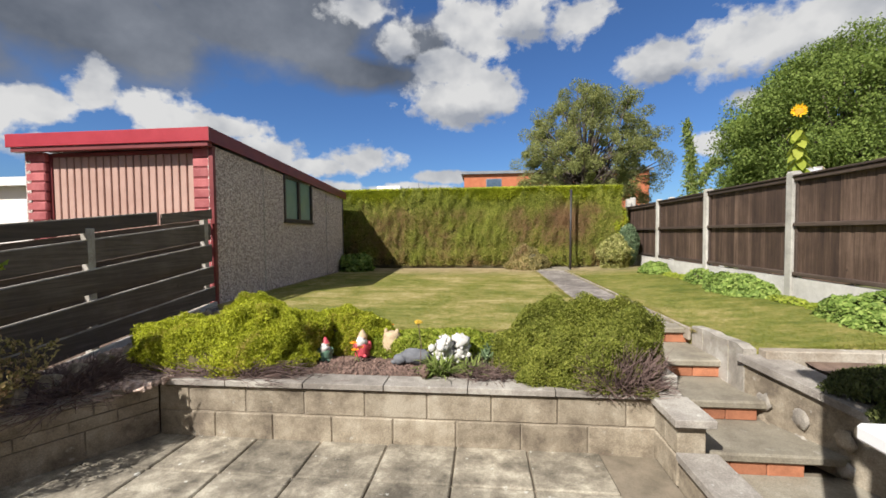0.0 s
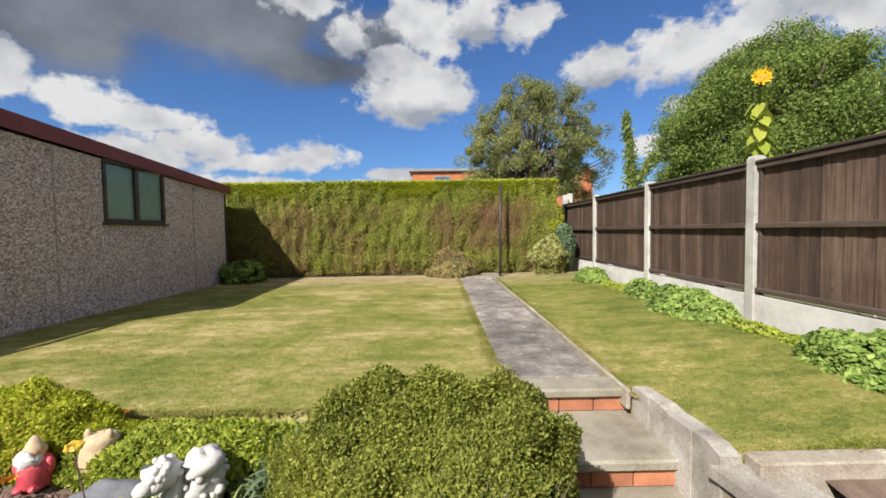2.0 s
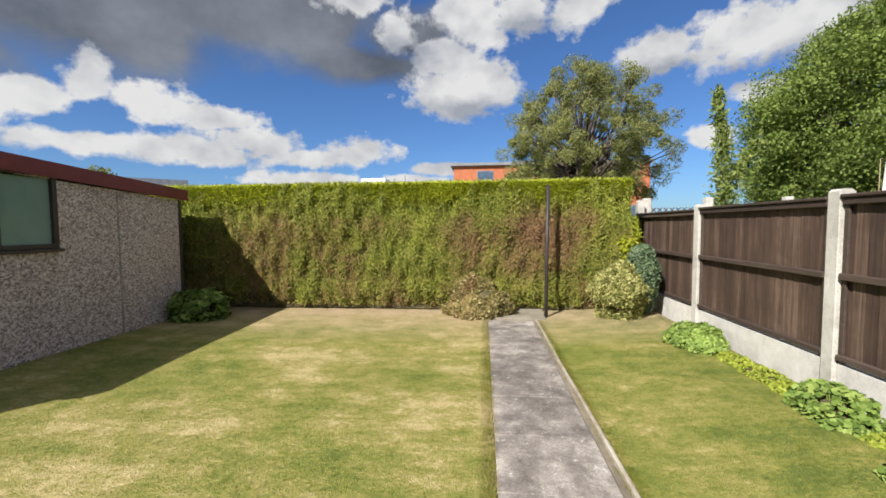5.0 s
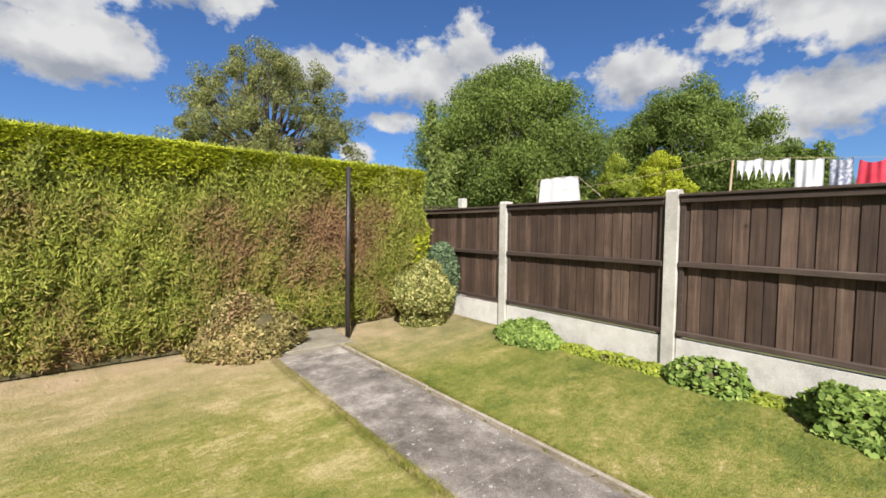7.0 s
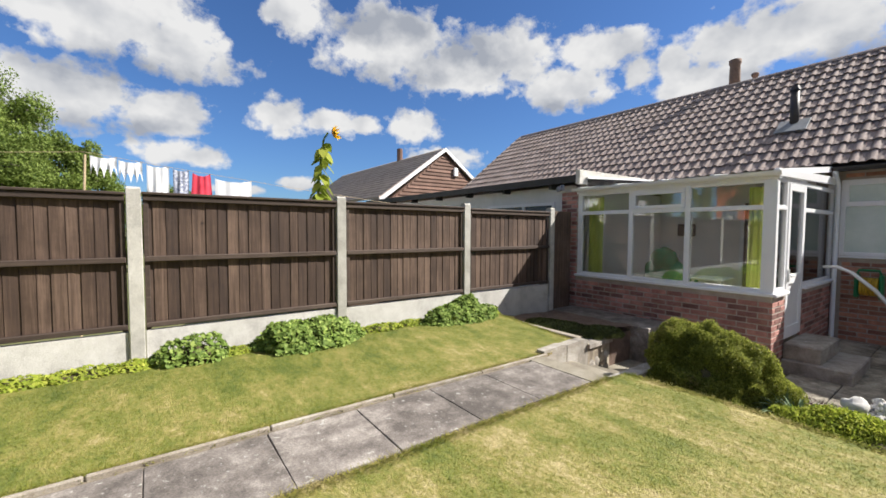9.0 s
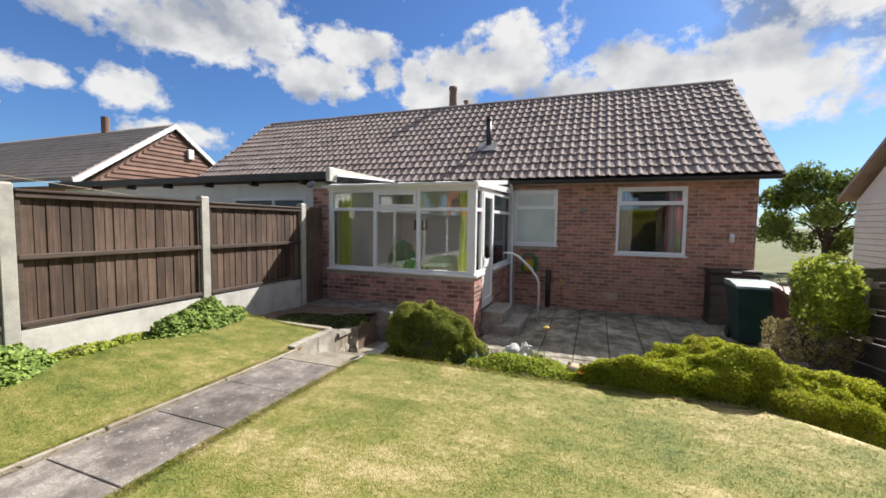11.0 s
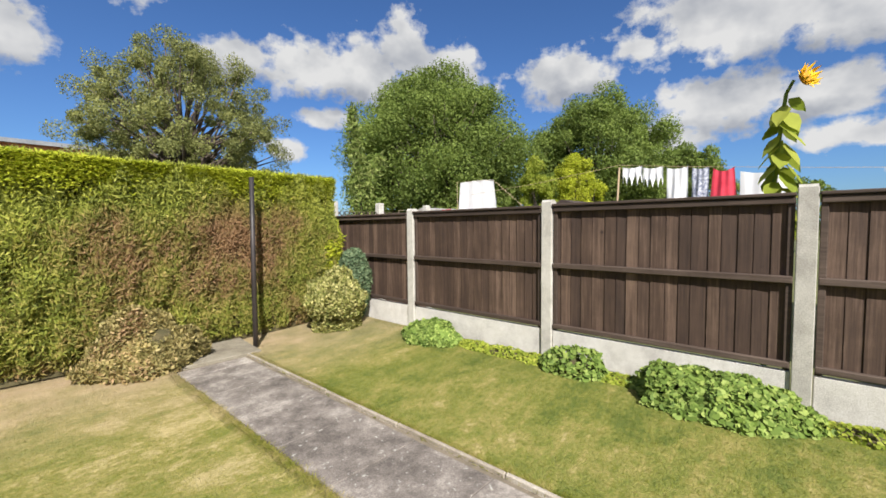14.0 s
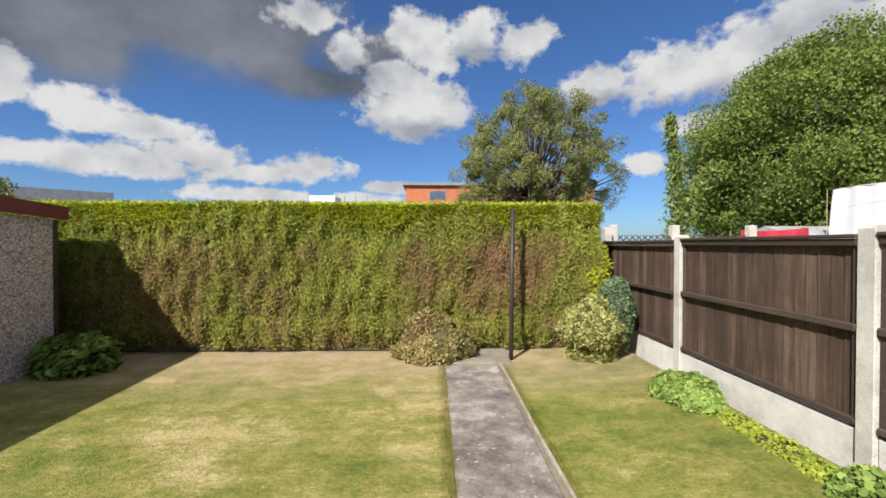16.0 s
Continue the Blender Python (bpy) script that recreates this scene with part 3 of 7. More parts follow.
class Shape:
    """Vertices and faces gathered for one mesh."""

    def __init__(self):
        self.v, self.f = [], []

    def add(self, verts, faces):
        n = len(self.v)
        self.v += [tuple(p) for p in verts]
        self.f += [tuple(i + n for i in f) for f in faces]
        return self

    def box(self, x0, x1, y0, y1, z0, z1, b=0.0, m=None):
        c = Vector(((x0 + x1) / 2, (y0 + y1) / 2, (z0 + z1) / 2))
        h = Vector(((x1 - x0) / 2, (y1 - y0) / 2, (z1 - z0) / 2))
        b = min(b, 0.45 * min(h) * 2)
        verts, faces = [], []
        signs = [(sx, sy, sz) for sx in (-1, 1) for sy in (-1, 1) for sz in (-1, 1)]
        if b <= 0:
            verts = [(c.x + s[0] * h.x, c.y + s[1] * h.y, c.z + s[2] * h.z) for s in signs]
            faces = [(0, 1, 3, 2), (4, 6, 7, 5), (0, 4, 5, 1), (2, 3, 7, 6), (0, 2, 6, 4), (1, 5, 7, 3)]
        else:
            idx = {}
            for s in signs:
                for ax in range(3):
                    p = [c[i] + s[i] * (h[i] - (0 if i == ax else b)) for i in range(3)]
                    idx[s, ax] = len(verts)
                    verts.append(tuple(p))

            def quad(q, normal):
                a, d, e = (Vector(verts[i]) for i in q[:3])
                faces.append(tuple(q) if (d - a).cross(e - a).dot(normal) > 0 else tuple(reversed(q)))

            for ax in range(3):
                o = [i for i in range(3) if i != ax]
                for s in (-1, 1):
                    ring = []
                    for u, w in ((-1, -1), (1, -1), (1, 1), (-1, 1)):
                        k = [0, 0, 0]
                        k[ax], k[o[0]], k[o[1]] = s, u, w
                        ring.append(idx[tuple(k), ax])
                    n = Vector((0, 0, 0))
                    n[ax] = s
                    quad(ring, n)
                for u in (-1, 1):
                    for w in (-1, 1):
                        k0, k1 = [0, 0, 0], [0, 0, 0]
                        k0[ax], k0[o[0]], k0[o[1]] = -1, u, w
                        k1[ax], k1[o[0]], k1[o[1]] = 1, u, w
                        n = Vector((0, 0, 0))
                        n[o[0]], n[o[1]] = u, w
                        quad([idx[tuple(k0), o[0]], idx[tuple(k1), o[0]], idx[tuple(k1), o[1]], idx[tuple(k0), o[1]]], n)
            for s in signs:
                quad([idx[s, 0], idx[s, 1], idx[s, 2]], Vector(s))
        if m is not None:
            verts = [tuple(m @ Vector(p)) for p in verts]
        return self.add(verts, faces)

    def tube(self, path, radii, sides=8, caps=True):
        pts = [Vector(p) for p in path]
        if isinstance(radii, (int, float)):
            radii = [radii] * len(pts)
        n0 = len(self.v)
        for i, p in enumerate(pts):
            d = (pts[min(i + 1, len(pts) - 1)] - pts[max(i - 1, 0)]).normalized()
            a = d.orthogonal().normalized() if i == 0 else (a - d * a.dot(d)).normalized()
            b = d.cross(a)
            for k in range(sides):
                t = 2 * math.pi * k / sides
                self.v.append(tuple(p + (a * math.cos(t) + b * math.sin(t)) * radii[i]))
        for i in range(len(pts) - 1):
            for k in range(sides):
                q = n0 + i * sides
                self.f.append((q + k, q + (k + 1) % sides, q + sides + (k + 1) % sides, q + sides + k))
        if caps:
            self.f.append(tuple(n0 + k for k in reversed(range(sides))))
            self.f.append(tuple(n0 + (len(pts) - 1) * sides + k for k in range(sides)))
        return self

    def lathe(self, profile, centre, sides=16, squash=(1, 1)):
        """profile: (radius, height) from below; turned round the upright axis at centre."""
        n0, (cx, cy, cz) = len(self.v), centre
        for r, z in profile:
            for k in range(sides):
                t = 2 * math.pi * k / sides
                self.v.append((cx + r * math.cos(t) * squash[0], cy + r * math.sin(t) * squash[1], cz + z))
        for i in range(len(profile) - 1):
            for k in range(sides):
                q = n0 + i * sides
                self.f.append((q + k, q + (k + 1) % sides, q + sides + (k + 1) % sides, q + sides + k))
        self.f.append(tuple(n0 + k for k in reversed(range(sides))))
        self.f.append(tuple(n0 + (len(profile) - 1) * sides + k for k in range(sides)))
        return self

    def ball(self, c, r, sides=12, rings=8, lump=0.0):
        r = (r, r, r) if isinstance(r, (int, float)) else r
        n0 = len(self.v)
        for i in range(rings + 1):
            e = math.pi * (i / rings - 0.5)
            e = max(-1.5, min(1.5, e))
            for k in range(sides):
                a = 2 * math.pi * k / sides
                d = Vector((math.cos(a) * math.cos(e), math.sin(a) * math.cos(e), math.sin(e)))
                g = 1 + lump * noise.noise(d * 2.1 + Vector(c) * 7)
                self.v.append((c[0] + d.x * r[0] * g, c[1] + d.y * r[1] * g, c[2] + d.z * r[2] * g))
        for i in range(rings):
            for k in range(sides):
                q = n0 + i * sides
                self.f.append((q + k, q + (k + 1) % sides, q + sides + (k + 1) % sides, q + sides + k))
        self.f.append(tuple(n0 + k for k in reversed(range(sides))))
        self.f.append(tuple(n0 + rings * sides + k for k in range(sides)))
        return self

    def sheet(self, nu, nv, fn):
        n0 = len(self.v)
        for j in range(nv + 1):
            for i in range(nu + 1):
                self.v.append(tuple(fn(i / nu, j / nv)))
        for j in range(nv):
            for i in range(nu):
                q = n0 + j * (nu + 1) + i
                self.f.append((q, q + 1, q + nu + 2, q + nu + 1))
        return self

    def prism(self, outline, axis, a, b):
        """An outline of points in the plane across axis ('x', 'y' or 'z'), drawn out from a to b."""
        n = len(outline)
        at = {"x": lambda p, d: (d, p[0], p[1]), "y": lambda p, d: (p[0], d, p[1]), "z": lambda p, d: (p[0], p[1], d)}[axis]
        verts = [at(p, a) for p in outline] + [at(p, b) for p in outline]
        faces = [tuple(range(n)), tuple(range(2 * n - 1, n - 1, -1))] + [(i, i + n, (i + 1) % n + n, (i + 1) % n) for i in range(n)]
        return self.add(verts, faces)

    def mesh(self, name, mat, smooth=False, base=(0, 0, 0)):
        me = bpy.data.meshes.new(name)
        me.from_pydata([(p[0] - base[0], p[1] - base[1], p[2] - base[2]) for p in self.v], [], self.f)
        me.materials.append(mat)
        bm = bmesh.new()
        bm.from_mesh(me)
        bmesh.ops.recalc_face_normals(bm, faces=bm.faces)
        bm.to_mesh(me)
        bm.free()
        if smooth:
            me.polygons.foreach_set("use_smooth", np.ones(len(me.polygons), bool))
        return me


def thing(name, at, label, category, group="", kind=""):
    """A thing's Empty at its base."""
    ob = new(name)
    ob.empty_display_size = 0.1
    ob.location = at
    return tagged(ob, label, category, group, kind)


def base_of(parent):
    p = Vector((0, 0, 0))
    while parent is not None:
        p += parent.location
        parent = parent.parent
    return p


def part(name, shape, mat, parent, label="", smooth=False):
    """Links a Shape in world places as one mesh under parent."""
    ob = new(name, shape.mesh(name, mat, smooth, base_of(parent)))
    ob.parent = parent
    return tagged(ob, label) if label else ob


def solid(name, shape, mat, label, category, group="", kind="", smooth=False):
    """A thing that is one mesh; its origin lies at the middle of its base."""
    v = np.array(shape.v)
    base = tuple((v.min(0) + v.max(0)) / 2)[:2] + (v[:, 2].min(),)
    ob = new(name, shape.mesh(name, mat, smooth, base))
    ob.location = base
    return tagged(ob, label, category, group, kind)


def piece(name, mesh, parent, at, turn=(0, 0, 0)):
    ob = new(name, mesh)
    ob.parent = parent
    ob.location = Vector(at) - base_of(parent)
    ob.rotation_euler = turn
    return ob


def leaf_cards(points, normals, length, width, spread=0.9, droop=0.0):
    """A small folded leaf at every point, leaning out along the normal: arrays of vertices and faces."""
    n = len(points)
    face = normals / (np.linalg.norm(normals, axis=1)[:, None] + 1e-9) + RNG.normal(0, spread * 0.6, (n, 3))
    face /= np.linalg.norm(face, axis=1)[:, None] + 1e-9
    aim_ = RNG.normal(0, 1, (n, 3)) + np.array([0, 0, 0.6 - droop])
    nrm = aim_ - face * np.sum(aim_ * face, axis=1)[:, None]
    nrm /= np.linalg.norm(nrm, axis=1)[:, None] + 1e-9
    nrm = nrm + face * 0.35
    side = np.cross(nrm, face)
    side /= np.linalg.norm(side, axis=1)[:, None] + 1e-9
    ln = length * RNG.uniform(0.6, 1.3, (n, 1))
    wd = width * RNG.uniform(0.6, 1.3, (n, 1))
    lift = np.cross(side, nrm) * wd * 0.35
    v = np.stack([points, points + nrm * ln * 0.45 + side * wd * 0.5 + lift, points + nrm * ln, points + nrm * ln * 0.45 - side * wd * 0.5 + lift], 1)
    f = np.arange(4 * n).reshape(n, 4)
    return v.reshape(-1, 3), f


def leaf_part(name, points, normals, length, width, mat, parent, label="", spread=0.9, droop=0.0):
    v, f = leaf_cards(np.asarray(points, float), np.asarray(normals, float), length, width, spread, droop)
    ob = new(name, fast_mesh(name, v - np.array(base_of(parent)), f, mat))
    ob.parent = parent
    ob["kind"] = "stuff"
    return tagged(ob, label) if label else ob


def lumps(p, scale, seed=0.0):
    """Smooth uneven relief at points, about -1 to 1."""
    x, y, z = p[:, 0] * scale + seed, p[:, 1] * scale + seed * 1.7, p[:, 2] * scale - seed
    return (np.sin(x * 1.9 + np.sin(y * 2.3 + z)) + np.sin(y * 2.1 + np.sin(z * 1.7 - x)) + np.sin(z * 2.4 + np.sin(x * 1.3 + y * 1.1))) / 3


def dome_points(n, centre, r, rough=0.12, low=-0.15, seed=0.0, scale=3.0):
    """Points on a lumpy mound, with normals."""
    d = RNG.normal(0, 1, (n * 2, 3))
    d /= np.linalg.norm(d, axis=1)[:, None]
    d = d[d[:, 2] > low][:n]
    r = np.array(r)
    p = d * r
    g = 1 + rough * lumps(p, scale, seed) + rough * 0.5 * lumps(p, scale * 3, seed + 3)
    return np.array(centre) + p * g[:, None] * RNG.uniform(0.93, 1.03, (len(p), 1)), d


def mound(name, centre, r, mat, core_mat, count, leaf, label, category="shrub", rough=0.14, low=-0.1, seed=1.0, scale=3.0, spread=0.8):
    """A shrub: a dark core that paints its inner shade and a skin of leaves."""
    t = thing(name, (centre[0], centre[1], centre[2] + low * r[2]), label, category)
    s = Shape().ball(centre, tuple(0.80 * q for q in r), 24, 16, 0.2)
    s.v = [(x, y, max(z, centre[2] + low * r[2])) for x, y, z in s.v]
    part("shaded_inside", s, core_mat, t, "plain dark core as inner shade", True)
    p, d = dome_points(count, centre, r, rough, low, seed, scale)
    leaf_part("foliage", p, d, leaf, leaf * 0.55, mat, t, "", spread)
    q, d = dome_points(count // 3, centre, tuple(0.9 * k for k in r), rough, low, seed, scale)
    leaf_part("inner_foliage", q, d, leaf * 1.1, leaf * 0.6, mat, t, "", 1.3)
    return t

# ---- setting: ground, lawn, walls, path and steps ----
LAWN = 0.60
FENCE_X = 4.195


def lawn_z(x, y):
    rise = min(1.0, max(0.0, (x - 2.3) / 1.8))
    return LAWN + 0.09 * rise * rise * (3 - 2 * rise) + 0.012 * noise.noise(Vector((x * 0.9, y * 0.9, 0)))


def lawn_south(x):
    """The lawn's southern edge."""
    if x > 2.3:
        return 4.26
    return 4.80 if x > -1.7 else 4.80 + (abs(x + 1.7) ** 1.2) * 0.78


g = Shape()
rings = (0, 9, 20, 45, 90, 180, 400, 900)
for i in range(len(rings) - 1):
    for k in range(32):
        a, b = 2 * math.pi * k / 32, 2 * math.pi * (k + 1) / 32
        r0, r1 = rings[i], rings[i + 1]
        q = [(r0 * math.cos(a), r0 * math.sin(a)), (r1 * math.cos(a), r1 * math.sin(a)), (r1 * math.cos(b), r1 * math.sin(b)), (r0 * math.cos(b), r0 * math.sin(b))]
        if r0 == 0:
            q = [(0, 0), (r1 * math.cos(a), r1 * math.sin(a)), (r1 * math.cos(b), r1 * math.sin(b))]
        g.add([(x, y, -0.06) for x, y in q], [tuple(range(len(q)))])
solid("ground", g, M_FARGROUND, "rough green ground reaching to the horizon", "ground", kind="structure")

# raised garden: earth body, then turf
bank = Shape()
bank.prism([(-3.1, 3.95), (1.55, 3.95), (1.55, 11.9), (-7.2, 11.9), (-7.2, 4.1)], "z", -0.05, 0.44)
solid("raised_bed", bank, M_SOIL, "dark bare soil of the raised planting bed", "soil", kind="structure")


def turf_sheet(name, x0, x1, y1, label):
    s = Shape()

    def fn(u, v):
        x = x0 + (x1 - x0) * u
        ya = lawn_south(x)
        y = ya + (y1 - ya) * v
        return (x, y, lawn_z(x, y))

    s.sheet(60, 60, fn)
    n = 61
    rim = [i for i in range(n)] + [n * (j + 1) - 1 for j in range(1, n)] + [n * (n - 1) + i for i in range(n - 2, -1, -1)] + [n * j for j in range(n - 2, 0, -1)]
    k0 = len(s.v)
    s.v += [(s.v[i][0], s.v[i][1], s.v[i][2] - 0.22) for i in rim]
    m = len(rim)
    s.f += [(rim[i], rim[(i + 1) % m], k0 + (i + 1) % m, k0 + i) for i in range(m)]
    ob = solid(name, s, M_TURF, label, "lawn", kind="structure", smooth=True)
    return ob


lawn_a = turf_sheet("lawn", -3.13, 1.60, 12.0, "closely mown lawn with straw-coloured dry patches")
lawn_b = turf_sheet("lawn", 2.36, 4.10, 12.0, "mown green lawn strip beside the fence")


def blades(parent, x0, x1, count, y1):
    x = RNG.uniform(x0, x1, count)
    ys = np.array([lawn_south(a) for a in x])
    y = ys + (y1 - ys) * RNG.uniform(0, 1, count)
    z = np.array([lawn_z(a, b) for a, b in zip(x, y)])
    p = np.stack([x, y, z - 0.003], 1)
    h = RNG.uniform(0.006, 0.016, (count, 1))
    a = RNG.uniform(0, 2 * np.pi, count)
    side = np.stack([np.cos(a), np.sin(a), np.zeros(count)], 1) * RNG.uniform(0.002, 0.0045, (count, 1))
    tip = p + np.concatenate([RNG.normal(0, 0.017, (count, 2)), h], 1)
    v = np.stack([p - side, p + side, tip], 1).reshape(-1, 3)
    ob = new("grass", fast_mesh("grass", v - np.array(base_of(parent)), np.arange(3 * count).reshape(count, 3), M_BLADE))
    ob.parent = parent
    ob["kind"] = "stuff"


blades(lawn_a, -3.1, 1.6, 210000, 11.6)
blades(lawn_b, 2.36, 4.08, 80000, 11.6)


def edge_tufts(parent, xa, ya, xb, yb, count):
    """Longer grass hanging over a lawn's edge."""
    t = RNG.uniform(0, 1, count)
    x, y = xa + (xb - xa) * t + RNG.normal(0, 0.018, count), ya + (yb - ya) * t + RNG.normal(0, 0.018, count)
    z = np.array([lawn_z(a, b) for a, b in zip(x, y)])
    p = np.stack([x, y, z - 0.01], 1)
    tip = p + np.stack([RNG.normal(0, 0.024, count), RNG.normal(0, 0.024, count), RNG.uniform(0.012, 0.034, count)], 1)
    a = RNG.uniform(0, 2 * np.pi, count)
    side = np.stack([np.cos(a), np.sin(a), np.zeros(count)], 1) * 0.004
    ob = new("edge_grass", fast_mesh("edge_grass", np.stack([p - side, p + side, tip], 1).reshape(-1, 3) - np.array(base_of(parent)), np.arange(3 * count).reshape(count, 3), M_BLADE))
    ob.parent = parent
    ob["kind"] = "stuff"


edge_tufts(lawn_a, 1.60, 5.0, 1.60, 11.2, 9000)
edge_tufts(lawn_b, 2.365, 4.9, 2.365, 11.2, 12000)
edge_tufts(lawn_a, -1.7, 4.81, 1.55, 4.81, 5200)
edge_tufts(lawn_b, 2.45, 4.28, 4.05, 4.28, 2200)
edge_tufts(lawn_b, 4.02, 4.4, 4.02, 11.0, 4000)

# patio
patio = thing("patio", (0, 1.4, 0), "weathered square concrete paving slabs of the patio", "patio", kind="structure")
part("bedding", Shape().box(-3.6, 4.3, -1.0, 3.80, -0.05, -0.012), M_JOINT, patio)
SLAB = 0.495


def slab_mesh(name, w, d, h, mat, b=0.006):
    return Shape().box(-w / 2, w / 2, -d / 2, d / 2, -h, 0, b).mesh(name, mat)


slab_me = slab_mesh("paving_slab", SLAB - 0.012, SLAB - 0.014, 0.05, M_PATIO, 0.008)
for j in range(10):
    for i in range(-7, 6):
        x, y = i * SLAB + 0.08 + SLAB / 2 - 0.36, 3.85 - SLAB * (j + 0.5)
        if x - SLAB / 2 < -3.55 or x + SLAB / 2 > 2.7 or (x > 1.2 and y < 2.0):
            continue
        if x > 1.40 and y > 2.55:
            continue
        piece("paving_slab", slab_me, patio, (x, y, random.uniform(-0.004, 0.003) + 0.022 * (3.8 - y) / 1.2), (random.uniform(-.004, .004) - 0.018, random.uniform(-.004, .004), 0))

# block retaining wall at the head of the patio
blocks = {}


def wall_of_blocks(parent, ax, ay, bx, by, thick, courses, length, mat, name="block", gap=0.010, shift=0.5):
    """Courses of blocks from a to b, the back on the left of the way a to b; courses: (bottom, top)."""
    way_ = Vector((bx - ax, by - ay, 0))
    run = way_.length
    way_.normalize()
    turn = math.atan2(way_.y, way_.x)
    off = Vector((-way_.y, way_.x, 0)) * thick / 2
    for c, (z0, z1) in enumerate(courses):
        s = -length * shift if c % 2 else 0.0
        while s < run - 0.02:
            a, b = max(s, 0.0), min(s + length, run)
            s += length
            if b - a < 0.04:
                continue
            key = (name, mat.name, round(b - a, 2), round(thick, 3), round(z1 - z0, 3))
            if key not in blocks:
                w, h = b - a - gap, z1 - z0 - gap
                blocks[key] = Shape().box(-w / 2, w / 2, -thick / 2, thick / 2, -h / 2, h / 2, min(0.008, h * 0.08)).mesh(name, mat)
            mid = Vector((ax, ay, (z0 + z1) / 2)) + way_ * (a + b) / 2 + off
            mid += off.normalized() * random.uniform(-0.003, 0.003)
            piece(name, blocks[key], parent, mid, (0, 0, turn + random.uniform(-.003, .003)))


front = thing("retaining_wall", (-0.2, 3.87, 0), "grey concrete block retaining wall two courses high with coping", "wall", kind="structure")
part("mortar", Shape().box(-2.06, 1.70, 3.808, 3.95, 0, 0.40), M_WALLJOINT, front)
wall_of_blocks(front, -2.06, 3.80, 1.70, 3.80, 0.13, [(-0.03, 0.19), (0.19, 0.39)], 0.455, M_BLOCK, gap=0.007, shift=0.45)
wall_of_blocks(front, -2.10, 3.765, 1.72, 3.765, 0.20, [(0.395, 0.445)], 0.60, M_COPING, "coping_slab", 0.006)

side = thing("retaining_wall", (-2.6, 2.9, 0), "old low retaining wall of pale walling bricks beside the patio", "wall", kind="structure")
part("mortar", Shape().box(-1.70, 0, 0.012, 0.12, 0, 0.39, 0, pose(-2.06, 3.80, 0, 0, 0, 60)), M_WALLJOINT, side)
LX, LY = -2.06 - 1.70 * math.cos(radians(60)), 3.80 - 1.70 * math.sin(radians(60))
wall_of_blocks(side, -2.06, 3.80, LX, LY, -0.12, [(0.0, 0.20)], 0.44, M_BLOCK)
wall_of_blocks(side, -2.06, 3.80, LX, LY, -0.12, [(0.20, 0.29), (0.29, 0.38)], 0.26, M_BLOCK, "walling_brick")
wall_of_blocks(side, -2.06, 3.80, LX, LY, -0.17, [(0.38, 0.43)], 0.45, M_COPING, "coping_slab", 0.006)
fill = Shape().prism([(-3.2, 3.95), (-2.1, 3.95), (LX - .1, LY + .02), (-3.2, LY + .02)], "z", -0.05, 0.40)
solid("side_bed", fill, M_SOIL, "narrow bed of dark soil beside the patio", "soil", kind="structure")

# flight of steps with its side walls
steps = thing("garden_steps", (2.04, 4.2, 0), "four shallow garden steps with brick risers and concrete treads", "steps", kind="structure")
RISERS = [(3.62, 0.0), (4.06, 0.15), (4.53, 0.30), (5.05, 0.45)]
riser_me = Shape().box(-0.105, 0.105, -0.05, 0.05, -0.044, 0.044, 0.005).mesh("riser_brick", M_STEPBRICK)
part("mortar", Shape().box(1.72, 2.36, 3.645, 5.05, -0.02, 0.08).box(1.72, 2.36, 4.08, 5.05, 0.08, 0.235).box(1.72, 2.36, 4.55, 5.07, 0.235, 0.385), M_MORTAR, steps)
for k, (y, z) in enumerate(RISERS):
    y1 = RISERS[k + 1][0] + 0.04 if k < 3 else 5.24
    part("tread", Shape().box(1.72 if k < 3 else 1.62, (2.62, 2.50, 2.38, 2.36)[k], y - 0.025, y1, z + 0.092, z + 0.15, 0.012), M_TREAD, steps, "buff concrete tread")
    for i in range(3):
        piece("riser_brick", riser_me, steps, (1.83 + i * 0.215, y + 0.055, z + 0.046))
part("side_fill", Shape().box(1.575, 1.718, 3.83, 5.24, -0.02, 0.545, 0.01), M_RENDER, steps, "worn render beside the treads")
part("landing", Shape().box(1.70, 2.9, 2.55, 3.64, -0.02, 0.006, 0.004), M_TREAD, steps, "concrete landing at the foot of the steps")

cheek = thing("step_wall", (1.63, 3.3, 0), "low stepped block wall with coping beside the steps", "wall", kind="structure")
part("mortar", Shape().box(1.562, 1.70, 3.47, 3.81, 0, 0.375).box(1.562, 1.70, 2.60, 3.45, 0, 0.20), M_WALLJOINT, cheek)
wall_of_blocks(cheek, 1.55, 3.80, 1.55, 3.45, 0.16, [(0, 0.19), (0.19, 0.385)], 0.35, M_BLOCK)
wall_of_blocks(cheek, 1.55, 3.45, 1.55, 2.60, 0.16, [(0, 0.20)], 0.42, M_BLOCK)
wall_of_blocks(cheek, 1.51, 3.76, 1.51, 3.40, 0.23, [(0.385, 0.435)], 0.36, M_COPING, "coping_slab", 0.004)
wall_of_blocks(cheek, 1.51, 3.40, 1.51, 2.56, 0.23, [(0.20, 0.25)], 0.62, M_COPING, "coping_slab", 0.004)

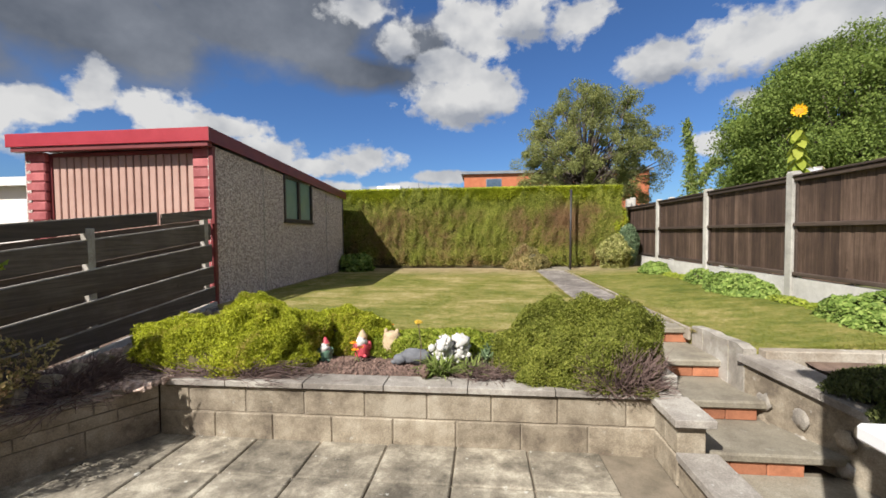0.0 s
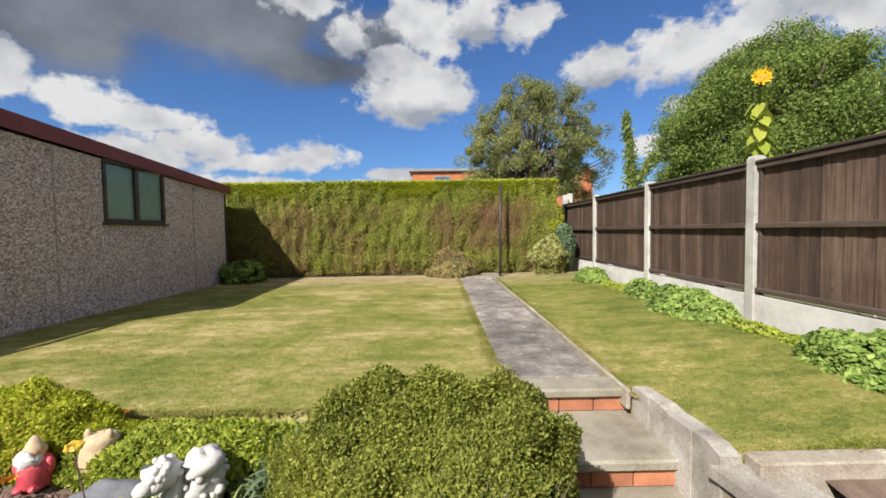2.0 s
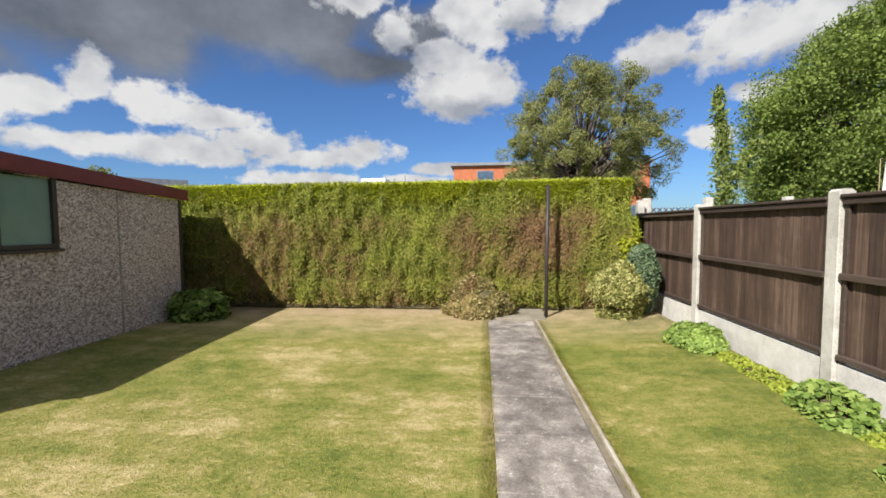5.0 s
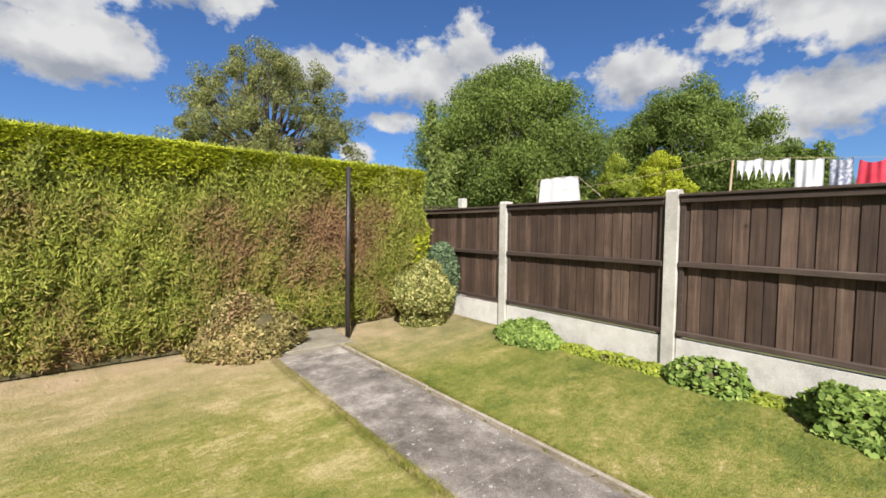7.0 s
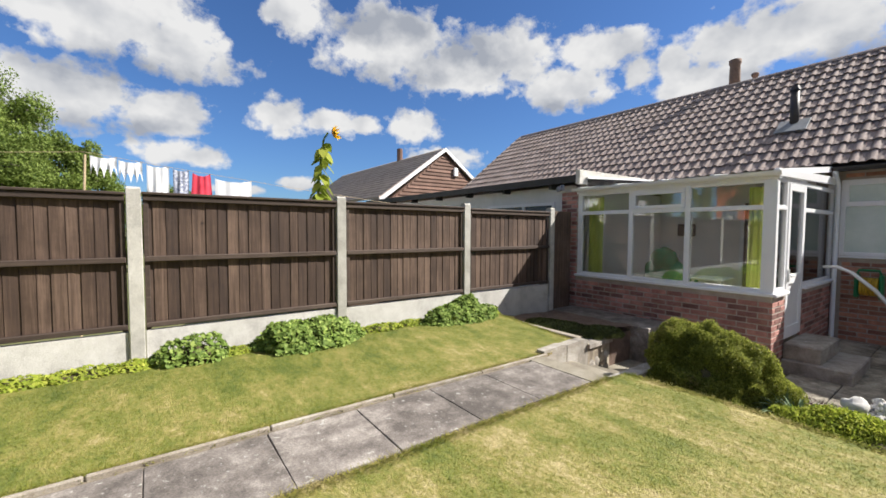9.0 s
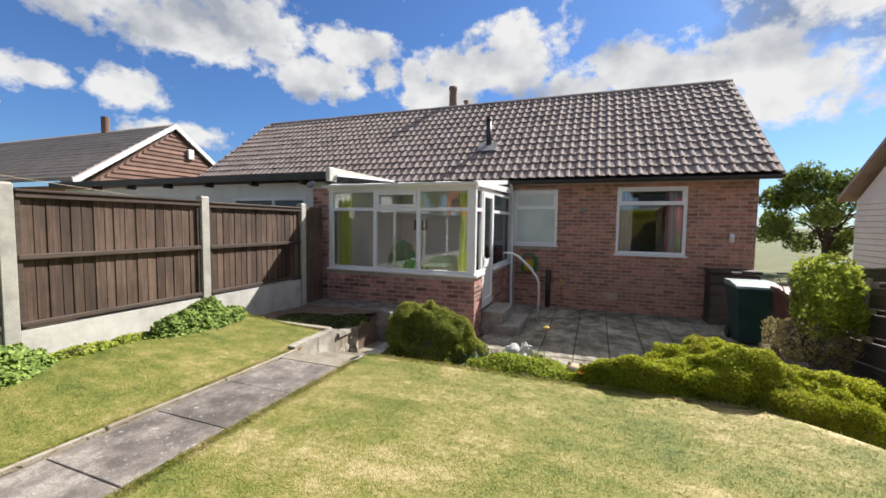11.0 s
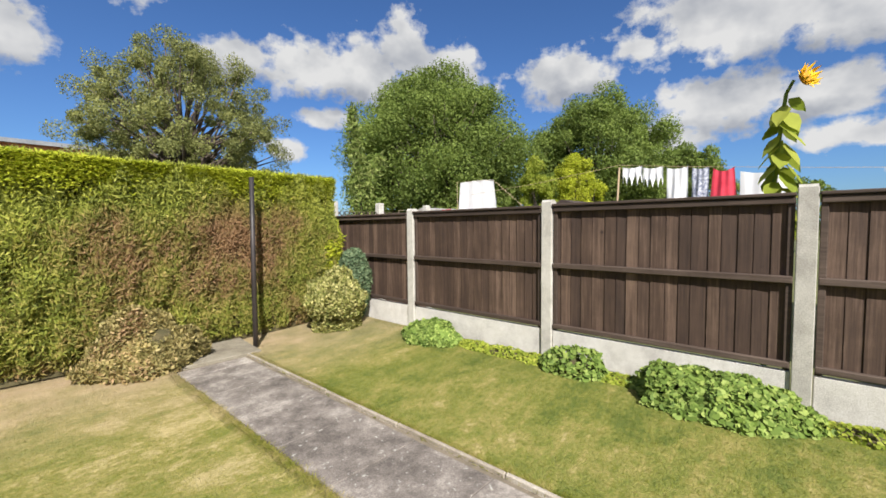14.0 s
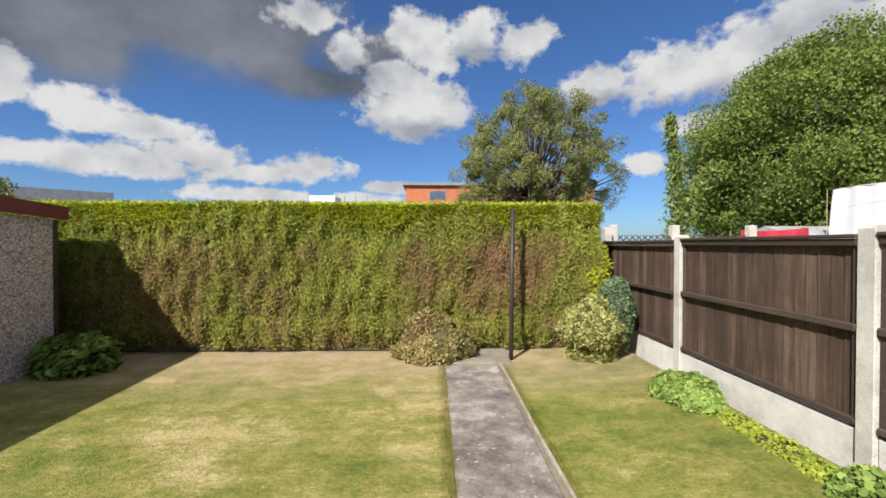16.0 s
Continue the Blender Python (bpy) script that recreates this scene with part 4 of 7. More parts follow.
flank = thing("step_wall", (2.44, 4.1, 0), "rendered stone wall with sloping coping beside the steps", "wall", kind="structure")
for k in range(4):
    a_, b_ = 4.98 - 0.19 * k, 4.98 - 0.19 * (k + 1) + 0.003
    top_ = [0.630, 0.640, 0.634, 0.645, 0.628]
    part("rendered_wall", Shape().prism([(a_, 0.0), (a_, top_[k]), ((a_ + b_) / 2, top_[k] + 0.006), (b_, top_[k + 1]), (b_, 0.0)], "x", 2.355 + 0.004 * (k % 2), 2.45 + 0.005 * (k % 3)), M_RENDER, flank, "cracked pale render")
def flare(x, y, z):
    """Turns the lower run of the wall outwards from the steps."""
    k = 4.22 - y
    return (x + 0.36 * k, y, z)


sw_ = Shape().prism([(4.22, 0.0), (4.22, 0.53), (3.15, 0.35), (3.15, 0.0)], "x", 2.37, 2.52)
sw_.v = [flare(*p) for p in sw_.v]
part("stone_wall", sw_, M_BLOCK, flank, "rough pale stonework")
for ya, yb in ((4.24, 3.72), (3.715, 3.12)):
    zc = lambda y: 0.535 - 0.165 * (4.24 - y)
    cp = Shape().prism([(ya, zc(ya)), (ya, zc(ya) + 0.05), (yb, zc(yb) + 0.05), (yb, zc(yb))], "x", 2.33, 2.62)
    cp.v = [flare(*p) for p in cp.v]
    part("sloping_coping", cp, M_COPING, flank, "worn sloping coping slab")
for k in range(8):
    y, z = 4.10 - 0.23 * (k % 4), 0.12 + 0.17 * (k // 4) - 0.02 * (k % 4)
    part("rubble_stone", Shape().ball((2.372 + 0.36 * (4.22 - y), y, z), (0.018, 0.095, 0.065), 10, 6, 0.5), M_RENDER if k % 3 else M_BLOCK, flank, "", True)

kerb_row = thing("lawn_kerb", (3.3, 4.22, 0), "weathered concrete kerb along the lawn edge", "kerb", kind="structure")
wall_of_blocks(kerb_row, 2.48, 4.16, 4.10, 4.16, 0.10, [(0.40, 0.635)], 0.78, M_KERB, "kerb_stone", 0.006)
wall_of_blocks(kerb_row, -0.62, 4.73, 1.57, 4.73, 0.06, [(0.40, 0.555)], 0.60, M_COPING, "kerb_stone", 0.006)

side_bed = Shape().sheet(30, 24, lambda u, v: (2.74 + 1.33 * u, 2.62 + 1.54 * v, 0.50 + 0.06 * v + 0.02 * noise.noise(Vector((u * 7, v * 7, 0)))))
side_bed.box(2.76, 4.07, 2.62, 4.16, -0.02, 0.42)
side_bed.prism([(2.48, 4.155), (2.77, 4.155), (2.77, 3.35)], "z", -0.02, 0.47)
solid("shade_bed", side_bed, M_SOIL, "dark mossy soil bed beside the porch", "soil", kind="structure")
solid("paved_strip", Shape().box(2.5, 4.6, 1.97, 2.62, -0.03, 0.50, 0.01), M_PATH, "grey paved strip below the porch wall", "paving", kind="structure")

# the path through the lawn
path = thing("garden_path", (1.98, 8, LAWN), "straight path of worn grey concrete slabs through the lawn", "path", kind="structure")
part("bedding", Shape().box(1.60, 2.36, 5.25, 12.2, 0.40, LAWN - 0.014), M_JOINT, path)
py = 5.245
while py < 10.8:
    d = min(0.60 + 0.02 * math.sin(py * 5), 10.86 - py)
    me = slab_mesh("path_slab", 0.635, d - 0.004, 0.05, M_PATH, 0.004)
    piece("path_slab", me, path, (1.955, py + d / 2, LAWN + 0.004 + random.uniform(-.002, .003)), (random.uniform(-.004, .004), random.uniform(-.004, .004), random.uniform(-.006, .006)))
    py += d
piece("path_slab", slab_mesh("path_slab", 0.80, 0.85, 0.05, M_TREAD, 0.008), path, (2.10, 11.36, LAWN + 0.03), (0.02, 0, -0.06))
edging_me = [Shape().box(-0.014, 0.014, -0.44, 0.44, -0.12, 0, 0.008).mesh("path_edging", M_KERB)]
for k in range(7):
    piece("path_edging", edging_me[0], path, (2.335 + random.uniform(-.006, .006), 5.3 + 0.45 + k * 0.885 - 0.35, LAWN + 0.012 + random.uniform(-.008, .008)), (random.uniform(-.01, .01), 0.05, random.uniform(-.008, .008)))

# ---- boundary fence of boards between concrete posts ----
POST_Y = [12.17, 10.25, 8.31, 6.40, 4.52, 2.66]
TOP = [2.34, 2.175, 2.19, 2.20, 2.20, 2.20]
fence = thing("boundary_fence", (FENCE_X, 7, 0.45), "dark brown board fence between pale concrete posts", "fence")
for k, y in enumerate(POST_Y):
    s = Shape()
    z1 = TOP[k] + 0.02
    s.prism([(FENCE_X - 0.045, y - 0.05), (FENCE_X - 0.04, y - 0.055), (FENCE_X + 0.06, y - 0.055), (FENCE_X + 0.06, y + 0.055), (FENCE_X - 0.04, y + 0.055), (FENCE_X - 0.045, y + 0.05)], "z", 0.3, z1)
    s.prism([(FENCE_X - 0.045, z1), (FENCE_X + 0.06, z1), (FENCE_X + 0.04, z1 + 0.02), (FENCE_X - 0.025, z1 + 0.02)], "y", y - 0.05, y + 0.05)
    part("post", s, M_POST, fence, "pale concrete slotted post")


def fence_panel(y0, y1, top, bottom, group):
    fr = Shape().box(FENCE_X - 0.044, FENCE_X + 0.002, y0 + 0.008, y1 - 0.008, bottom + (top - bottom) * 0.5, bottom + (top - bottom) * 0.5 + 0.05, 0.006)
    t = part("panel", fr, M_RAIL, fence, "dark brown stained panel of upright boards")
    y, k = y0 + 0.04, 0
    while y < y1 - 0.05:
        w = random.choice((0.085, 0.095, 0.10, 0.105, 0.115))
        w = min(w, y1 - 0.03 - y)
        s = Shape()
        off = 0.006 if k % 2 else 0.0
        s.prism([(FENCE_X + 0.006 + off, y), (FENCE_X + 0.004, y + w - 0.006), (FENCE_X + 0.016, y + w - 0.006), (FENCE_X + 0.016, y + w + 0.014), (FENCE_X + 0.024, y + w + 0.014), (FENCE_X + 0.024, y)], "z", bottom + 0.02, top - 0.04 + random.uniform(-.006, .004))
        part("slat", s, M_FENCE, t)
        y += w
        k += 1
    for z, hh, d in ((bottom + 0.02, 0.045, 0.045), (top - 0.07, 0.05, 0.045)):
        part("rail", Shape().box(FENCE_X - d + 0.006, FENCE_X + 0.002, y0 + 0.008, y1 - 0.008, z, z + hh, 0.006), M_RAIL, t, "horizontal dark rail")
    for yy in (y0 + 0.008, y1 - 0.048):
        part("stile", Shape().box(FENCE_X - 0.02, FENCE_X + 0.0, yy, yy + 0.04, bottom, top - 0.02, 0.004), M_RAIL, t)
    part("capping", Shape().box(FENCE_X - 0.055, FENCE_X + 0.04, y0 + 0.002, y1 - 0.002, top - 0.018, top + 0.008, 0.006), M_RAIL, t, "flat capping strip")
    return t


BOARD_TOP = 0.945
for k in range(len(POST_Y) - 1):
    y1, y0 = POST_Y[k] - 0.056, POST_Y[k + 1] + 0.056
    top = [2.155, 2.17, 2.18, 2.18, 2.165][k]
    fence_panel(y0, y1, top, BOARD_TOP, "panels of the boundary fence")
    part("gravel_board", Shape().box(FENCE_X - 0.02, FENCE_X + 0.03, y0 + 0.004, y1 - 0.004, 0.45, BOARD_TOP - 0.004, 0.006), M_GRAVEL, fence, "pale concrete gravel board")
solid("gate_post", Shape().box(FENCE_X + 0.0, FENCE_X + 0.30, 2.10, 2.58, 0.48, 2.19, 0.01), M_FENCE, "dark upright boarding closing the fence end", "fence board")

# lattice-topped fence of the next plot
lat = thing("trellis", (5.5, 12.3, 1.0), "low lattice trellis between pale posts beyond the fence", "trellis")
for x in (4.36, 5.35, 6.6):
    part("post", Shape().box(x - 0.06, x + 0.06, 12.24, 12.36, 0.0, 2.42, 0.01), M_POST, lat)
for k in range(22):
    x = 4.42 + k * 0.1
    for d in (-1, 1):
        part("lath", Shape().tube([(x - 0.09 * d, 12.29 + 0.01 * d, 2.08), (x + 0.09 * d, 12.29 + 0.01 * d, 2.26)], 0.009, 4), M_RAIL, lat)
part("board", Shape().box(4.42, 6.54, 12.28, 12.32, 0.0, 2.07), M_FENCE, lat)

# old open-boarded fence towards the garage
old = thing("boarded_fence", (-3.15, 4.2, 0.4), "weathered dark fence of wide horizontal boards with gaps", "fence")
OLD0, OLD1 = 1.2, 5.98
for k, y in enumerate((1.3, 2.9, 4.35, 5.9)):
    part("post", Shape().box(-3.235, -3.165, y - 0.04, y + 0.04, 0.2, 1.78 - 0.115 * (5.98 - y), 0.006), M_RENDER, old)
for k in range(5):
    z, a, b = (0.66, 0.89, 1.175, 1.46, 1.735)[k], OLD0, (5.13 if k == 4 else OLD1)
    h, m, fx = (0.175, 0.215, 0.215, 0.205, 0.13)[k], Shape(), -3.150 - 0.014 * k
    zs = lambda y: z - 0.112 * (OLD1 - y) * (1.0 if k else 0.85)
    m.add([(fx + dx, y, zs(y) + dz) for y in (a, b) for dx in (0, 0.026) for dz in (0, h)],
          [(0, 1, 3, 2), (4, 6, 7, 5), (0, 4, 5, 1), (2, 3, 7, 6), (0, 2, 6, 4), (1, 5, 7, 3)])
    part("board", m, M_OLDFENCE, old)
    # Pale strip puts the sun's glint on the board's top edge as colour.
    e = Shape().add([(fx + 0.002 + dx, y, zs(y) + h + dz) for y in (a, b) for dx in (0, 0.022) for dz in (0, 0.011)],
                    [(0, 1, 3, 2), (4, 6, 7, 5), (0, 4, 5, 1), (2, 3, 7, 6), (0, 2, 6, 4), (1, 5, 7, 3)])
    if k < 4:
        g = Shape().add([(fx - 0.075 + dx, y, zs(y) + h - 0.03 + dz) for y in (a, b) for dx in (0, 0.02) for dz in (0, 0.085)],
                        [(0, 1, 3, 2), (4, 6, 7, 5), (0, 4, 5, 1), (2, 3, 7, 6), (0, 2, 6, 4), (1, 5, 7, 3)])
        part("back_board", g, M_OLDFENCE, old)
    part("worn_edge", e, M_RENDER, old, "pale strip coloured as the board's sunlit top edge")
part("board", Shape().prism([(5.15, 1.64), (5.15, 1.76), (5.98, 1.86), (5.98, 1.735)], "x", -3.163, -3.141), M_OLDFENCE, old)
part("footing_board", Shape().prism([(1.2, 0.0), (1.2, 0.16), (5.98, 0.64), (5.98, 0.40)], "x", -3.15, -3.10), M_POST, old, "pale concrete board at the foot")

# ---- garage ----
GX, GY0, GY1, GXL = -3.15, 6.05, 10.95, -5.95
garage = thing("garage", (-4.55, 8.5, 0.55), "pebbledashed prefabricated garage with red fascia and pink-beige door", "garage")


def g_top(y):
    return 2.70 + (2.40 - 2.70) * (y - GY0) / (GY1 - GY0)


WY0, WY1, WZ0, WZ1 = 7.93, 9.10, 1.76, 2.60
for outline in ([(GY0, 0.5), (WY0, 0.5), (WY0, g_top(WY0)), (GY0, g_top(GY0))], [(WY1, 0.5), (GY1, 0.5), (GY1, g_top(GY1)), (WY1, g_top(WY1))],
                [(WY0, 0.5), (WY1, 0.5), (WY1, WZ0), (WY0, WZ0)], [(WY0, WZ1 - 0.06), (WY1, WZ1 - 0.06), (WY1, g_top(WY1)), (WY0, g_top(WY0))]):
    part("wall_panel", Shape().prism(outline, "x", GX - 0.08, GX), M_DASH, garage, "grey-brown pebbledash wall panel")
part("far_wall", Shape().prism([(GY0, 0.5), (GY1, 0.5), (GY1, 2.4), (GY0, 2.7)], "x", GXL, GXL + 0.08), M_DASH, garage)
part("back_wall", Shape().box(GXL, GX - 0.08, GY1 - 0.08, GY1 - 0.002, 0.5, 2.38), M_DASH, garage)
part("corner_strip", Shape().box(GX - 0.05, GX + 0.010, GY0 - 0.022, GY0 + 0.03, 0.5, 2.70), M_MAROON, garage)
for y in (7.25, 9.85):
    part("panel_joint", Shape().box(GX - 0.001, GX + 0.006, y, y + 0.02, 0.5, g_top(y)), M_RENDER, garage)
part("end_strip", Shape().box(GX - 0.02, GX + 0.012, GY1 - 0.04, GY1 + 0.012, 0.5, 2.40), M_FRAME, garage)
roof = Shape().prism([(GY0 - 0.12, 2.80), (GY1 + 0.1, 2.50), (GY1 + 0.1, 2.54), (GY0 - 0.12, 2.90)], "x", GXL - 0.08, GX + 0.03)
part("roof", roof, M_ROOFING, garage, "grey sheet roof")
part("front_fascia", Shape().box(GXL - 0.11, GX + 0.055, GY0 - 0.15, GY0 - 0.12, 2.735, 2.915, 0.006), M_RED, garage, "bright red fascia board")
part("fascia_trim", Shape().box(GXL - 0.06, GX + 0.02, GY0 - 0.125, GY0 - 0.04, 2.675, 2.735, 0.004), M_MAROON, garage)
part("side_fascia", Shape().prism([(GY0 - 0.15, 2.735), (GY1 + 0.12, 2.40), (GY1 + 0.12, 2.565), (GY0 - 0.15, 2.915)], "x", GX + 0.03, GX + 0.056), M_MAROON, garage, "maroon side fascia board")
for name, x0, x1 in (("pillar", GX - 0.30, GX - 0.055), ("pillar", GXL, GXL + 0.30)):
    t = part(name, Shape().box(x0 + 0.006, x1 - 0.006, GY0 + 0.01, GY0 + 0.10, 0.5, 2.68), M_MAROON, garage)
    for k in range(16):
        z = 0.52 + k * 0.136
        ob = new("block", Shape().box(x0 - (x0 + x1) / 2, x1 - (x0 + x1) / 2, -0.05, 0.05, 0, 0.128, 0.016).mesh("block", M_PILLAR))
        ob.parent = t
        ob.location = Vector(((x0 + x1) / 2, GY0 + 0.05, z)) - base_of(garage)
door = part("door", Shape().box(GXL + 0.33, GX - 0.32, GY0 + 0.10, GY0 + 0.13, 0.5, 2.66), M_PINK, garage, "pink-beige ribbed up-and-over door")
w = (GX - 0.32 - GXL - 0.33)
for k in range(19):
    x = GXL + 0.34 + w * k / 19
    ob = part("rib", Shape().box(x, x + w / 19 - 0.022, GY0 + 0.078, GY0 + 0.104, 0.52, 2.63, 0.007), M_PINK, door)
part("door_frame", Shape().box(GXL + 0.30, GXL + 0.34, GY0 + 0.06, GY0 + 0.14, 0.5, 2.68).box(GX - 0.325, GX - 0.305, GY0 + 0.06, GY0 + 0.14, 0.5, 2.68).box(GXL + 0.34, GX - 0.325, GY0 + 0.06, GY0 + 0.14, 2.63, 2.68), M_MAROON, garage)
win = part("window_frame", Shape().box(GX - 0.05, GX + 0.02, WY0, WY1, WZ0, WZ0 + 0.05, .004).box(GX - 0.05, GX + 0.02, WY0, WY1, WZ1 - 0.06, WZ1, .004)
           .box(GX - 0.05, GX + 0.02, WY0, WY0 + 0.05, WZ0 + 0.05, WZ1 - 0.06).box(GX - 0.05, GX + 0.02, WY1 - 0.05, WY1, WZ0 + 0.05, WZ1 - 0.06)
           .box(GX - 0.05, GX + 0.02, (WY0 + WY1) / 2 - 0.035, (WY0 + WY1) / 2 + 0.035, WZ0 + 0.05, WZ1 - 0.06), M_FRAME, garage, "dark brown timber window frame")
for a, b in ((WY0 + 0.05, (WY0 + WY1) / 2 - 0.035), ((WY0 + WY1) / 2 + 0.035, WY1 - 0.05)):
    part("pane", Shape().box(GX - 0.03, GX - 0.02, a, b, WZ0 + 0.05, WZ1 - 0.06), M_FROST, win, "frosted pale green pane")
part("window_sill", Shape().box(GX - 0.02, GX + 0.05, WY0 - 0.03, WY1 + 0.03, WZ0 - 0.035, WZ0 - 0.002, 0.005), M_FRAME, garage)
solid("garage_base", Shape().box(GXL, GX + 0.12, GY0 - 0.3, GY1 + 0.05, 0.3, 0.592, 0.01), M_PATH, "grey concrete base strip under the garage", "plinth", kind="structure")

# the next garage beyond
ng = thing("neighbouring_garage", (-9.2, 8, 0), "plain rendered garage with a grey corrugated roof", "garage")
part("wall", Shape().box(-11.5, -6.6, 7.2, 12.5, 0, 2.45), M_PLASTER, ng)
s = Shape().sheet(60, 1, lambda u, v: (-11.7 + 5.25 * u, 7.0 + 5.6 * v, 2.50 + 0.45 * v + 0.025 * math.sin(u * 200)))
part("roof", s, M_ROOFING, ng, "weathered corrugated grey roof")
part("eaves_board", Shape().box(-11.7, -6.45, 7.0, 7.04, 2.38, 2.52), M_WHITE, ng)

# ---- hedge ----
HX0, HX1, HY0, HY1, HZ = -4.6, 3.78, 11.42, 12.6, 2.66
hedge = thing("hedge", ((HX0 + HX1) / 2, 12.0, 0.5), "tall clipped conifer hedge with browned patches and lime top growth", "hedge")
# Dark sheet and block paint the hedge's inner shade, seen through leaf gaps.
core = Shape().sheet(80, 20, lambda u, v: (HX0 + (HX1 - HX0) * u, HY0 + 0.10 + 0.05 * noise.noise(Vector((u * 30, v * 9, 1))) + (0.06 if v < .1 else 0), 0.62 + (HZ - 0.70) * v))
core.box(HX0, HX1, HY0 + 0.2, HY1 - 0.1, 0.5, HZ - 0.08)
part("dense_core", core, M_SHADECORE, hedge, "dark sheet and block coloured as the hedge's inner shade")


def hedge_face(n, x0, x1):
    x, z = RNG.uniform(x0, x1, n), 0.66 + (HZ - 0.66) * RNG.uniform(0, 1, n) ** 0.95
    p = np.stack([x, np.zeros(n), z], 1)
    bulge = 0.06 * lumps(p, 1.3, 2.0) + 0.03 * lumps(p * np.array([1, 1, 0.3]), 5.0, 4.0) + 0.05 * lumps(p * np.array([1, 1, 0.35]), 14.0, 1.0)
    low = np.clip((0.95 - z) / 0.3, 0, 1)
    thin = lumps(p, 2.6, 8.0) + 0.35 * lumps(p, 9.0, 5.0)
    y = HY0 - bulge + low * 0.10 + RNG.uniform(0, 0.10, n)
    keep = (RNG.uniform(0, 1, n) > low * 0.55) & (RNG.uniform(0, 1, n) > np.clip((thin - 0.5) * 2.0, 0, 0.8))
    return np.stack([x, y, z], 1)[keep]


pts = hedge_face(280000, HX0, HX1)
leaf_part("foliage", pts, np.tile([0.0, -0.85, 0.45], (len(pts), 1)), 0.058, 0.0125, M_HEDGE, hedge, "green and browned scale-leaf sprays", 0.75, -1.0)
n = 60000
x, y = RNG.uniform(HX0, HX1 + 0.02, n), RNG.uniform(HY0 - 0.04, HY1, n)
p = np.stack([x, y, np.zeros(n)], 1)
z = HZ - 0.04 + 0.03 * lumps(p, 1.2, 3.0) + 0.02 * lumps(p, 6, 1) + RNG.uniform(-0.06, 0.03, n)
leaf_part("top_growth", np.stack([x, y, z], 1), np.tile([0.0, -0.1, 1.0], (n, 1)), 0.06, 0.014, M_HEDGETOP, hedge, "lime green new growth on the top", 0.3)
n = 26000
x = RNG.uniform(HX0, HX1, n)
z = HZ - np.abs(RNG.normal(0, 0.13, n)) - 0.01
p = np.stack([x, np.full(n, HY0), z], 1)
p[:, 1] += -0.05 * lumps(p, 2.0, 2.0) - 0.02
leaf_part("fringe_growth", p, np.tile([0.0, -0.5, 1.0], (n, 1)), 0.055, 0.013, M_HEDGETOP, hedge, "", 0.35)
n = 34000
y, z = RNG.uniform(HY0, HY1, n), RNG.uniform(0.6, HZ, n)
p = np.stack([np.full(n, HX1), y, z], 1)
p[:, 0] += 0.05 * lumps(p, 2.0, 2.0) + 0.03 * lumps(p, 8, 2)
leaf_part("end_foliage", p, np.tile([0.85, -0.1, 0.5], (n, 1)), 0.055, 0.018, M_HEDGETOP, hedge, "bright yellow-green end of the hedge", 0.45)
n = 9000
pp, d = dome_points(n, (3.72, 11.75, 1.55), (0.26, 0.35, 0.72), 0.2, -0.9, 3.0)
leaf_part("golden_shoots", pp, d + np.array([0, 0, 0.6]), 0.07, 0.018, M_HEDGETOP, hedge, "golden upright shoots", 0.4)

pole = solid("washing_line_post", Shape().tube([(2.50, 11.12, 0.5), (2.505, 11.12, 1.5), (2.515, 11.115, 2.56)], [0.029, 0.028, 0.026], 10), M_BLACKPOLE, "tall black metal washing line post beside the path", "post", smooth=True)

# ---- the bungalow ----
HY = -1.0
house = thing("bungalow", (0.5, -4, 0), "brick bungalow with a brown pantiled roof and white windows", "house")
SW = (0.28, 1.25, 1.47, 2.70)
BW = (-2.22, -0.92, 1.33, 2.73)
HXR, WTOP = -3.38, 2.86


def pierced_wall(x0, x1, z0, z1, holes):
    """Upright strips and lintels round rectangular openings in a wall facing north."""
    s, x = Shape(), x0
    for hx0, hx1, hz0, hz1 in sorted(holes):
        s.box(x, hx0, HY - 0.25, HY - 0.004, z0, z1)
        s.box(hx0, hx1, HY - 0.25, HY - 0.004, z0, hz0)
        s.box(hx0, hx1, HY - 0.25, HY - 0.004, hz1, z1)
        x = hx1
    return s.box(x, x1, HY - 0.25, HY - 0.004, z0, z1)


wall_n = part("wall", pierced_wall(HXR, 4.6, -0.03, WTOP, [SW, BW]), M_MORTAR, house, "pale mortar joints between brown-red bricks")
part("gable_wall", Shape().box(HXR, HXR + 0.25, -7.0, HY - 0.25, -0.03, WTOP).prism([(-7.0, WTOP), (HY - 0.25, WTOP), (-4.1, 5.45)], "x", HXR, HXR + 0.25), M_BRICK, house)
part("rear_wall", Shape().box(HXR, 11.6, -7.25, -7.0, -0.03, WTOP), M_BRICK, house)
part("party_wall", Shape().box(11.3, 11.55, -7.0, HY, -0.03, WTOP).prism([(-7.0, WTOP), (HY, WTOP), (-4.1, 5.45)], "x", 11.3, 11.55), M_BRICK, house)
part("wall", Shape().box(4.6, 11.3, HY - 0.25, HY, -0.03, WTOP), M_BRICK, house)
# rooms behind the two windows
part("room_wall", Shape().box(HXR + 0.3, 0.0, -4.0, -3.95, 0, 2.8).box(0.0, 0.05, -4.0, HY - 0.3, 0, 2.8).box(HXR + 0.26, HXR + 0.3, -4.0, HY - 0.3, 0, 2.8).box(0.05, 2.0, -3.0, -2.95, 0, 2.8).box(1.9, 1.95, -2.95, HY - 0.3, 0, 2.8), M_ROOM, house)
part("room_floor", Shape().box(HXR + 0.3, 2.0, -4.0, HY - 0.25, 0.30, 0.36), M_CARPET, house)
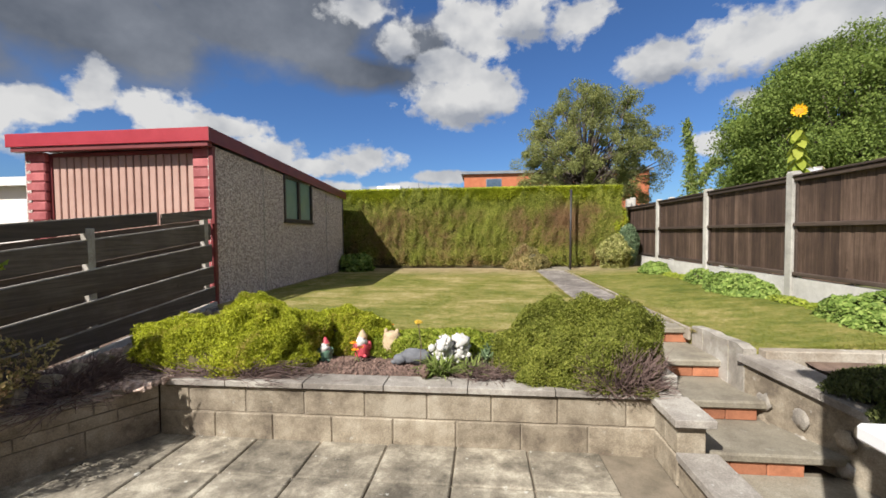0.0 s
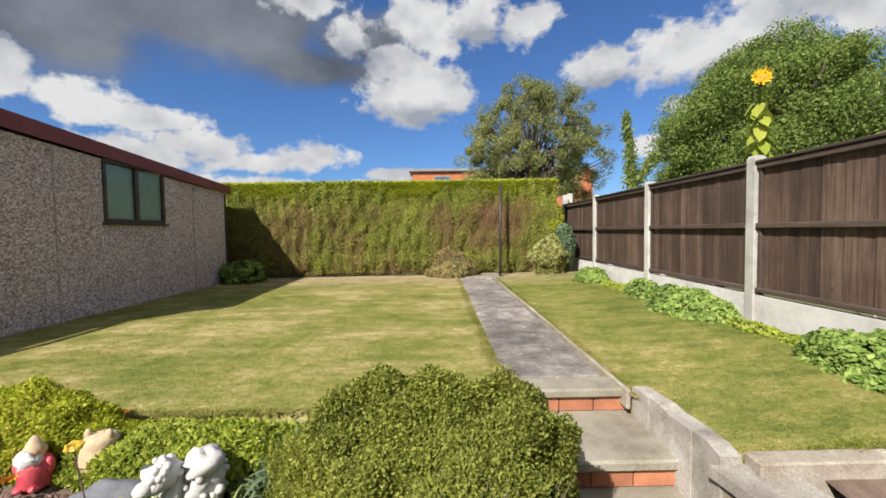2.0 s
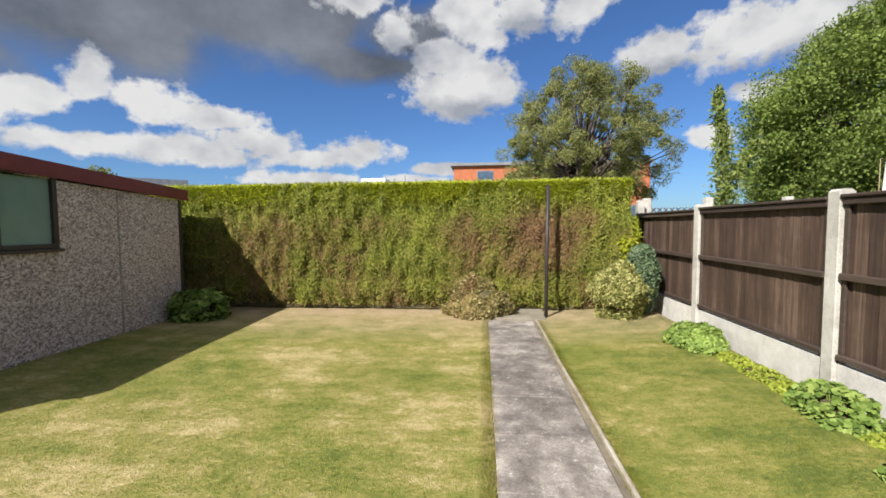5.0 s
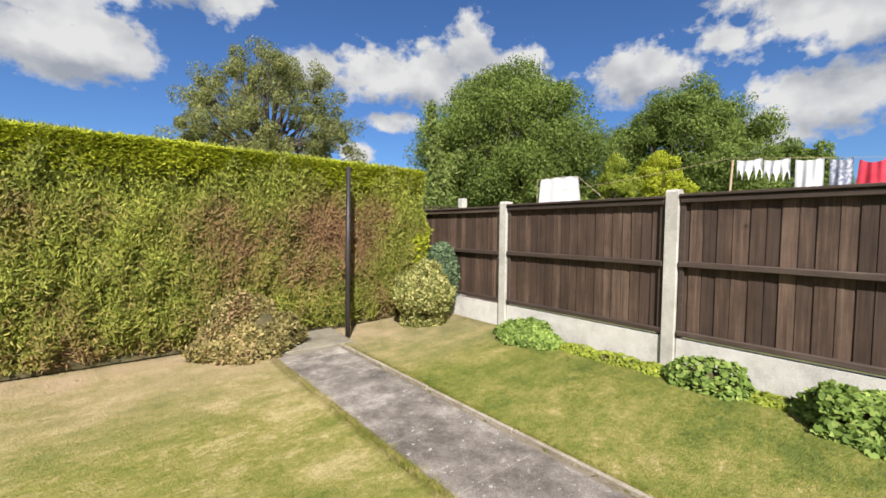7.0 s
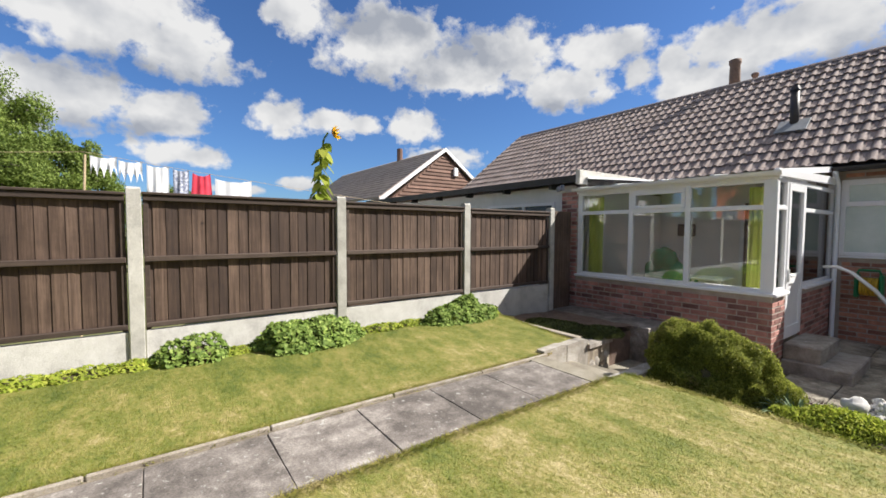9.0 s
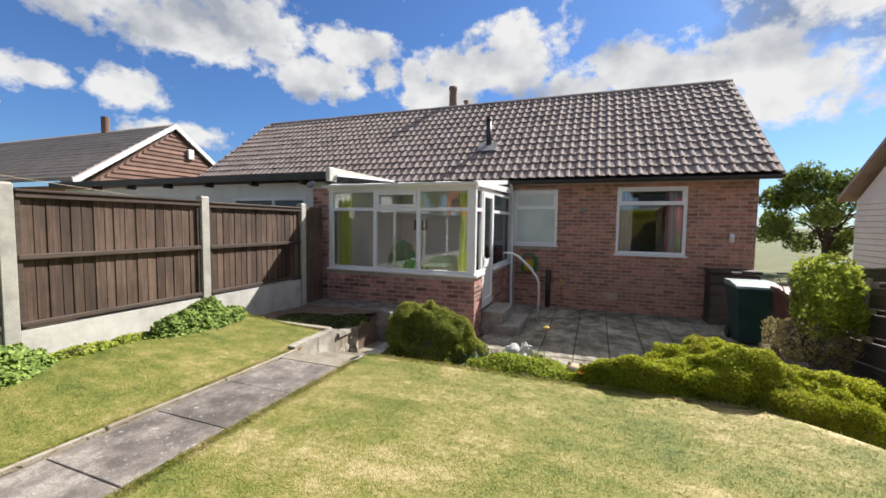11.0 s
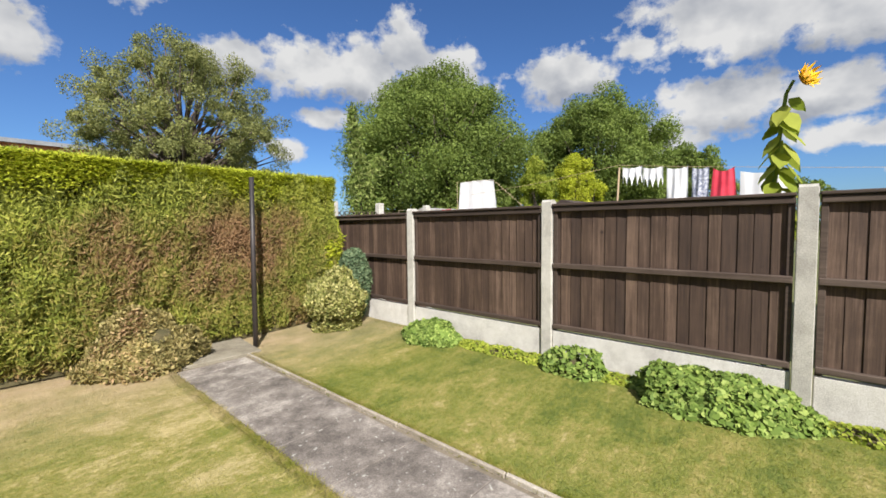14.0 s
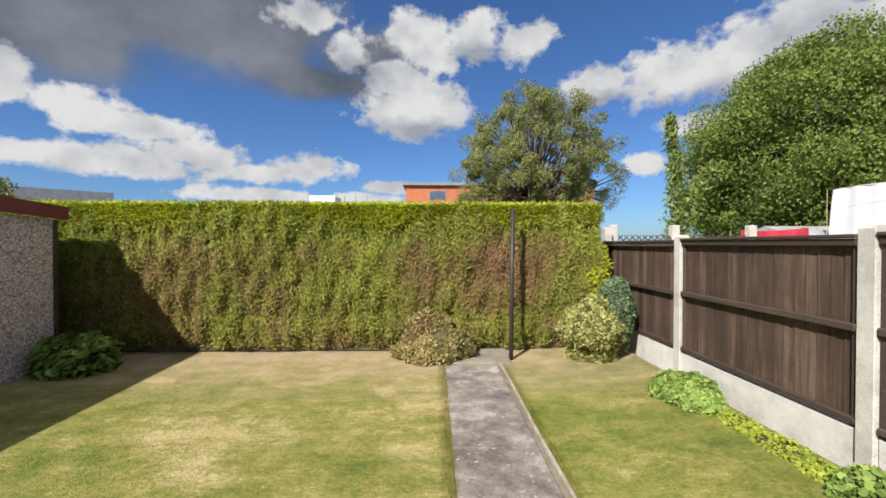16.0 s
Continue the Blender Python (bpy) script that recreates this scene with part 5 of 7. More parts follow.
part("room_ceiling", Shape().box(HXR + 0.3, 2.0, -4.0, HY - 0.25, 2.78, 2.82), M_WHITE, house)


def upvc_window(name, hole, transom, panes, glass_mat, label):
    x0, x1, z0, z1 = hole
    y = HY - 0.055
    w = thing(name, ((x0 + x1) / 2, y, z0), label, "window", kind="structure")
    f = 0.06
    s = Shape().box(x0, x1, y - 0.03, y + 0.04, z0, z0 + f, .006).box(x0, x1, y - 0.03, y + 0.04, z1 - f, z1, .006)
    s.box(x0, x0 + f, y - 0.03, y + 0.04, z0 + f, z1 - f).box(x1 - f, x1, y - 0.03, y + 0.04, z0 + f, z1 - f)
    part("window_frame", s, M_UPVC, w, "white plastic frame")
    zt = z0 + (z1 - z0) * transom
    part("transom", Shape().box(x0 + f, x1 - f, y - 0.028, y + 0.048, zt - 0.04, zt + 0.04, .006), M_UPVC, w)
    part("casement", Shape().box(x0 + f, x1 - f, y - 0.02, y + 0.05, z1 - f - 0.03, z1 - f).box(x0 + f, x0 + f + 0.035, y - 0.02, y + 0.05, zt + 0.04, z1 - f - 0.03).box(x1 - f - 0.035, x1 - f, y - 0.02, y + 0.05, zt + 0.04, z1 - f - 0.03), M_UPVC, w)
    for a, b in ((z0 + f, zt - 0.04), (zt + 0.04, z1 - f - 0.03)):
        ob = part("pane", Shape().box(x0 + f, x1 - f, y, y + 0.006, a, b), glass_mat, w)
        ob.visible_shadow = False
    part("window_sill", Shape().box(x0 - 0.03, x1 + 0.03, y - 0.02, HY + 0.05, z0 - 0.035, z0 - 0.002, 0.006), M_UPVC, w, "white sill")
    return w


upvc_window("window_1", SW, 0.68, 2, M_OBSCURE, "small white-framed window with obscured glass")
upvc_window("window_2", BW, 0.76, 2, M_GLASS, "white-framed window with curtains inside")


def curtain(name, x0, x1, y, z0, z1, mat, label, folds=6, axis="x"):
    def fn(u, v):
        d = 0.022 * math.sin(u * folds * 2 * math.pi) + 0.006 * math.sin(v * 5 + u * 9)
        p = x0 + (x1 - x0) * u
        return (p, y + d, z0 + (z1 - z0) * v) if axis == "x" else (y + d, p, z0 + (z1 - z0) * v)
    s = Shape().sheet(folds * 8, 6, fn)
    n = len(s.v)
    s.v += [((a, b + 0.008, c) if axis == "x" else (a + 0.008, b, c)) for a, b, c in s.v[:n]]
    s.f += [tuple(i + n for i in reversed(q)) for q in list(s.f)]
    return solid(name, s, mat, label, "curtain", smooth=True)


curtain("curtain", -2.16, -1.92, -1.2, 1.0, 2.68, M_NET, "pale net curtain hanging at the window", 4)
curtain("curtain", -1.93, -1.86, -1.22, 1.0, 2.68, M_ROSE, "narrow rose-red curtain hanging at the window", 2)
curtain("curtain", -1.24, -0.96, -1.2, 1.0, 2.68, M_NET, "pale net curtain hanging at the window", 4)

# roof: boarding, tiles, ridge
EAVE_Y, EAVE_Z, RIDGE_Y, RIDGE_Z = -0.62, 2.90, -4.15, 5.62
RX0, RX1 = -3.62, 11.6
roof_n = part("roof", Shape().prism([(EAVE_Y - 0.02, EAVE_Z - 0.02), (RIDGE_Y, RIDGE_Z - 0.05), (RIDGE_Y, RIDGE_Z - 0.12), (EAVE_Y - 0.02, EAVE_Z - 0.10)], "x", RX0 + 0.03, RX1 - 0.03), M_DARK, house, "dark roof boarding")
part("roof_slope", Shape().prism([(RIDGE_Y, RIDGE_Z - 0.05), (-7.7, EAVE_Z), (-7.7, EAVE_Z - 0.1), (RIDGE_Y, RIDGE_Z - 0.14)], "x", RX0, RX1), M_TILE, house)
part("soffit", Shape().box(RX0, RX1, HY, EAVE_Y - 0.05, WTOP - 0.02, WTOP + 0.02), M_DARK, house)
part("fascia_board", Shape().box(RX0, RX1, EAVE_Y - 0.06, EAVE_Y - 0.035, WTOP - 0.04, EAVE_Z - 0.02), M_DARK, house)
gut = Shape()
gut.prism([(EAVE_Y - 0.035 + 0.055 * (1 - math.cos(a)), 2.865 - 0.055 * math.sin(a)) for a in np.linspace(0, math.pi, 9)], "x", RX0, 1.3)
part("gutter", gut, M_DARK, house, "black half-round gutter")
slope = Vector((0, RIDGE_Y - EAVE_Y, RIDGE_Z - EAVE_Z))
slope_len = slope.length
pitch = math.atan2(slope.z, -slope.y)
TILE_W, TILE_E = 0.198, 0.298


def tile_shape():
    """One pantile: a rolled sheet with a thick nose over a hollow; local y runs up the slope."""
    s = Shape()
    prof = [(u, 0.046 * max(0.0, math.sin(u * 2 * math.pi - 0.4)) ** 0.6 - 0.012 * math.sin(u * 2 * math.pi) + (0.008 if u > 0.95 else 0)) for u in np.linspace(0, 1, 15)]
    # top of the nose, head, nose face above and below, underside
    for yy, lift in ((0.0, 0.036), (TILE_E + 0.06, 0.002), (0.0, 0.036), (0.003, 0.021), (0.10, 0.016)):
        s.v += [((u - 0.5) * (TILE_W + 0.012), yy, h + lift) for u, h in prof]
    k = len(prof)
    for i in range(k - 1):
        s.f += [(i, i + 1, k + i + 1, k + i), (3 * k + i, 3 * k + i + 1, 2 * k + i + 1, 2 * k + i), (4 * k + i, 4 * k + i + 1, 3 * k + i + 1, 3 * k + i)]
    return s


tile_me = tile_shape().mesh("tile", M_TILE)
tile_me.polygons.foreach_set("use_smooth", np.array([i % 3 == 0 for i in range(len(tile_me.polygons))]))
rows_n = int(slope_len / TILE_E)
step_e = slope_len / rows_n
cols_n = int((RX1 - RX0) / TILE_W)
rest_v, rest_f, picked = [], [], 0
tv = np.array([v.co[:] for v in tile_me.vertices])
tf = np.array([p.vertices[:] for p in tile_me.polygons])
rot = np.array(Matrix.Rotation(-pitch, 3, "X"))
flip = np.array(Matrix.Rotation(math.pi, 3, "Z"))
TILE_SPOTS = []
for r in range(rows_n):
    for c in range(cols_n):
        x = RX0 + TILE_W * (c + 0.5)
        o = Vector((x, EAVE_Y, EAVE_Z)) + slope * (r / rows_n)
        if x < 2.4 and r < 17 and picked < 300 and x > RX0:
            TILE_SPOTS.append((o, random.uniform(-.004, .004)))
            picked += 1
        else:
            jig = random.uniform(-.004, .004)
            v = (tv + [0, 0, jig]) @ flip.T @ rot.T + np.array(o)
            rest_f.append(tf + len(rest_v) * len(tv))
            rest_v.append(v)
me = fast_mesh("tiles", np.concatenate(rest_v), np.concatenate(rest_f), M_TILE, False)
me.polygons.foreach_set("use_smooth", np.arange(len(me.polygons)) % 3 == 0)
ob = new("tiles", me)
ob.parent, ob.location, ob["kind"] = roof_n, -base_of(house), "stuff"
for k in range(int((RX1 - RX0) / 0.45)):
    x = RX0 + 0.45 * k
    s = Shape()
    for xx in (x, x + 0.46):
        for a in np.linspace(0, math.pi, 7):
            s.v.append((xx, RIDGE_Y + 0.13 * math.cos(a), RIDGE_Z - 0.04 + 0.10 * math.sin(a)))
    s.f += [(i, i + 1, i + 8, i + 7) for i in range(6)]
    part("ridge_tile", s, M_TILE, house)
verge = Shape().prism([(EAVE_Y, EAVE_Z - 0.10), (RIDGE_Y, RIDGE_Z - 0.10), (RIDGE_Y, RIDGE_Z + 0.02), (EAVE_Y, EAVE_Z + 0.03)], "x", RX0 - 0.02, RX0 + 0.02)
part("verge", verge, M_MORTAR, house, "mortared roof verge")
fz = lambda y: EAVE_Z + (RIDGE_Z - EAVE_Z) * (y - EAVE_Y) / (RIDGE_Y - EAVE_Y)
flue = thing("flue_pipe", (2.1, -1.85, fz(-1.85)), "black soil vent pipe rising through lead flashing", "pipe")
part("pipe", Shape().tube([(2.1, -1.85, fz(-1.85) - 0.1), (2.1, -1.85, fz(-1.85) + 0.70)], 0.07, 12), M_DARK, flue, "", True)
part("cap", Shape().tube([(2.1, -1.85, fz(-1.85) + 0.70), (2.1, -1.85, fz(-1.85) + 0.78)], [0.09, 0.06], 12), M_DARK, flue)
part("flashing", Shape().box(-0.24, 0.24, -0.22, 0.22, 0.06, 0.085, 0.01, pose(2.1, -1.80, fz(-1.80), -math.degrees(pitch), 0, 0)), M_LEAD, flue, "grey lead flashing")
chim = thing("chimney_pot", (4.0, -4.5, RIDGE_Z - 0.1), "brown clay chimney pot on the ridge", "chimney")
part("pot", Shape().lathe([(0.13, -0.1), (0.125, 0.4), (0.12, 0.66), (0.14, 0.70), (0.14, 0.80), (0.10, 0.81)], (4.0, -4.45, RIDGE_Z - 0.05), 14), M_FLUE, chim, "", True)
part("vent_cowl", Shape().lathe([(0.06, -0.1), (0.06, 0.24), (0.085, 0.26), (0.085, 0.32), (0.04, 0.34)], (3.55, -4.45, RIDGE_Z - 0.05), 12), M_FLUE, chim, "", True)

# fittings on the back wall
pipe = Shape().tube([(1.265, -0.60, 2.84), (1.265, -0.66, 2.76), (1.265, -0.86, 2.62), (1.265, -0.88, 2.50), (1.265, -0.88, 0.15), (1.24, -0.79, 0.10)], 0.034, 10)
solid("downpipe", pipe, M_UPVC, "white plastic rainwater downpipe on the brick wall", "pipe", smooth=True)
reel = thing("hose_reel", (0.86, -0.93, 0.80), "green plastic wall hose reel with yellow hose", "hose reel")
for x in (0.70, 0.97):
    part("side_plate", Shape().box(x, x + 0.05, -1.0, -0.80, 0.82, 1.20, 0.02), M_REEL, reel)
part("handle", Shape().tube([(0.725, -0.86, 1.18), (0.75, -0.84, 1.26), (0.97, -0.84, 1.26), (0.995, -0.86, 1.18)], 0.018, 8), M_REEL, reel)
for k in range(6):
    ring = [(0.775 + k * 0.034, -0.89 + 0.115 * math.cos(a), 1.0 + 0.13 * math.sin(a)) for a in np.linspace(0, 2 * math.pi, 17)]
    part("hose_coil", Shape().tube(ring, 0.017, 6), M_HOSE, reel)
wp = thing("waste_pipe", (0.44, -0.94, 0.1), "black waste pipe with a brass tap beside it", "pipe")
part("pipe", Shape().tube([(0.44, -0.94, 0.08), (0.44, -0.94, 0.92)], 0.055, 12), M_DARK, wp, "", True)
part("tap_pipe", Shape().tube([(0.38, -0.96, 0.70), (0.18, -0.96, 0.70), (0.15, -0.96, 0.55), (0.14, -0.97, 0.3)], 0.014, 6), M_STEPBRICK, wp, "copper branch pipe")
part("tap", Shape().tube([(0.15, -0.96, 0.68), (0.15, -0.86, 0.66), (0.15, -0.84, 0.60)], 0.014, 6).box(0.12, 0.18, -0.89, -0.87, 0.70, 0.73), M_HOSE, wp)
vent = thing("air_brick", (-0.88, -0.995, 0.34), "buff terracotta air brick set in the wall", "vent")
part("frame", Shape().box(-1.0, -0.76, -1.0, -0.985, 0.34, 0.49, 0.004), M_TERRA, vent)
for k in range(5):
    part("slot", Shape().box(-0.98, -0.78, -0.987, -0.978, 0.36 + k * 0.025, 0.372 + k * 0.025), M_TERRA, vent)
solid("outside_sensor", Shape().box(-0.28, -0.18, -1.0, -0.92, 2.18, 2.26, 0.02).tube([(-0.23, -0.96, 2.26), (-0.23, -0.96, 2.32)], 0.03, 8), M_STEEL, "small grey sensor fixed to the brick wall", "sensor")
solid("outside_lamp", Shape().box(-3.02, -2.94, -1.0, -0.92, 1.62, 1.80, 0.02).ball((-2.98, -0.91, 1.74), 0.04, 10, 8), M_WHITE, "small pale wall lamp on the bungalow corner", "lamp")
bunk = thing("log_bunker", (-2.95, -0.72, 0.05), "low dark brown planked storage bunker against the wall", "bunker")
for k in range(5):
    part("plank", Shape().box(-3.35, -2.58, -0.60, -0.565, 0.06 + k * 0.20, 0.24 + k * 0.20, 0.006), M_BUNKER, bunk)
part("lid", Shape().box(-3.38, -2.55, -0.98, -0.54, 1.06, 1.12, 0.01), M_BUNKER, bunk)
part("side", Shape().box(-2.61, -2.575, -0.97, -0.60, 0.04, 1.05), M_BUNKER, bunk)
part("label_plate", Shape().box(-3.05, -2.90, -0.545, -0.535, 1.08, 1.11), M_WHITE, bunk)


def wheelie_bin(x, y, z, body, lid, label, turn=0.0):
    t = thing("wheelie_bin", (x, y, z), label, "bin")
    s = Shape()
    for zz, hw, hd in ((0.06, 0.20, 0.24), (0.88, 0.275, 0.32), (0.92, 0.29, 0.34)):
        s.v += [(x - hw, y - hd, z + zz), (x + hw, y - hd, z + zz), (x + hw, y + hd, z + zz), (x - hw, y + hd, z + zz)]
    for i in (0, 4):
        s.f += [(i + k, i + (k + 1) % 4, i + 4 + (k + 1) % 4, i + 4 + k) for k in range(4)]
    s.f += [(3, 2, 1, 0), (8, 9, 10, 11)]
    part("body", s, body, t)
    ld = Shape().prism([(y - 0.36, z + 0.92), (y + 0.36, z + 0.92), (y + 0.35, z + 0.955), (y, z + 1.0), (y - 0.33, z + 1.0)], "x", x - 0.30, x + 0.30)
    part("lid", ld, lid, t, "domed lid")
    part("handle", Shape().tube([(x - 0.22, y - 0.38, z + 0.92), (x + 0.22, y - 0.38, z + 0.92)], 0.018, 8), lid, t)
    for k in (-1, 1):
        part("wheel", Shape().tube([(x + k * 0.21, y - 0.22, z + 0.10), (x + k * 0.26, y - 0.22, z + 0.10)], 0.10, 16), M_DARK, t)
    return t


wheelie_bin(-2.92, 0.45, 0.05, M_BIN, M_BINLID, "dark green wheelie bin with a pale lid")
wheelie_bin(-3.36, 1.10, 0.04, M_BROWNBIN, M_BROWNBIN, "red-brown wheelie bin standing by the path")

# ---- the glazed porch ----
CX0, CX1, CY, SILL, HEAD = 1.31, 4.17, 1.95, 1.07, 2.50
porch = thing("conservatory", (2.7, 0.5, 0), "white-framed lean-to conservatory on a brick dwarf wall", "conservatory")
DY0, DY1 = 0.70, 1.45
dwarf = part("dwarf_wall", Shape().box(CX0 + 0.004, CX1, CY - 0.22, CY - 0.004, -0.03, SILL - 0.03).box(CX0 + 0.004, CX0 + 0.22, DY1, CY - 0.22, -0.03, SILL - 0.03)
             .box(CX0 + 0.004, CX0 + 0.22, HY + 0.01, DY0, -0.03, SILL - 0.03), M_MORTAR, porch, "mortar joints of the red brick dwarf wall")
pier = part("pier", Shape().box(CX1 + 0.002, 4.52, 0.0, CY - 0.004, -0.03, 2.56), M_MORTAR, porch, "red brick end pier")
part("end_pane", Shape().prism([(CY - 0.23, 2.62), (HY, 2.62), (HY, 2.94), (CY - 0.23, 2.80)], "x", CX1 - 0.03, CX1 - 0.022), M_ROOFGLASS, porch).visible_shadow = False
part("end_rail", Shape().prism([(CY - 0.23, 2.80), (HY, 2.94), (HY, 2.975), (CY - 0.23, 2.835)], "x", CX1 - 0.05, CX1), M_UPVC, porch)
part("end_wall", Shape().box(CX1 - 0.05, CX1 + 0.0, HY, CY - 0.23, -0.03, 2.617), M_PLASTER, porch, "pale plastered side wall")
part("inner_wall", Shape().box(CX0 + 0.25, CX1 - 0.05, HY + 0.002, HY + 0.03, 0.4, 2.95), M_PLASTER, porch, "pale pink plastered wall")
part("floor", Shape().box(CX0 + 0.22, CX1 - 0.05, HY + 0.03, CY - 0.22, 0.30, 0.42), M_CARPET, porch)
part("sill", Shape().box(CX0 - 0.05, CX1 + 0.03, CY - 0.14, CY + 0.04, SILL - 0.03, SILL + 0.012, 0.008).box(CX0 - 0.05, CX0 + 0.12, DY1, CY - 0.14, SILL - 0.03, SILL + 0.012, 0.008)
     .box(CX0 - 0.05, CX0 + 0.12, HY + 0.02, DY0, SILL - 0.03, SILL + 0.012, 0.008), M_UPVC, porch, "white plastic sill")
RAIL = 2.165
MULL = [(CX0, CX0 + 0.14), (2.30, 2.37), (3.15, 3.22), (CX1 - 0.09, CX1)]
fr = Shape()
for a, b in MULL:
    fr.box(a, b, CY - 0.08, CY - 0.01, SILL + 0.012, HEAD + 0.01, 0.006)
for (a0, a1), (b0, b1) in zip(MULL, MULL[1:]):
    fr.box(a1, b0, CY - 0.075, CY - 0.012, RAIL - 0.03, RAIL + 0.03, .005)
    fr.box(a1, b0, CY - 0.075, CY - 0.012, SILL + 0.012, SILL + 0.06, .005)
    fr.box(a1, b0, CY - 0.075, CY - 0.012, HEAD - 0.03, HEAD + 0.01, .005)
part("window_frame", fr, M_UPVC, porch, "white plastic glazing bars")
for k, ((a0, a1), (b0, b1)) in enumerate(zip(MULL, MULL[1:])):
    for z0, z1 in ((SILL + 0.06, RAIL - 0.03), (RAIL + 0.03, HEAD - 0.03)):
        ob = part("pane", Shape().box(a1, b0, CY - 0.045, CY - 0.039, z0, z1), M_GLASS, porch)
        ob.visible_shadow = False
a1, b0 = MULL[1][1], MULL[2][0]
part("top_light", Shape().box(a1, b0, CY - 0.03, CY + 0.004, HEAD - 0.085, HEAD - 0.03, .005).box(a1, b0, CY - 0.03, CY + 0.004, RAIL + 0.03, RAIL + 0.085, .005)
     .box(a1, a1 + 0.05, CY - 0.03, CY + 0.004, RAIL + 0.085, HEAD - 0.085).box(b0 - 0.05, b0, CY - 0.03, CY + 0.004, RAIL + 0.085, HEAD - 0.085), M_UPVC, porch, "opening top light")
sf = Shape()
SIDE = [(CY - 0.14, CY - 0.08), (DY1, DY1 + 0.06), (DY0 - 0.06, DY0), (HY + 0.03, HY + 0.10)]
for a, b in SIDE:
    sf.box(CX0 + 0.01, CX0 + 0.08, a, b, SILL + 0.012 if a not in (DY1, DY0 - 0.06) else 0.42, 2.62, 0.005)
for a, b in ((DY1 + 0.06, CY - 0.14), (HY + 0.10, DY0 - 0.06)):
    for z0, z1 in ((SILL + 0.012, SILL + 0.06), (RAIL - 0.03, RAIL + 0.03), (HEAD - 0.01, HEAD + 0.05)):
        sf.box(CX0 + 0.012, CX0 + 0.075, a, b, z0, z1, .005)
sf.box(CX0 + 0.012, CX0 + 0.075, DY0, DY1, HEAD, HEAD + 0.12, 0.005)
part("side_frame", sf, M_UPVC, porch, "white plastic side glazing bars")
for a, b in ((DY1 + 0.06, CY - 0.14), (HY + 0.10, DY0 - 0.06)):
    for z0, z1 in ((SILL + 0.06, RAIL - 0.03), (RAIL + 0.03, HEAD - 0.01)):
        ob = part("pane", Shape().box(CX0 + 0.04, CX0 + 0.046, a, b, z0, z1), M_GLASS, porch)
        ob.visible_shadow = False
dr = part("door", Shape().box(CX0 + 0.0, CX0 + 0.06, DY0 + 0.004, DY0 + 0.10, 0.43, HEAD - 0.01, .006).box(CX0 + 0.0, CX0 + 0.06, DY1 - 0.10, DY1 - 0.004, 0.43, HEAD - 0.01, .006)
          .box(CX0 + 0.0, CX0 + 0.06, DY0 + 0.10, DY1 - 0.10, 0.43, 0.58).box(CX0 + 0.0, CX0 + 0.06, DY0 + 0.10, DY1 - 0.10, 1.16, 1.28).box(CX0 + 0.0, CX0 + 0.06, DY0 + 0.10, DY1 - 0.10, HEAD - 0.10, HEAD - 0.01)
          .box(CX0 + 0.02, CX0 + 0.045, DY0 + 0.10, DY1 - 0.10, 0.58, 1.16), M_UPVC, porch, "white half-glazed door")
ob = part("pane", Shape().box(CX0 + 0.027, CX0 + 0.033, DY0 + 0.10, DY1 - 0.10, 1.28, HEAD - 0.10), M_GLASS, dr)
ob.visible_shadow = False
part("handle", Shape().box(CX0 - 0.02, CX0 + 0.0, DY1 - 0.07, DY1 - 0.04, 1.20, 1.36).tube([(CX0 - 0.04, DY1 - 0.055, 1.27), (CX0 - 0.04, DY1 - 0.17, 1.27)], 0.011, 6), M_METAL, dr, "metal lever handle")
# lean-to roof
RZ0, RZ1 = 2.60, 2.96
part("head_beam", Shape().box(CX0 - 0.02, CX1 + 0.02, CY - 0.10, CY + 0.01, HEAD + 0.01, RZ0, 0.006), M_UPVC, porch)
part("end_fascia", Shape().prism([(CY + 0.06, HEAD + 0.04), (HY + 0.02, HEAD + 0.12), (HY + 0.02, RZ0 + 0.14), (CY + 0.06, RZ0 + 0.03)], "x", CX0 - 0.03, CX0 + 0.012), M_UPVC, porch, "white end fascia board")
ob = part("roof_sheet", Shape().prism([(CY + 0.04, RZ0), (HY + 0.02, RZ1 - 0.06), (HY + 0.02, RZ1 - 0.045), (CY + 0.04, RZ0 + 0.015)], "x", CX0, CX1 + 0.02), M_ROOFGLASS, porch, "clear roof sheeting")
ob.visible_shadow = True
for k in range(5):
    x = CX0 + 0.02 + k * (CX1 - CX0 - 0.05) / 4
    part("rafter", Shape().prism([(CY, RZ0 - 0.05), (HY + 0.02, RZ1 - 0.12), (HY + 0.02, RZ1 - 0.03), (CY, RZ0 + 0.03)], "x", x - 0.025, x + 0.025), M_UPVC, porch)
gut = Shape().prism([(CY + 0.012 + 0.05 * (1 - math.cos(a)), RZ0 + 0.0 - 0.055 * math.sin(a)) for a in np.linspace(0, math.pi, 9)], "x", CX0 - 0.06, CX1 + 0.08)
part("gutter", gut, M_UPVC, porch, "white half-round gutter")

# things inside the porch
curtain("curtain", 3.78, 4.06, CY - 0.20, 1.08, 2.44, M_LIME, "lime green curtain gathered at the glazing end", 3)
curtain("curtain", 1.42, 1.66, CY - 0.22, 1.08, 2.44, M_LIME, "lime green curtain gathered beside the door", 3)
pic = thing("picture", (3.55, HY + 0.05, 1.75), "small dark framed picture on the plaster wall", "picture")
part("frame", Shape().box(3.40, 3.75, HY + 0.03, HY + 0.055, 1.75, 2.0, 0.006), M_DARK, pic)
part("print", Shape().box(3.43, 3.72, HY + 0.056, HY + 0.06, 1.78, 1.97), M_PLAQUE, pic)
inner = thing("patio_door", (2.2, HY + 0.04, 0.42), "dark glazed inner doorway with white framing", "door")
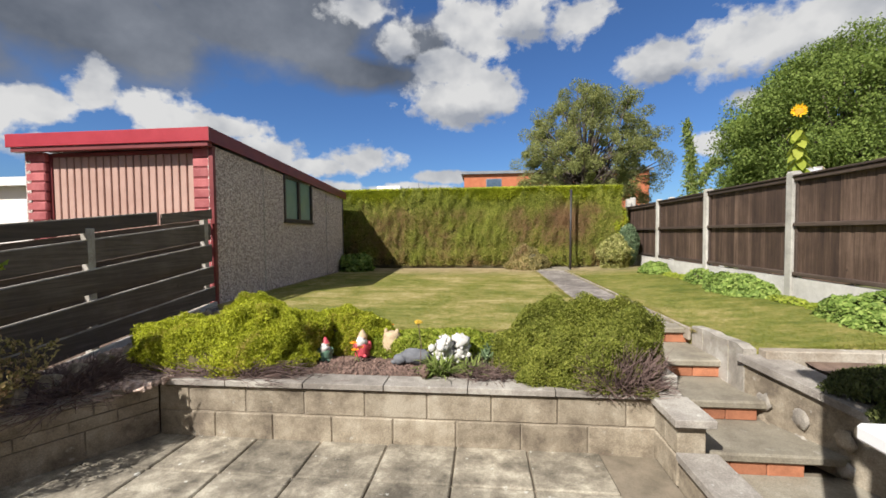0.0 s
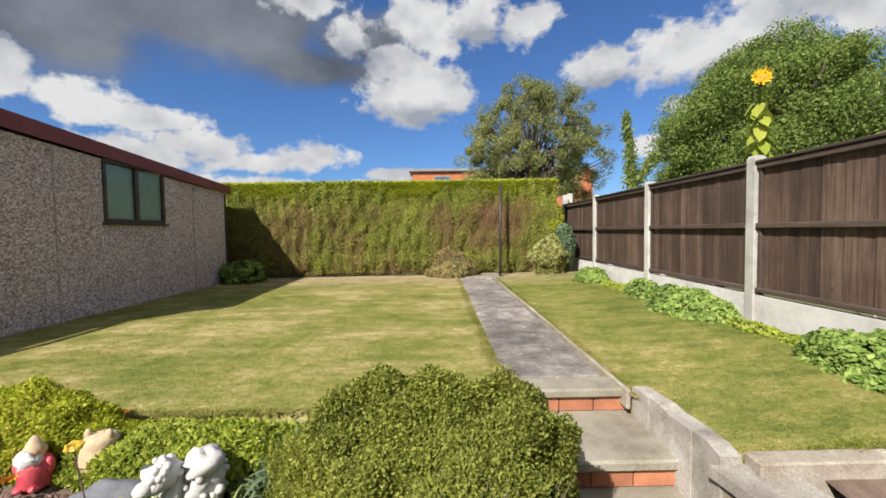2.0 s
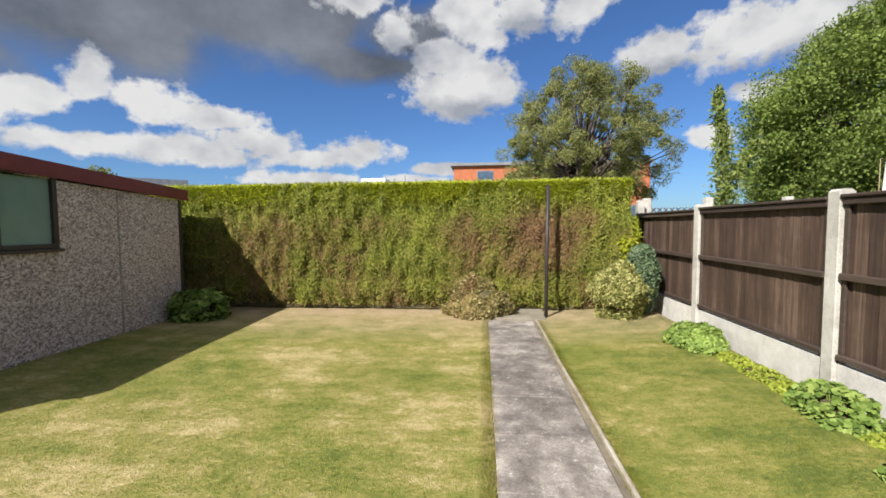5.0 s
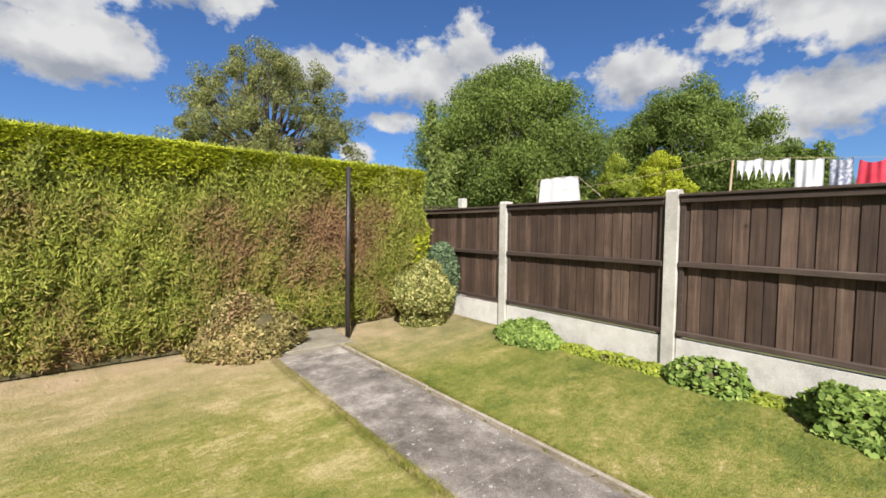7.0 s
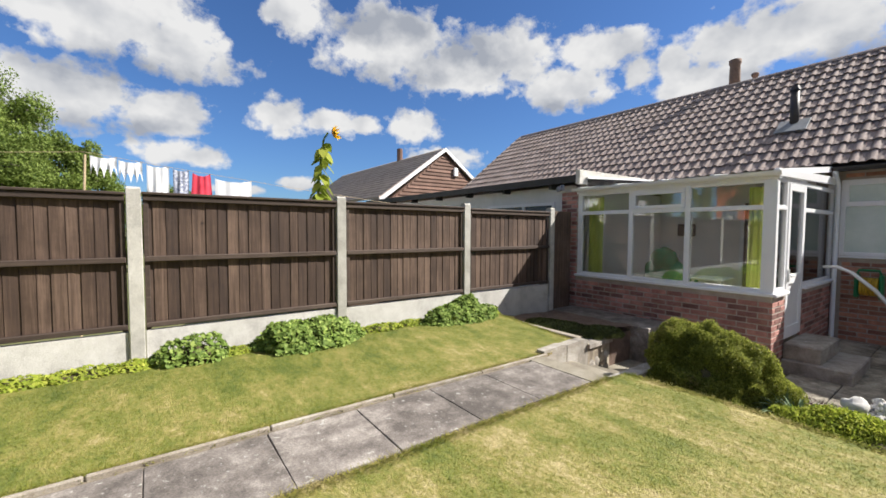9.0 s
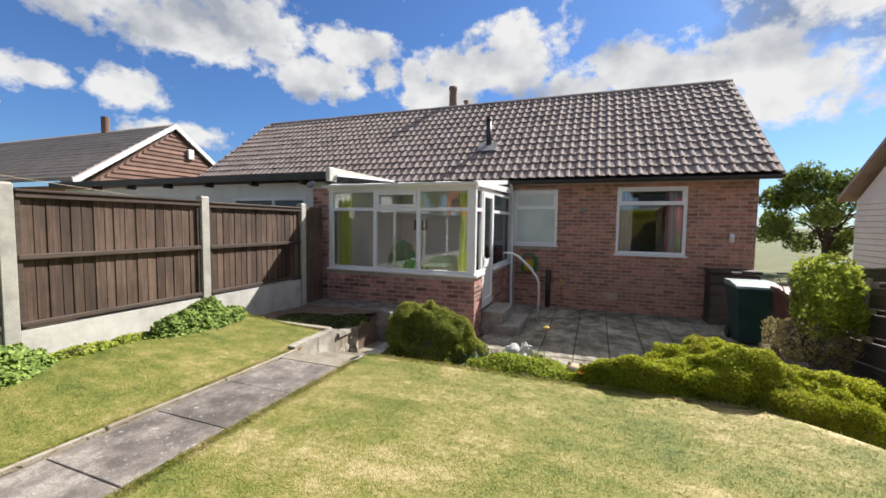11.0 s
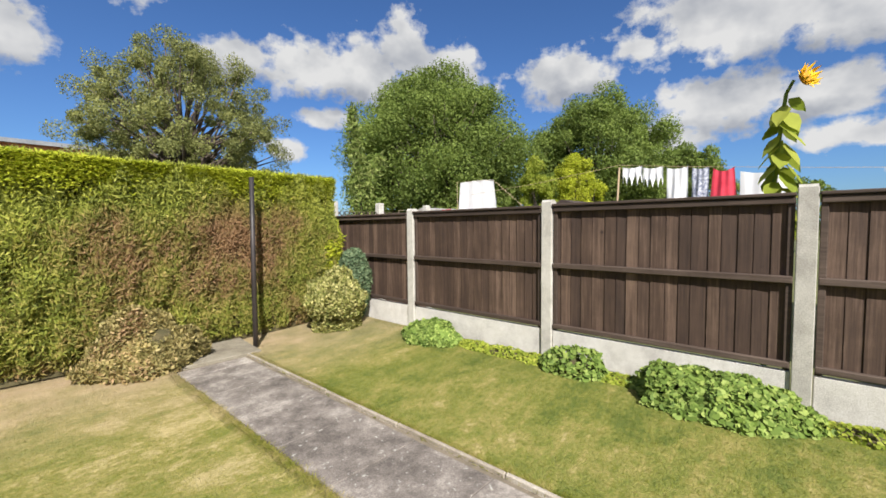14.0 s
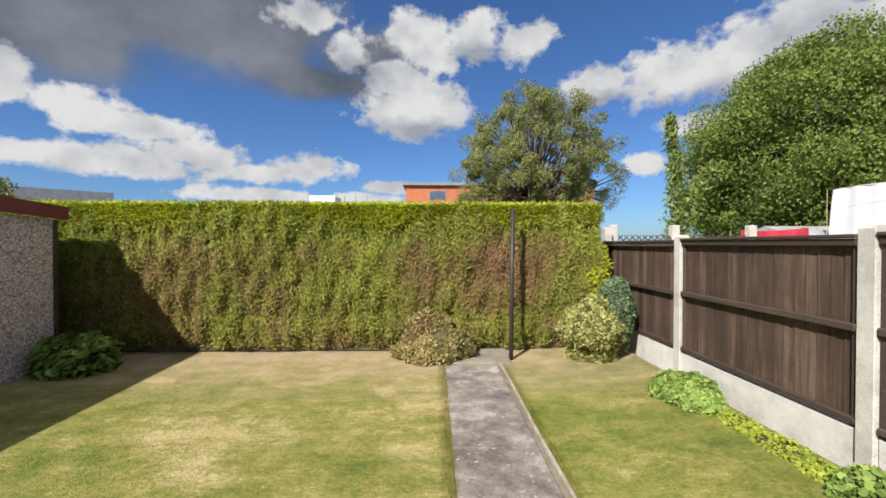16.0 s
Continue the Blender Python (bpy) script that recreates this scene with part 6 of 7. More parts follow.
part("frame", Shape().box(1.62, 1.68, HY + 0.03, HY + 0.09, 0.42, 2.45).box(2.55, 2.61, HY + 0.03, HY + 0.09, 0.42, 2.45).box(1.68, 2.55, HY + 0.03, HY + 0.09, 2.39, 2.45).box(2.08, 2.13, HY + 0.03, HY + 0.09, 0.42, 2.39), M_UPVC, inner)
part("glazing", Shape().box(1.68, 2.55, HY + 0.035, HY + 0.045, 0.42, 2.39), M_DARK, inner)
arm = thing("armchair", (3.0, 0.9, 0.42), "armchair draped with a bright green cover", "armchair")
part("seat", Shape().box(2.70, 3.30, 0.6, 1.2, 0.42, 0.86, 0.08), M_GREENCLOTH, arm, "", True)
part("backrest", Shape().box(2.68, 3.32, 1.05, 1.28, 0.80, 1.36, 0.09), M_GREENCLOTH, arm, "", True)
part("cushion", Shape().ball((3.0, 1.20, 1.38), (0.21, 0.12, 0.19), 14, 10, 0.3), M_GREENCLOTH, arm, "plump green cushion", True)
for k in (2.68, 3.26):
    part("armrest", Shape().box(k, k + 0.09, 0.6, 1.2, 0.80, 1.10, 0.03), M_GREENCLOTH, arm)
tab = thing("side_table", (2.45, 0.9, 0.42), "small white side table", "table")
part("tabletop", Shape().box(2.15, 2.62, 0.65, 1.15, 1.08, 1.12, 0.01), M_UPVC, tab)
for x in (2.18, 2.56):
    for y in (0.68, 1.09):
        part("leg", Shape().box(x, x + 0.03, y, y + 0.03, 0.42, 1.08), M_UPVC, tab)

# door steps and rail
for k, (x0, z) in enumerate(((0.62, 0.20), (0.92, 0.40))):
    solid("door_step", Shape().box(x0, CX0 - 0.004, 0.55 - 0.3 * (0.4 - z) * (z < 0.3), 1.50 + 0.06 * (z < 0.3), 0.0, z, 0.015), M_COPING, "grey concrete doorstep below the porch door", "step", "porch steps", kind="structure")
rail = thing("handrail", (0.9, 0.48, 0), "curved pale tubular handrail beside the doorsteps", "handrail")
part("rail", Shape().tube([(1.15, 0.46, 1.36), (1.0, 0.46, 1.37), (0.85, 0.46, 1.30), (0.62, 0.46, 1.08), (0.50, 0.46, 0.92), (0.46, 0.46, 0.80), (0.46, 0.46, 0.0)], 0.024, 10), M_METAL, rail, "", True)

# ---- the adjoining house's white flat-roofed extension ----
ext = thing("flat_roof_extension", (8, 0.5, 0), "white-boarded flat-roofed extension of the adjoining house", "extension")
part("wall", Shape().box(4.56, 13.0, 1.45, 1.60, 0, 2.72), M_WHITE, ext, "white boarded wall")
part("roof", Shape().box(4.30, 13.2, HY + 0.4, 1.82, 2.80, 2.86), M_ROOFING, ext)
part("fascia_board", Shape().box(4.28, 13.2, 1.82, 1.86, 2.74, 2.88, 0.006), M_DARK, ext, "black fascia board")
part("end_fascia", Shape().box(4.18, 4.27, HY + 0.4, 1.90, 2.70, 2.96, 0.01), M_POST, ext, "pale upstand at the roof end")
for k in range(6):
    part("bracket", Shape().box(4.9 + k * 1.3, 4.96 + k * 1.3, 1.60, 1.80, 2.66, 2.78), M_DARK, ext)
wf = part("window_frame", Shape().box(4.95, 6.9, 1.58, 1.64, 2.36, 2.42).box(4.95, 6.9, 1.58, 1.64, 1.3, 1.36).box(4.95, 5.01, 1.58, 1.64, 1.36, 2.36).box(5.75, 5.81, 1.58, 1.64, 1.36, 2.36).box(6.84, 6.9, 1.58, 1.64, 1.36, 2.36), M_UPVC, ext)
part("pane", Shape().box(5.01, 6.84, 1.60, 1.606, 1.36, 2.36), M_FARGLASS, wf)
lampb = Shape().box(4.50, 4.58, 1.90, 1.96, 2.60, 2.70, 0.01).ball((4.56, 2.0, 2.62), 0.05, 10, 8)
solid("security_light", lampb, M_STEEL, "grey security light under the flat roof", "lamp")

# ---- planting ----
mound("golden_heath", (-1.58, 4.34, 0.44), (0.62, 0.40, 0.48), M_GOLD, M_SHADECORE, 85000, 0.019, "broad mound of golden-green heath spilling over the wall", rough=0.22, low=0.0, seed=1.3, scale=6.0, spread=1.1)
mound("golden_heath", (-2.05, 4.36, 0.44), (0.60, 0.42, 0.36), M_GOLD, M_SHADECORE, 52000, 0.019, "lower spreading side of golden-green heath", rough=0.22, low=0.0, seed=2.7, scale=6.0, spread=1.1)
mound("golden_heath", (-0.86, 4.63, 0.44), (0.58, 0.17, 0.32), M_GOLD, M_SHADECORE, 42000, 0.019, "lower golden-green heath behind the gnomes", rough=0.22, low=0.0, seed=4.1, scale=6.0, spread=1.1)
mound("golden_heath", (-1.72, 4.12, 0.42), (0.74, 0.32, 0.32), M_GOLD, M_SHADECORE, 50000, 0.019, "trailing edge of golden heath with browned lower stems", rough=0.22, low=0.0, seed=6.0, scale=6.0, spread=1.1)
mound("dwarf_conifer", (1.06, 4.20, 0.44), (0.50, 0.42, 0.48), M_SHRUB, M_SHADECORE, 75000, 0.017, "rounded olive-green dwarf conifer beside the steps", rough=0.23, low=0.0, seed=2.2, scale=5.5, spread=1.2)
mound("dwarf_conifer", (1.33, 4.08, 0.44), (0.36, 0.38, 0.55), M_SHRUB, M_SHADECORE, 65000, 0.017, "olive-green dwarf conifer leaning over the steps", rough=0.23, low=0.0, seed=9.2, scale=5.5, spread=1.2)
mound("groundcover", (0.02, 4.56, 0.45), (0.72, 0.26, 0.20), M_LIMELEAF, M_SHADECORE, 16000, 0.028, "low lime-green groundcover below the lawn kerb", "groundcover", low=0.0, seed=3.0, rough=0.25, spread=1.2)
mound("browned_conifer", (1.48, 11.30, 0.60), (0.48, 0.34, 0.58), M_DEADSHRUB, M_SHADECORE, 22000, 0.045, "browned rounded conifer growing against the hedge", low=0.0, seed=5.0, rough=0.24, scale=4.0, spread=1.2)
mound("variegated_shrub", (3.50, 10.98, 1.02), (0.37, 0.36, 0.38), M_VARIEG, M_SHADECORE, 17000, 0.045, "round cream-and-green variegated shrub on the lawn corner", low=-0.98, seed=7.5, rough=0.28, scale=5.0, spread=1.3)
mound("small_conifer", (3.83, 11.05, 1.15), (0.22, 0.24, 0.48), M_BLUELEAF, M_SHADECORE, 7000, 0.04, "small dark blue-green conifer behind the variegated shrub", low=-0.9, seed=8.0)


def broad_leaves(name, centre, r, count, size, mat, label, category="plant"):
    """A clump of stalked broad leaves, each lying open to the light."""
    t = thing(name, (centre[0], centre[1], centre[2]), label, category)
    p, d = dome_points(count, centre, r, 0.22, 0.0, centre[1] * 3, 6.0)
    up = d * 0.5 + np.array([-0.25, -0.2, 0.7])
    up += RNG.normal(0, 0.5, up.shape)
    up /= np.linalg.norm(up, axis=1)[:, None]
    u = np.cross(up, RNG.normal(0, 1, up.shape))
    u /= np.linalg.norm(u, axis=1)[:, None]
    w = np.cross(up, u)
    s = size * RNG.uniform(0.6, 1.2, (len(p), 1))
    ring = []
    for k in range(7):
        a = 2 * math.pi * k / 7
        g = 0.5 if k else 0.12
        ring.append(p + (u * math.cos(a) + w * math.sin(a)) * s * g - up * s * 0.10 * (1 if k % 2 else -0.6))
    v = np.stack(ring, 1).reshape(-1, 3)
    ob = new("leaves", fast_mesh("leaves", v - np.array(base_of(t)), np.arange(7 * len(p)).reshape(-1, 7), mat))
    ob.parent, ob["kind"] = t, "stuff"
    st = Shape()
    for i in range(0, len(p), 9):
        q = p[i]
        st.tube([(centre[0] + (q[0] - centre[0]) * 0.3, centre[1] + (q[1] - centre[1]) * 0.3, centre[2] - 0.02), tuple(q)], 0.004, 4, False)
    part("stems", st, M_GERAN, t)
    # Dark ball under the leaves has the clump's shade in its colour.
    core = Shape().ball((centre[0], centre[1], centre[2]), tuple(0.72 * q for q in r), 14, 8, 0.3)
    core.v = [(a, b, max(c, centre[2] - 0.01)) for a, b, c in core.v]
    part("shaded_inside", core, M_SHADECORE, t, "", True)
    return t


for y, rx, ry, h in ((9.62, 0.24, 0.42, 0.22), (6.85, 0.30, 0.54, 0.27), (4.88, 0.28, 0.52, 0.27)):
    broad_leaves("hardy_geranium", (3.86, y, 0.66), (rx, ry, h), int(3200 * ry / 0.4), 0.046, M_GERAN, "clump of broad green leaves at the foot of the fence")
broad_leaves("hardy_geranium", (3.88, 7.92, 0.66), (0.18, 0.30, 0.22), 700, 0.05, M_GERAN, "small green clump at the foot of the fence")
for y, ry in ((9.05, 0.25), (8.65, 0.30), (8.3, 0.2), (7.5, 0.2), (6.05, 0.34), (5.6, 0.25), (4.35, 0.2)):
    broad_leaves("creeping_plant", (3.93, y, 0.66), (0.13, ry, 0.085), 600, 0.03, M_LIMELEAF, "low lime-green creeper along the gravel board", "groundcover")
broad_leaves("broad_leaved_plant", (-2.75, 10.75, 0.60), (0.42, 0.40, 0.42), 700, 0.12, M_GERAN, "dark broad-leaved plant in the garage corner")
mound("moss_patch", (3.15, 3.75, 0.52), (0.62, 0.34, 0.09), M_MOSS, M_SOIL, 6000, 0.03, "dull green mossy growth in the shaded bed", "moss", low=0.0, seed=1.0)
mound("moss_patch", (2.78, 3.30, 0.48), (0.25, 0.22, 0.07), M_MOSS, M_SOIL, 2500, 0.03, "dull green mossy growth in the shaded bed", "moss", low=0.0, seed=2.0)


def twigs(name, centre, r, count, label, up=0.5):
    t = thing(name, centre, label, "dead shrub")
    s = Shape()
    for k in range(count):
        a, e = random.uniform(0, 2 * math.pi), random.uniform(0.05, 1.2)
        d = Vector((math.cos(a) * math.cos(e) * r[0], math.sin(a) * math.cos(e) * r[1], math.sin(e) * r[2]))
        o = Vector(centre) + Vector((random.uniform(-.4, .4) * r[0], random.uniform(-.4, .4) * r[1], 0))
        m = o + d * 0.55 + Vector([random.gauss(0, 0.02) for _ in range(3)])
        s.tube([o, m, o + d * random.uniform(0.8, 1.1) + Vector([random.gauss(0, 0.03) for _ in range(3)])], [0.0032, 0.0024, 0.0012], 3, False)
    part("twigs", s, M_TWIG, t)["kind"] = "stuff"
    return t


twigs("dead_heather", (1.36, 3.86, 0.42), (0.27, 0.16, 0.36), 2400, "tangle of dead brown twigs under the conifer")
twigs("dead_heather", (-2.55, 3.55, 0.40), (0.42, 0.55, 0.18), 1700, "matted dead brown stems along the side wall")
twigs("dead_heather", (-1.55, 3.88, 0.42), (0.75, 0.14, 0.16), 600, "dry red-brown stems at the wall edge")
twigs("dry_grass", (0.42, 4.02, 0.43), (0.30, 0.18, 0.10), 300, "dry pale grass stems in the bed")


def clods(name, x0, x1, y0, y1, z, count, size, mat, label):
    t = thing(name, ((x0 + x1) / 2, (y0 + y1) / 2, z), label, "soil")
    s = Shape()
    for k in range(count):
        x, y, q = random.uniform(x0, x1), random.uniform(y0, y1), size * random.uniform(0.4, 1.2)
        s.ball((x, y, z + q * 0.3), (q, q * random.uniform(.6, 1), q * random.uniform(.5, .9)), 6, 4, 0.9)
    part("lumps", s, mat, t)["kind"] = "stuff"


clods("soil_clods", -0.95, 0.0, 3.97, 4.35, 0.44, 700, 0.017, M_CLOD, "crumbly dark red-brown soil lumps")
clods("soil_clods", 0.0, 0.9, 3.97, 4.6, 0.44, 160, 0.018, M_CLOD, "crumbly dark red-brown soil lumps")
clods("bark_mulch", -3.08, -1.95, 3.55, 5.75, 0.43, 2600, 0.030, M_CHIPS, "pale and brown bark chippings beside the fence")


def strap_plant(name, centre, count, length, mat, label, wide=0.012, up=0.9):
    t = thing(name, centre, label, "plant")
    v, f = [], []
    for k in range(count):
        a = random.uniform(0, 2 * math.pi)
        ln = length * random.uniform(0.6, 1.15)
        d, w = Vector((math.cos(a), math.sin(a), 0)), Vector((-math.sin(a), math.cos(a), 0))
        o = Vector((random.gauss(0, 0.03), random.gauss(0, 0.03), 0))
        n = len(v)
        lean = random.uniform(0.3, 1.0)
        for i in range(5):
            u = i / 4
            c = o + d * ln * lean * u + Vector((0, 0, up * ln * (u - 0.75 * lean * u * u)))
            h = wide * (1 - u ** 2) * 0.5 + 0.001
            v += [tuple(c - w * h), tuple(c + w * h)]
        f += [(n + 2 * i, n + 2 * i + 1, n + 2 * i + 3, n + 2 * i + 2) for i in range(4)]
    ob = new("leaves", fast_mesh("leaves", v, f, mat))
    ob.parent = t
    ob["kind"] = "stuff"
    return t


strap_plant("strap_leaved_plant", (0.08, 4.02, 0.44), 150, 0.24, M_STRAP, "arching green strap-leaved plant in the bed")
strap_plant("strap_leaved_plant", (0.30, 4.06, 0.44), 80, 0.20, M_STRAP, "arching green strap-leaved plant in the bed")
strap_plant("strap_leaved_plant", (-0.02, 3.98, 0.44), 40, 0.13, M_STRAP, "arching green strap-leaved plant in the bed", 0.02)
strap_plant("blue_leaved_plant", (0.52, 4.42, 0.46), 70, 0.26, M_BLUELEAF, "blue-green leafy plant between the ornaments and conifer", 0.03, 1.1)
strap_plant("blue_leaved_plant", (0.44, 4.30, 0.46), 40, 0.18, M_BLUELEAF, "blue-green leafy plant between the ornaments and conifer", 0.03, 1.0)
strap_plant("succulent", (0.34, 4.30, 0.46), 40, 0.12, M_MOSS, "small grey-green succulent rosette", 0.03, 0.8)


def marigold(x, y, z, heads):
    t = thing("marigold", (x, y, z), "bright orange marigold flowers on thin stems", "flower", "marigolds")
    for k in range(heads):
        h = 0.10 + 0.05 * k
        px, py = x + random.uniform(-.05, .05), y + random.uniform(-.04, .04)
        part("stem", Shape().tube([(x, y, z), ((x + px) / 2, (y + py) / 2, z + h * 0.6), (px, py, z + h)], 0.003, 4), M_GERAN, t)
        s = Shape()
        for i in range(10):
            a = 2 * math.pi * i / 10
            c, s_ = math.cos(a), math.sin(a)
            s.add([(px, py, z + h), (px + 0.026 * c - 0.009 * s_, py + 0.026 * s_ + 0.009 * c, z + h + 0.008), (px + 0.034 * c, py + 0.034 * s_, z + h + 0.004), (px + 0.026 * c + 0.009 * s_, py + 0.026 * s_ - 0.009 * c, z + h + 0.008)], [(0, 1, 2, 3)])
        s.ball((px, py, z + h + 0.006), 0.011, 8, 5)
        part("flower_head", s, M_ORANGE, t)


for x, y, n in ((-0.62, 4.22, 2), (-0.52, 4.52, 2), (-0.42, 4.66, 3), (-0.66, 4.25, 1), (-0.18, 4.75, 1), (0.0, 4.86, 1)):
    marigold(x, y, 0.46, n)

# ---- garden ornaments ----


def gnome(x, y, z, h, coat, hat, label, turn):
    """A squat bearded garden figure: one plain mesh with painted zones."""
    s = Shape()
    s.lathe([(0.26, 0), (0.30, 0.08), (0.27, 0.30), (0.30, 0.42), (0.24, 0.55), (0.15, 0.60), (0.19, 0.68), (0.18, 0.76), (0.15, 0.80), (0.10, 0.90), (0.03, 1.0)], (0, 0, 0), 16)
    a = len(s.f)
    s.ball((0, -0.16, 0.56), (0.20, 0.14, 0.19), 12, 8, 0.7)
    b = len(s.f)
    for k in (-1, 1):
        s.ball((k * 0.27, -0.04, 0.40), (0.085, 0.09, 0.17), 10, 7)
        s.ball((k * 0.13, -0.20, 0.06), (0.11, 0.17, 0.07), 10, 6)
    m = pose(x, y, z, 0, 0, turn) @ Matrix.Diagonal((h, h, h, 1))
    s.v = [tuple(m @ Vector(p)) for p in s.v]
    ob = solid("garden_gnome", s, coat, label, "gnome", smooth=True)
    for mt in (hat, M_GNOMEWHITE, M_GNOMESKIN):
        ob.data.materials.append(mt)
    zs = z + h * 0.78
    for p in ob.data.polygons:
        c = p.center + ob.location
        if c.z > zs:
            p.material_index = 1
        elif a <= p.index < b:
            p.material_index = 2
        elif c.z > z + h * 0.6:
            p.material_index = 3
    return ob


gnome(-0.94, 4.30, 0.44, 0.20, M_GNOMEGREEN, M_GNOMERED, "weathered garden gnome in green with red hat", 20)
gnome(-0.65, 4.42, 0.45, 0.23, M_GNOMERED, M_TERRA, "faded garden gnome in a red coat", 10)
owl = Shape().lathe([(0.05, 0), (0.078, 0.03), (0.088, 0.09), (0.08, 0.14), (0.072, 0.16), (0.075, 0.18), (0.055, 0.20), (0.02, 0.205)], (-0.40, 4.48, 0.45), 16)
owl.ball((-0.45, 4.47, 0.655), (0.018, 0.014, 0.028), 8, 6).ball((-0.35, 4.47, 0.655), (0.018, 0.014, 0.028), 8, 6)
solid("owl_ornament", owl, M_TERRA, "buff stone owl ornament standing in the bed", "ornament", smooth=True)
mush = Shape().lathe([(0.03, 0), (0.026, 0.07), (0.06, 0.075), (0.055, 0.11), (0.03, 0.135), (0.005, 0.14)], (-0.26, 4.50, 0.46), 14)
solid("toadstool_ornament", mush, M_MUSH, "small orange-red toadstool ornament", "ornament", smooth=True)
seal = Shape().ball((-0.15, 4.24, 0.51), (0.13, 0.07, 0.065), 14, 10, 0.3).ball((-0.27, 4.22, 0.49), (0.06, 0.05, 0.045), 12, 8, 0.2).ball((-0.32, 4.21, 0.47), (0.03, 0.02, 0.02), 8, 6)
solid("badger_ornament", seal, M_STONEGREY, "grey crouching animal ornament on the soil", "ornament", smooth=True)
small = Shape().ball((0.0, 4.33, 0.50), (0.055, 0.05, 0.055), 12, 8, 0.4).ball((-0.02, 4.31, 0.56), 0.034, 10, 8)
solid("bird_ornament", small, M_STONEWHITE, "small white stone bird ornament", "ornament", smooth=True)
dogs = Shape().ball((0.12, 4.22, 0.54), (0.075, 0.08, 0.10), 14, 10, 0.5).ball((0.10, 4.16, 0.64), (0.065, 0.07, 0.055), 14, 10, 0.5).ball((0.08, 4.09, 0.625), (0.035, 0.04, 0.03), 10, 8)
dogs.ball((0.21, 4.26, 0.55), (0.085, 0.09, 0.10), 14, 10, 0.5).ball((0.22, 4.24, 0.64), (0.08, 0.075, 0.06), 14, 10, 0.5)
curl = random.Random(4)
for k in range(70):
    cx, cy, cz, cr = ((0.12, 4.22, 0.54, 0.088), (0.10, 4.16, 0.64, 0.062), (0.21, 4.26, 0.56, 0.092))[k % 3]
    d = Vector((curl.gauss(0, 1), curl.gauss(0, 1), curl.gauss(0.3, 1))).normalized() * cr
    dogs.ball((cx + d.x, cy + d.y, cz + d.z), curl.uniform(0.012, 0.022), 6, 4)
solid("dog_ornament", dogs, M_STONEWHITE, "pair of white curly-coated stone dogs", "ornament", smooth=True)
cone = Shape().ball((-0.03, 3.93, 0.485), (0.035, 0.035, 0.045), 12, 9, 0.6)
solid("pine_cone", cone, M_CLOD, "brown pine cone lying on the coping", "pine cone")
solid("pale_stone", Shape().ball((-2.58, 4.26, 0.47), (0.12, 0.09, 0.10), 12, 8, 0.6), M_STONEWHITE, "pale rounded stone lying in the bed", "stone", smooth=True)
for k in range(13):
    m = pose(-3.02 + 0.12 * k, 5.52 + 0.02 * k, 0.50, 0, -28, 10) if k < 4 else pose(-2.90 + 0.03 * k + random.uniform(-.03, .03), 5.35 - 0.24 * (k - 3), 0.46, -26, random.uniform(-8, 8), random.uniform(-15, 15))
    solid("edging_brick", Shape().box(-0.055, 0.055, -0.04, 0.04, -0.06, 0.11, 0.012, m), M_BLOCK, "tilted pale edging block bordering the bed", "brick", "tilted edging blocks")
wind = thing("flower_stalk", (-0.08, 4.00, 0.45), "dry seed stalk standing above the bed", "plant")
part("stem", Shape().tube([(-0.08, 4.00, 0.45), (-0.06, 4.00, 0.66), (-0.08, 3.99, 0.84)], 0.003, 5), M_TWIG, wind)
part("seed_head", Shape().ball((-0.08, 3.99, 0.85), (0.028, 0.028, 0.016), 8, 5, 0.6), M_HOSE, wind)

# ---- overhanging shrub at the patio's edge ----
ov = thing("leafy_shrub", (-2.80, 2.75, 0.38), "leafy green shrub with reddish lower growth by the patio", "shrub")
s = Shape()
for k in range(9):
    a = random.uniform(0, 6.28)
    s.tube([(-2.80, 2.75, 0.38), (-2.8 + 0.14 * math.cos(a), 2.78 + 0.2 * math.sin(a), 0.9), (-2.75 + 0.3 * math.cos(a), 2.85 + 0.45 * math.sin(a), 1.4)], [0.016, 0.010, 0.004], 5)
part("branches", s, M_BARK, ov)
p, d = dome_points(3600, (-2.86, 2.84, 1.18), (0.24, 0.36, 0.36), 0.45, -0.95, 3.3, 5.0)
leaf_part("foliage", p, d, 0.06, 0.034, M_LIMELEAF, ov, "", 1.0)
p, d = dome_points(3800, (-2.66, 2.9, 0.66), (0.32, 0.46, 0.26), 0.45, -0.9, 5.3, 5.0)
leaf_part("red_foliage", p, d, 0.035, 0.016, M_DEADSHRUB, ov, "reddish lower foliage", 1.0)

